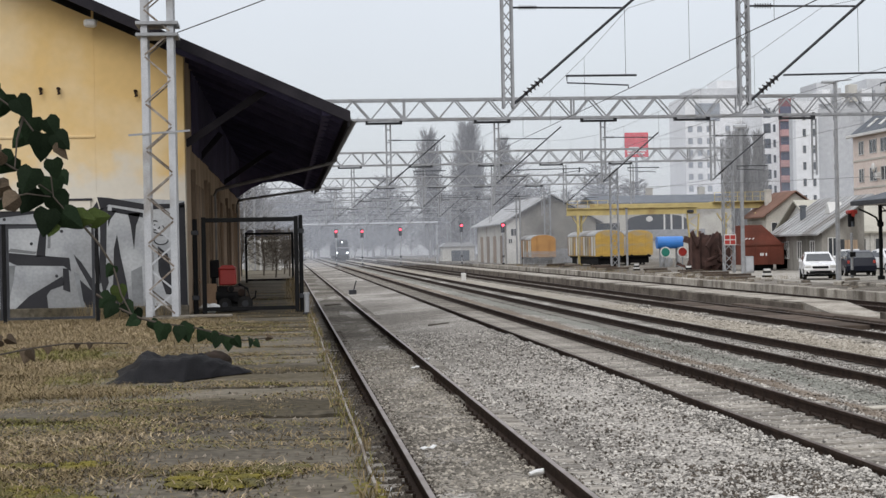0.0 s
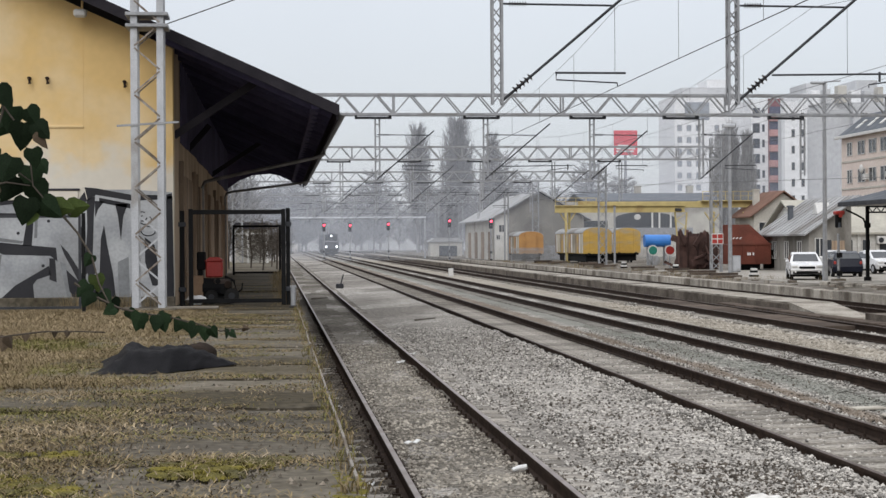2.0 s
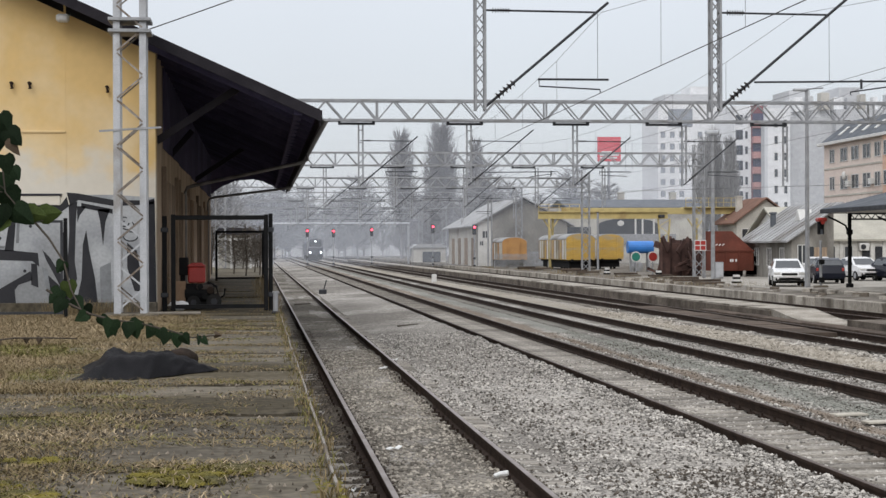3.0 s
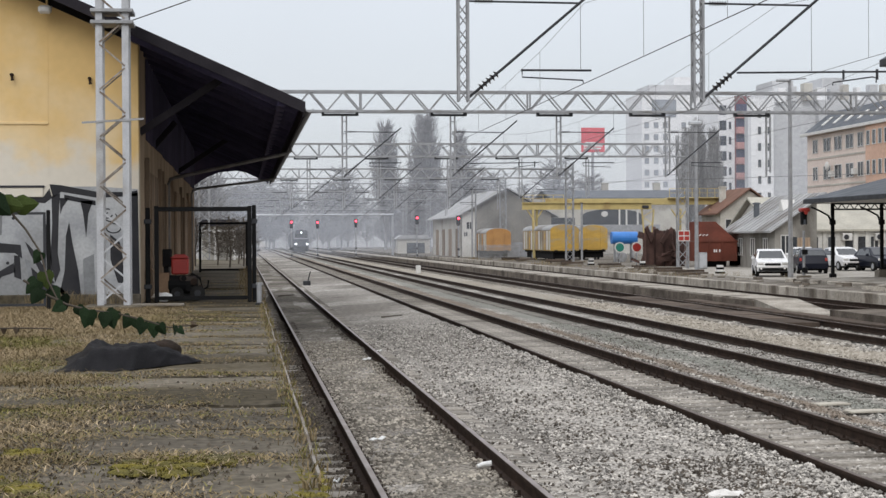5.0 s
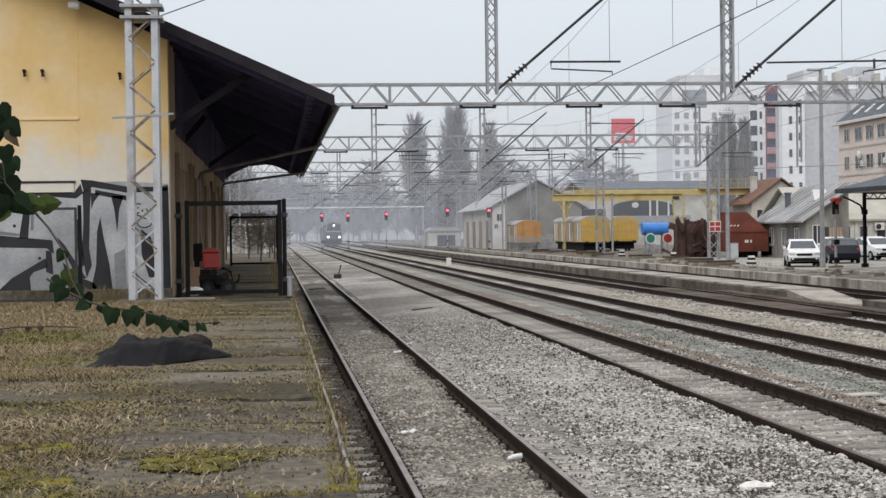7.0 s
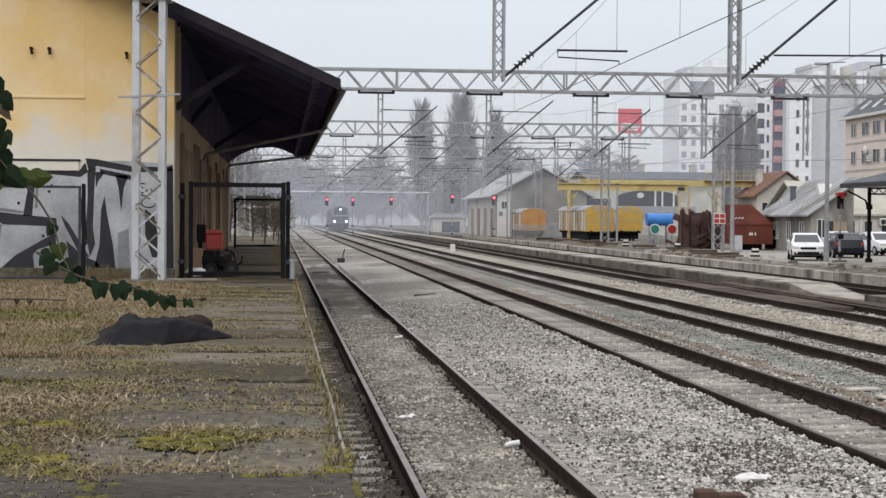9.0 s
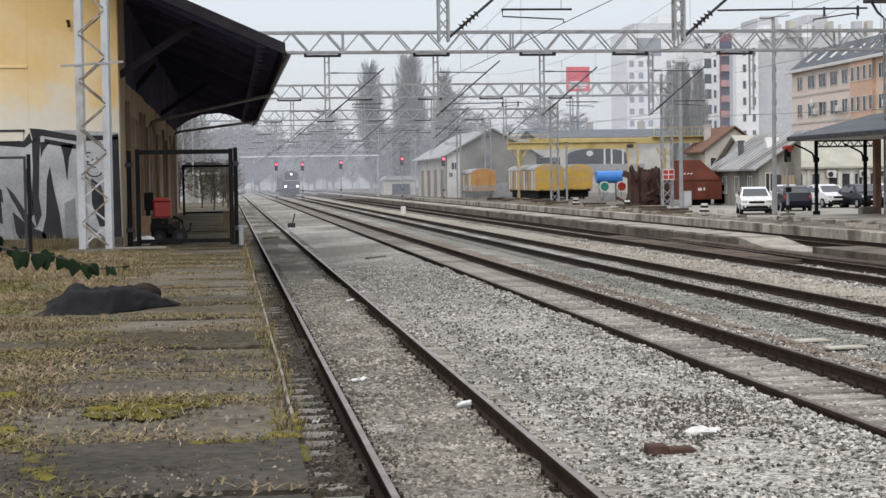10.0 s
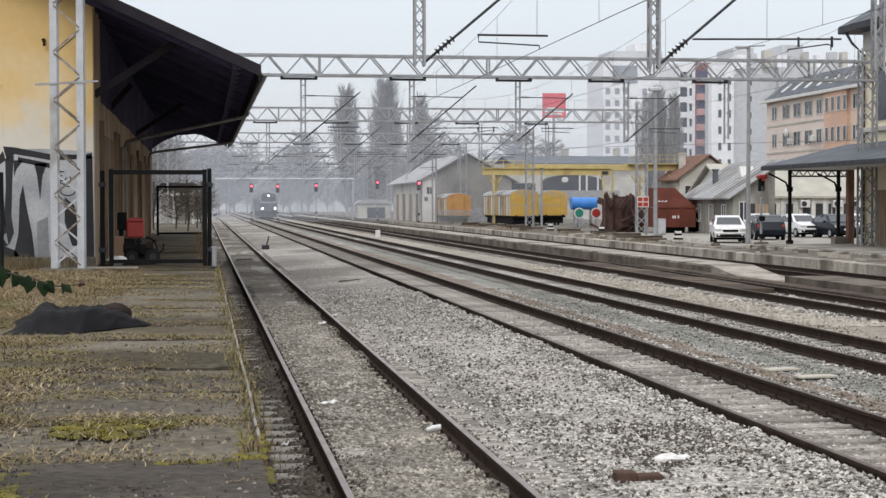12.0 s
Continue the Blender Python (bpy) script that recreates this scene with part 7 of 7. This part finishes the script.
def leaf_mesh(size, fold):
    """A lobed leaf with a folded blade, its stalk end at the origin, hanging along -z."""
    o = [(0, 0), (0.28, 0.10), (0.46, -0.05), (0.50, -0.32), (0.36, -0.55), (0.22, -0.80), (0.0, -1.05), (-0.22, -0.80), (-0.36, -0.55), (-0.50, -0.32), (-0.46, -0.05), (-0.28, 0.10)]
    m = Mesh()
    n = len(o)
    for s in (0.0, 0.02):
        m.v += [(x * size, (abs(x) * fold + s) * size, z * size) for x, z in o]
        m.v.append((0, (s - 0.06) * size, -0.45 * size))
    c = n
    for i in range(n):
        m.f.append((i, (i + 1) % n, c))
        m.f.append((n + 1 + (i + 1) % n, n + 1 + i, n + 1 + c))
        m.f.append((i, n + 1 + i, n + 1 + (i + 1) % n, (i + 1) % n))
    m.mi = [0] * len(m.f)
    return m


leaf_green = [leaf_mesh(1.0, f).data("leaf", LEAF) for f in (0.15, 0.35, -0.2)]
leaf_yellow = leaf_mesh(1.0, 0.2).data("leaf", LEAF_Y)
leaf_dry = leaf_mesh(1.0, 0.8).data("leaf", LEAF_DRY)


def vine(label, stems, leaves, group="ivy shoots"):
    v = thing("ivy_shoot", label, "ivy", group=group)
    for pts in stems:
        part("stem", Mesh().tube([at(*p) for p in pts], 0.0022, 6, 0.0010), BARK_D, v)
    for i, (x, y, size, roll, yaw, kind) in enumerate(leaves):
        me = {"g": leaf_green[i % 3], "y": leaf_yellow, "d": leaf_dry}[kind]
        lf = part("leaf", me, None, v)
        lf.matrix_local = Matrix.LocRotScale(at(x, y, random.uniform(-0.05, 0.05)), Euler((radians(random.uniform(-20, 20)), radians(roll), radians(yaw)), "XYZ"), (size * K * 0.9, size * K * 0.9, size * K * 0.9))
    return v


random.seed(14)
upper = vine("dark green ivy shoot with broad hanging leaves",
    [[(-75, 2190), (-90, 1200), (-80, 400), (-40, 150), (10, 175), (50, 205), (80, 245), (100, 300), (105, 350), (130, 380), (170, 400)], [(-40, 260), (20, 290), (70, 320), (105, 345)], [(-40, 380), (10, 355), (60, 345), (100, 350)], [(60, 200), (45, 250), (40, 300)], [(150, 395), (180, 430), (205, 470), (218, 520), (235, 555)]],
    [(2, 150, 40, 10, 0, "g"), (28, 172, 52, 25, 0, "g"), (45, 180, 46, -35, 20, "g"), (72, 212, 50, 15, 0, "g"), (95, 215, 42, -30, -20, "g"), (90, 240, 54, 8, 0, "g"), (110, 240, 40, -40, 10, "g"), (62, 236, 42, 40, 0, "g"), (18, 272, 46, 65, 10, "d"), (-5, 280, 46, 30, 0, "g"), (40, 280, 50, 50, 20, "g"), (105, 285, 38, -10, 0, "g"), (122, 255, 34, -20, 60, "d"), (70, 300, 52, 20, 0, "g"), (100, 315, 52, -10, 0, "g"), (75, 335, 56, 30, 10, "g"), (105, 345, 52, -25, 0, "g"), (30, 330, 42, 70, 0, "d"), (5, 318, 40, 55, 0, "d"), (48, 350, 44, 60, 30, "d"), (15, 348, 46, 40, 0, "g"), (95, 372, 52, 10, 0, "g"), (120, 378, 48, -50, 0, "g"), (140, 385, 42, -80, 0, "y"), (165, 388, 42, -95, 10, "y"), (105, 395, 30, 20, 0, "y"), (50, 320, 36, -60, 0, "g"), (118, 305, 30, -20, 30, "g"),
     (205, 470, 26, 30, 0, "g"), (212, 505, 34, -10, 0, "y"), (200, 520, 34, 40, 0, "g"), (222, 535, 30, -40, 0, "g")])
lower = vine("ivy runner with dark leaves hanging in a row",
    [[(175, 520), (215, 545), (250, 562), (290, 572), (340, 578), (390, 590), (430, 602), (474, 597)]],
    [(205, 535, 34, 30, 0, "g"), (240, 548, 30, -20, 0, "g"), (245, 562, 26, 60, 10, "g"), (268, 566, 24, -30, 0, "g"), (290, 572, 36, 15, 0, "g"), (285, 575, 30, -20, 10, "g"), (325, 575, 34, -15, 0, "g"), (335, 572, 32, 30, 0, "g"), (318, 578, 30, 10, 20, "g"), (362, 582, 28, 30, 0, "g"), (372, 588, 26, -25, 0, "g"), (385, 592, 26, 15, 0, "g"), (402, 594, 30, 0, 0, "g"), (412, 598, 24, -35, 0, "g"), (440, 598, 20, 20, 60, "g"), (448, 602, 18, -40, 50, "g"), (470, 596, 14, -80, 40, "d")])
dry = vine("thin withered brown runner with curled leaves",
    [[(-70, 2190), (-60, 1300), (-45, 700), (-40, 632), (10, 624), (60, 614), (120, 606), (180, 605), (228, 606)]],
    [(55, 614, 30, 10, 0, "d"), (62, 616, 24, -20, 40, "d"), (90, 610, 16, 0, 0, "d"), (165, 604, 14, 20, 30, "d"), (12, 600, 24, 80, 0, "d"), (20, 596, 22, -60, 0, "d"), (140, 606, 12, 0, 0, "d")])


# ---------------------------------------------------------------- grass, moss and loose stones
def blades(m, x, y, z, n, h, spread, lean=0.5):
    for _ in range(n):
        a = random.uniform(0, 2 * math.pi)
        bx, by = x + random.gauss(0, spread), y + random.gauss(0, spread)
        hh, w = h * random.uniform(0.5, 1.2), 0.003 + 0.003 * random.random()
        lx, ly = math.cos(a) * hh * lean * random.uniform(0.3, 1.6), math.sin(a) * hh * lean * random.uniform(0.3, 1.6)
        c, s = math.cos(a + 1.57) * w, math.sin(a + 1.57) * w
        o = len(m.v)
        m.v += [(bx - c, by - s, z), (bx + c, by + s, z), (bx + lx * 0.45 + c * 0.7, by + ly * 0.45 + s * 0.7, z + hh * 0.7), (bx + lx * 0.45 - c * 0.7, by + ly * 0.45 - s * 0.7, z + hh * 0.7), (bx + lx, by + ly, z + hh)]
        m.f += [(o, o + 1, o + 2, o + 3), (o + 3, o + 2, o + 4)]
        m.mi += [0, 0]


random.seed(31)
dryg, greeng = Mesh(), Mesh()
# dry sward left of the slabs
for k in range(15000):
    y = 7 + 28.5 * random.random() ** 1.1
    x = -1.05 - random.random() * (1.5 + y * 0.16)
    thick = noise.noise((x * 0.6, y * 0.35, 2))
    edge = (-1.05 - x)
    if random.random() > 0.3 + 0.5 * thick + 0.8 * min(1, edge / 0.8):
        continue
    if -2.0 < x < -0.35 and 17.3 < y < 20.2:
        continue
    near = y < 16
    green = noise.noise((x * 0.5 + 9, y * 0.3, 6)) + (0.35 if y < 15 else -0.1 if y < 24 else -0.45)
    blades(greeng if green > 0.12 else dryg, x, y, PLAT - 0.03, 10, 0.045 if near else 0.075, 0.13, 1.9)
# tufts along the slab joints
y = -7.5
random.seed(5)
while y < 60:
    d = random.uniform(1.5, 1.75)
    random.uniform(-0.012, 0.012)
    y += d
    st = random.getstate()
    for k in range(int(70 if y < 30 else 25)):
        x = EDGE - random.random() ** 0.8 * 3.0
        if noise.noise((x * 1.1, y * 3.0, 8)) > -0.12:
            mm = greeng if noise.noise((x, y, 11)) > 0.1 else dryg
            blades(mm, x, y + random.gauss(0, 0.07), PLAT + 0.004, 12, 0.024, 0.10, 3.4)
    random.setstate(st)
random.seed(32)
for k in range(9500):
    y = 8 + 24 * random.random()
    x = EDGE - 0.05 - 2.9 * random.random()
    if noise.noise((x * 0.8, y * 1.5, 21)) < 0.0 + 0.12 * (x + 1.0):
        continue
    blades(dryg if random.random() < 0.75 else greeng, x, y, PLAT + 0.004, 7, 0.018, 0.09, 4.5)
for k in range(420):
    y = 9 + 30 * random.random()
    blades(greeng if random.random() < 0.4 else dryg, EDGE - 0.03 + random.gauss(0, 0.03), y, PLAT - 0.02, 4, 0.08, 0.04, 0.8)
# bleached straw and dark rotted litter in drifts
straw, humus = Mesh(), Mesh()
random.seed(36)
for k in range(12000):
    y = 7.0 + 27.5 * random.random() ** 1.3
    x = EDGE - 0.1 - random.random() * (2.6 + 0.1 * y)
    d = noise.noise((x * 0.7, y * 1.1, 51)) + 0.5 * noise.noise((x * 2.2, y * 3.0, 52)) - 0.22 * (x + 1.3)
    if -1.95 < x < -0.35 and 17.3 < y < 20.2:
        continue
    if d > (0.22 if y > 9.6 else 0.42):
        blades(straw, x, y, PLAT + 0.004, 6, 0.022, 0.08, 4.0)
    elif d > 0.02 and random.random() < 0.5:
        blades(humus, x, y, PLAT + 0.004, 8, 0.012, 0.07, 5.0)
for k in range(2600):
    y = 20 + 15 * random.random()
    x = -1.6 - 4.5 * random.random()
    if noise.noise((x * 0.5, y * 0.4, 55)) > -0.15 and not (-1.95 < x < -0.35 and y < 20.2):
        blades(straw, x, y, PLAT - 0.03, 8, 0.09, 0.12, 1.3)
# crumbs of concrete and gravel on the slabs
crumb = Mesh()
random.seed(37)
for k in range(5200):
    y = 7.2 + 22 * random.random() ** 1.5
    x = EDGE - 0.06 - 2.8 * random.random()
    if noise.noise((x * 0.9, y * 1.6, 61)) < -0.1:
        continue
    r, a = random.uniform(0.006, 0.024), random.uniform(0, 3.1)
    c, s = math.cos(a) * r, math.sin(a) * r
    q = random.uniform(0.5, 1.0)
    crumb.add([(x - c, y - s, PLAT - 0.005), (x + s * q, y - c * q, PLAT - 0.005), (x + c, y + s, PLAT - 0.005), (x - s * q, y + c * q, PLAT - 0.005), (x + r * 0.2, y, PLAT + 0.010 + r * 0.25)], [(0, 1, 4), (1, 2, 4), (2, 3, 4), (3, 0, 4)])
solid("concrete_crumbs", crumb, mat("concrete_crumb", (0.20, 0.172, 0.138), (0.09, 0.075, 0.058), scale=5, rough=0.95, bump=0.2, rand=0.75), "crumbs of broken concrete on the slabs", "rubble", "stuff")
for k in range(170):
    y = 8.4 + 4.2 * random.random()
    x = -2.9 + 2.9 * random.random() ** 1.3
    blades(straw, x, y, PLAT + 0.006, 5, 0.032, 0.07, 2.2)
solid("bleached_straw", straw, STRAW, "bleached straw lying in drifts on the platform", "straw", "stuff")
solid("leaf_litter", humus, HUMUS, "dark rotted litter on the platform slabs", "litter", "stuff")
solid("dry_grass", dryg, GRASS_DRY, "straw-coloured dry winter grass on the platform", "grass", "stuff")
solid("green_grass", greeng, GRASS_GR, "short dull green grass between slabs", "grass", "stuff")
ds_ = Mesh()
random.seed(33)
for k in range(170):
    y = random.uniform(37, 70)
    blades(ds_, 0.2 + random.gauss(0, 0.12), y, PLAT, 4, 0.3, 0.08, 0.7)
for k in range(500):
    y = random.uniform(9, 60)
    blades(ds_, 0.62 + random.gauss(0, 0.10), y, -0.22, 3, 0.25, 0.08, 0.6)
for k in range(60):
    blades(ds_, -3.6 + random.gauss(0, 0.5), 35.9, PLAT, 6, 0.3, 0.08, 0.5)
for k in range(380):
    x, y = 24.2 + 5.5 * random.random() ** 2, random.uniform(88, 190)
    if noise.noise((x * 0.6, y * 0.12, 40)) > -0.1:
        for q in range(2):
            blades(ds_, x, y, YARD, 5, 0.28, 0.25, 0.7)
solid("edge_weeds", ds_, GRASS_DRY, "brown weeds along the platform edge", "weeds", "stuff")

# moss cushions near the platform end
ms = Mesh()
random.seed(34)


def moss_patch(x, y, r, z):
    n = 14
    o = len(ms.v)
    ms.v.append((x, y, z + 0.016))
    for ring, hh in ((0.6, 0.013), (1.0, 0.0)):
        for i in range(n):
            a = 2 * math.pi * i / n
            k = r * ring * (0.75 + 0.5 * abs(noise.noise((x + math.cos(a), y + math.sin(a), 3))))
            ms.v.append((x + math.cos(a) * k, y + math.sin(a) * k * 1.4, z + hh))
    for i in range(n):
        j = (i + 1) % n
        ms.f += [(o, o + 1 + i, o + 1 + j), (o + 1 + i, o + 1 + n + i, o + 1 + n + j, o + 1 + j)]
        ms.mi += [0, 0]


mossb = Mesh()
for k in range(900):
    x = random.uniform(-2.8, 0.4)
    y = (7.4 if x < -0.7 else 8.6) + (1.9 if x > -0.9 else 3.6) * random.random() ** 1.3
    if noise.noise((x * 1.2, y * 0.9, 15)) > 0.02 + 0.10 * (x + 1.2):
        moss_patch(x, y, random.uniform(0.02, 0.08), PLAT + 0.004)
        blades(mossb, x, y, PLAT + 0.004, 26, 0.018, 0.09, 1.2)
for k in range(260):
    y = random.uniform(9, 26)
    x = random.uniform(-4.4, -1.4)
    moss_patch(x, y, random.uniform(0.03, 0.09), PLAT - 0.03)
    blades(mossb, x, y, PLAT - 0.03, 30, 0.035, 0.16, 1.2)
for k in range(40):
    y = random.uniform(8, 10.2)
    moss_patch(EDGE - random.uniform(-0.02, 0.14), y, random.uniform(0.03, 0.07), PLAT - 0.02)
solid("moss_blades", mossb, MOSS, "short yellow-green moss and fine grass", "moss", "stuff")
solid("moss", ms, MOSS, "yellow-green moss cushions on concrete", "moss", "stuff", smooth=True)
# loose ballast stones where the camera stands nearest
OCT = [(1, 0, 0), (-1, 0, 0), (0, 1, 0), (0, -1, 0), (0, 0, 1), (0, 0, -1)]
OF = [(0, 2, 4), (2, 1, 4), (1, 3, 4), (3, 0, 4), (2, 0, 5), (1, 2, 5), (3, 1, 5), (0, 3, 5)]


def stones(m, count, xr, yr, power, size, skip=None, lift=0.0):
    for _ in range(count):
        y = yr[0] + (yr[1] - yr[0]) * random.random() ** power
        x = random.uniform(*xr)
        if skip and skip(x, y):
            continue
        r = size * random.uniform(0.5, 1.35)
        z = (max(ground_z(x, y), -0.19) if on_sleeper(x, y) else ground_z(x, y)) + r * 0.25 + lift
        a = random.uniform(0, 3.14)
        c, s = math.cos(a), math.sin(a)
        kx, ky, kz = random.uniform(0.7, 1.4), random.uniform(0.6, 1.2), random.uniform(0.5, 1.0)
        o = len(m.v)
        for px, py, pz in OCT:
            px, py, pz = px * kx * r + random.uniform(-0.3, 0.3) * r, py * ky * r + random.uniform(-0.3, 0.3) * r, pz * kz * r
            m.v.append((x + px * c - py * s, y + px * s + py * c, z + pz))
        m.f += [tuple(i + o for i in q) for q in OF]
        m.mi += [0] * 8


def on_rail(x, y):
    return any(abs(abs(x - c) - GAUGE / 2) < 0.09 for c in TRACKS)


def on_sleeper(x, y):
    return abs(x - TRACKS[1]) < 0.66 and abs((y + 0.3) % 0.6 - 0.3) < 0.125 and y < 38


random.seed(35)
st1, st2, st3 = Mesh(), Mesh(), Mesh()
stones(st1, 98000, (2.9, 13.5), (11, 50), 1.6, 0.0215, lambda x, y: on_rail(x, y) or (on_sleeper(x, y) and random.random() < 0.35))
stones(st3, 15000, (1.36, 3.1), (12, 42), 1.5, 0.024, on_rail)
stones(st1, 9000, (13, 17.2), (34, 70), 1.5, 0.05, on_rail)
stones(st2, 6000, (0.55, 1.3), (9, 40), 1.5, 0.03, on_rail)
stones(st2, 16000, (2.9, 13.5), (11, 45), 1.5, 0.022, lambda x, y: on_rail(x, y) or on_sleeper(x, y) or noise.noise((x * 0.35, y * 0.2, 31)) < 0.15)
for c in TRACKS[:1]:
    for sd in (-1, 1):
        xr = c + sd * GAUGE / 2
        for off in (-0.18, 0.18):
            stones(st2, 1800, (xr + off - 0.085, xr + off + 0.085), (10 + c * 1.2, 52), 1.5, 0.02)
for c in TRACKS[1:3]:
    for s0, s1 in ((-1.32, -0.86), (0.86, 1.32)):
        for lift in (0.01, 0.035):
            stones(st1, 3800, (c + s0, c + s1), (11, 46), 1.5, 0.024, None, lift)
    # The third track gets dark stones between sleepers to darken the gaps.
    stones(st1 if c == TRACKS[1] else st2, 4200, (c - 0.62, c + 0.62), (12, 42), 1.5, 0.02, lambda x, y: abs((y + 0.3) % 0.6 - 0.3) < 0.13)
# Dark stones strewn among pale ones imitate the shadowed gaps of ballast.
stones(st2, 7000, (2.9, 12.5), (11, 44), 1.7, 0.019, lambda x, y: on_rail(x, y) or on_sleeper(x, y), 0.012)
stones(st2, 1100, (4.3, 5.7), (15.4, 18.8), 1.0, 0.02)
stones(st2, 5000, (0.55, 1.25), (9, 45), 1.5, 0.026, on_rail)
solid("ballast_stones", st1, STONE, "loose pale angular ballast stones", "ballast", "stuff")
solid("dusty_stones", st3, STONE_MID, "loose brownish ballast stones of the siding", "ballast", "stuff")
solid("grimy_stones", st2, STONE_DARK, "loose dark ballast stones: oily ones and shade-toned gap fillers", "ballast", "stuff")

# litter and odds between the tracks
for x, y, s, turn in ((1.71, 21.1, 0.09, 20), (2.64, 35.6, 0.08, 40), (3.08, 38.0, 0.06, 10), (10.45, 58.7, 0.1, 0), (1.0, 17.7, 0.04, 0)):
    lt = thing("paper_scrap", "scrap of white paper on the ballast", "litter", (x, y, ground_z(x, y) + 0.035), "paper scraps")
    lt.rotation_euler = (0, 0, radians(turn))
    part("sheet", Mesh().prism([(-s, 0.0), (-0.3 * s, 0.02), (0.4 * s, 0.0), (s, 0.035), (s, 0.045), (0.4 * s, 0.012), (-0.3 * s, 0.03), (-s, 0.012)], "y", -0.05, 0.06), PLASTIC_W, lt)
cup = thing("crushed_cup", "crushed white cup by the rail", "litter", (2.66, 18.36, -0.16))
part("cup", Mesh().tube([(-0.07, 0, 0.03), (0, 0.02, 0.05), (0.09, 0, 0.06)], 0.022, 8, 0.032), PLASTIC_W, cup)
wb2 = thing("white_bag", "torn white plastic bag on the ballast", "bag", (4.7, 16.0, -0.2))
part("bag", Mesh().ball((0, 0, 0.03), 0.14, 2, (1.4, 1.0, 0.5), 0.45), mat("dusty_plastic", (0.68, 0.66, 0.63), (0.52, 0.50, 0.47), scale=9, rough=0.7, bump=0.4), wb2)
br = thing("broken_brick", "broken rusty brown block with a hole", "block", (4.09, 14.95, -0.18))
part("block", Mesh().box(-0.22, -0.03, -0.09, 0.09, 0, 0.1, 0.015).box(-0.03, 0.22, -0.09, 0.07, 0, 0.07, 0.015), mat("rusty_block", (0.10, 0.062, 0.048), (0.075, 0.047, 0.038), scale=9, rough=0.9, bump=0.5), br)
for x, y, l, a in ((8.8, 24.5, 0.26, 8), (8.9, 23.3, 0.30, 4)):
    pk = thing("pale_plank", "pale weathered plank lying on ballast", "plank", (x, y, ground_z(x, y) + 0.02), "loose planks")
    pk.rotation_euler = (0, 0, radians(a))
    part("plank", Mesh().box(-l, l, -0.13, 0.13, 0, 0.035, 0.008), mat("pale_wood", (0.46, 0.43, 0.37), (0.37, 0.34, 0.29), scale=5, rough=0.9, bump=0.2), pk)
for x, y, a in ((4.75, 53.9, 25), (1.95, 75, 5)):
    stk = thing("dry_stick", "dark dry stick lying on ballast", "stick", (x, y, ground_z(x, y) + 0.06))
    stk.rotation_euler = (0, 0, radians(a))
    part("stick", Mesh().tube([(-0.35, 0, 0), (0, 0.04, 0.02), (0.4, 0, 0.05)], 0.03, 6, 0.015), BARK_D, stk)
pt2 = thing("point_lever", "small dark point lever beside the rail", "lever", (3.5, 92, -0.1))
part("box", Mesh().box(-0.2, 0.2, -0.3, 0.3, 0, 0.25, 0.03), DSTEEL, pt2)
part("lever", Mesh().bar((0.05, 0, 0.2), (0.2, 0, 0.75), 0.06), DSTEEL, pt2)

# ---------------------------------------------------------------- sleepers and rail clips nearest the camera
for (kind, y0, y1, headmat), cx, tr in zip(track_specs, TRACKS, tracks):
    for i in range(int((y1 - y0) / 0.6)):
        y = y0 + 0.6 * i
        s = part("sleeper", sleeper_data[kind], None, tr)
        s.location = (0, y, 0)
        if y < 34 and cx < 8:
            for sd in (-1, 1):
                c = part("rail_clip", clip_data, None, tr)
                c.location = (sd * GAUGE / 2, y, 0)


def motions():
    walk(loco, [(0.0, pose(10.88, 337, 0)), (3.0, pose(10.88, 323.5, 0)), (6.0, pose(10.88, 309, 0)), (9.0, pose(10.88, 295, 0)), (12.0, pose(10.88, 280, 0))])
    walk(train, [(0.0, pose(10.88, 353.3, 0)), (3.0, pose(10.88, 339.8, 0)), (6.0, pose(10.88, 325.3, 0)), (9.0, pose(10.88, 311.3, 0)), (12.0, pose(10.88, 296.3, 0))])


motions()
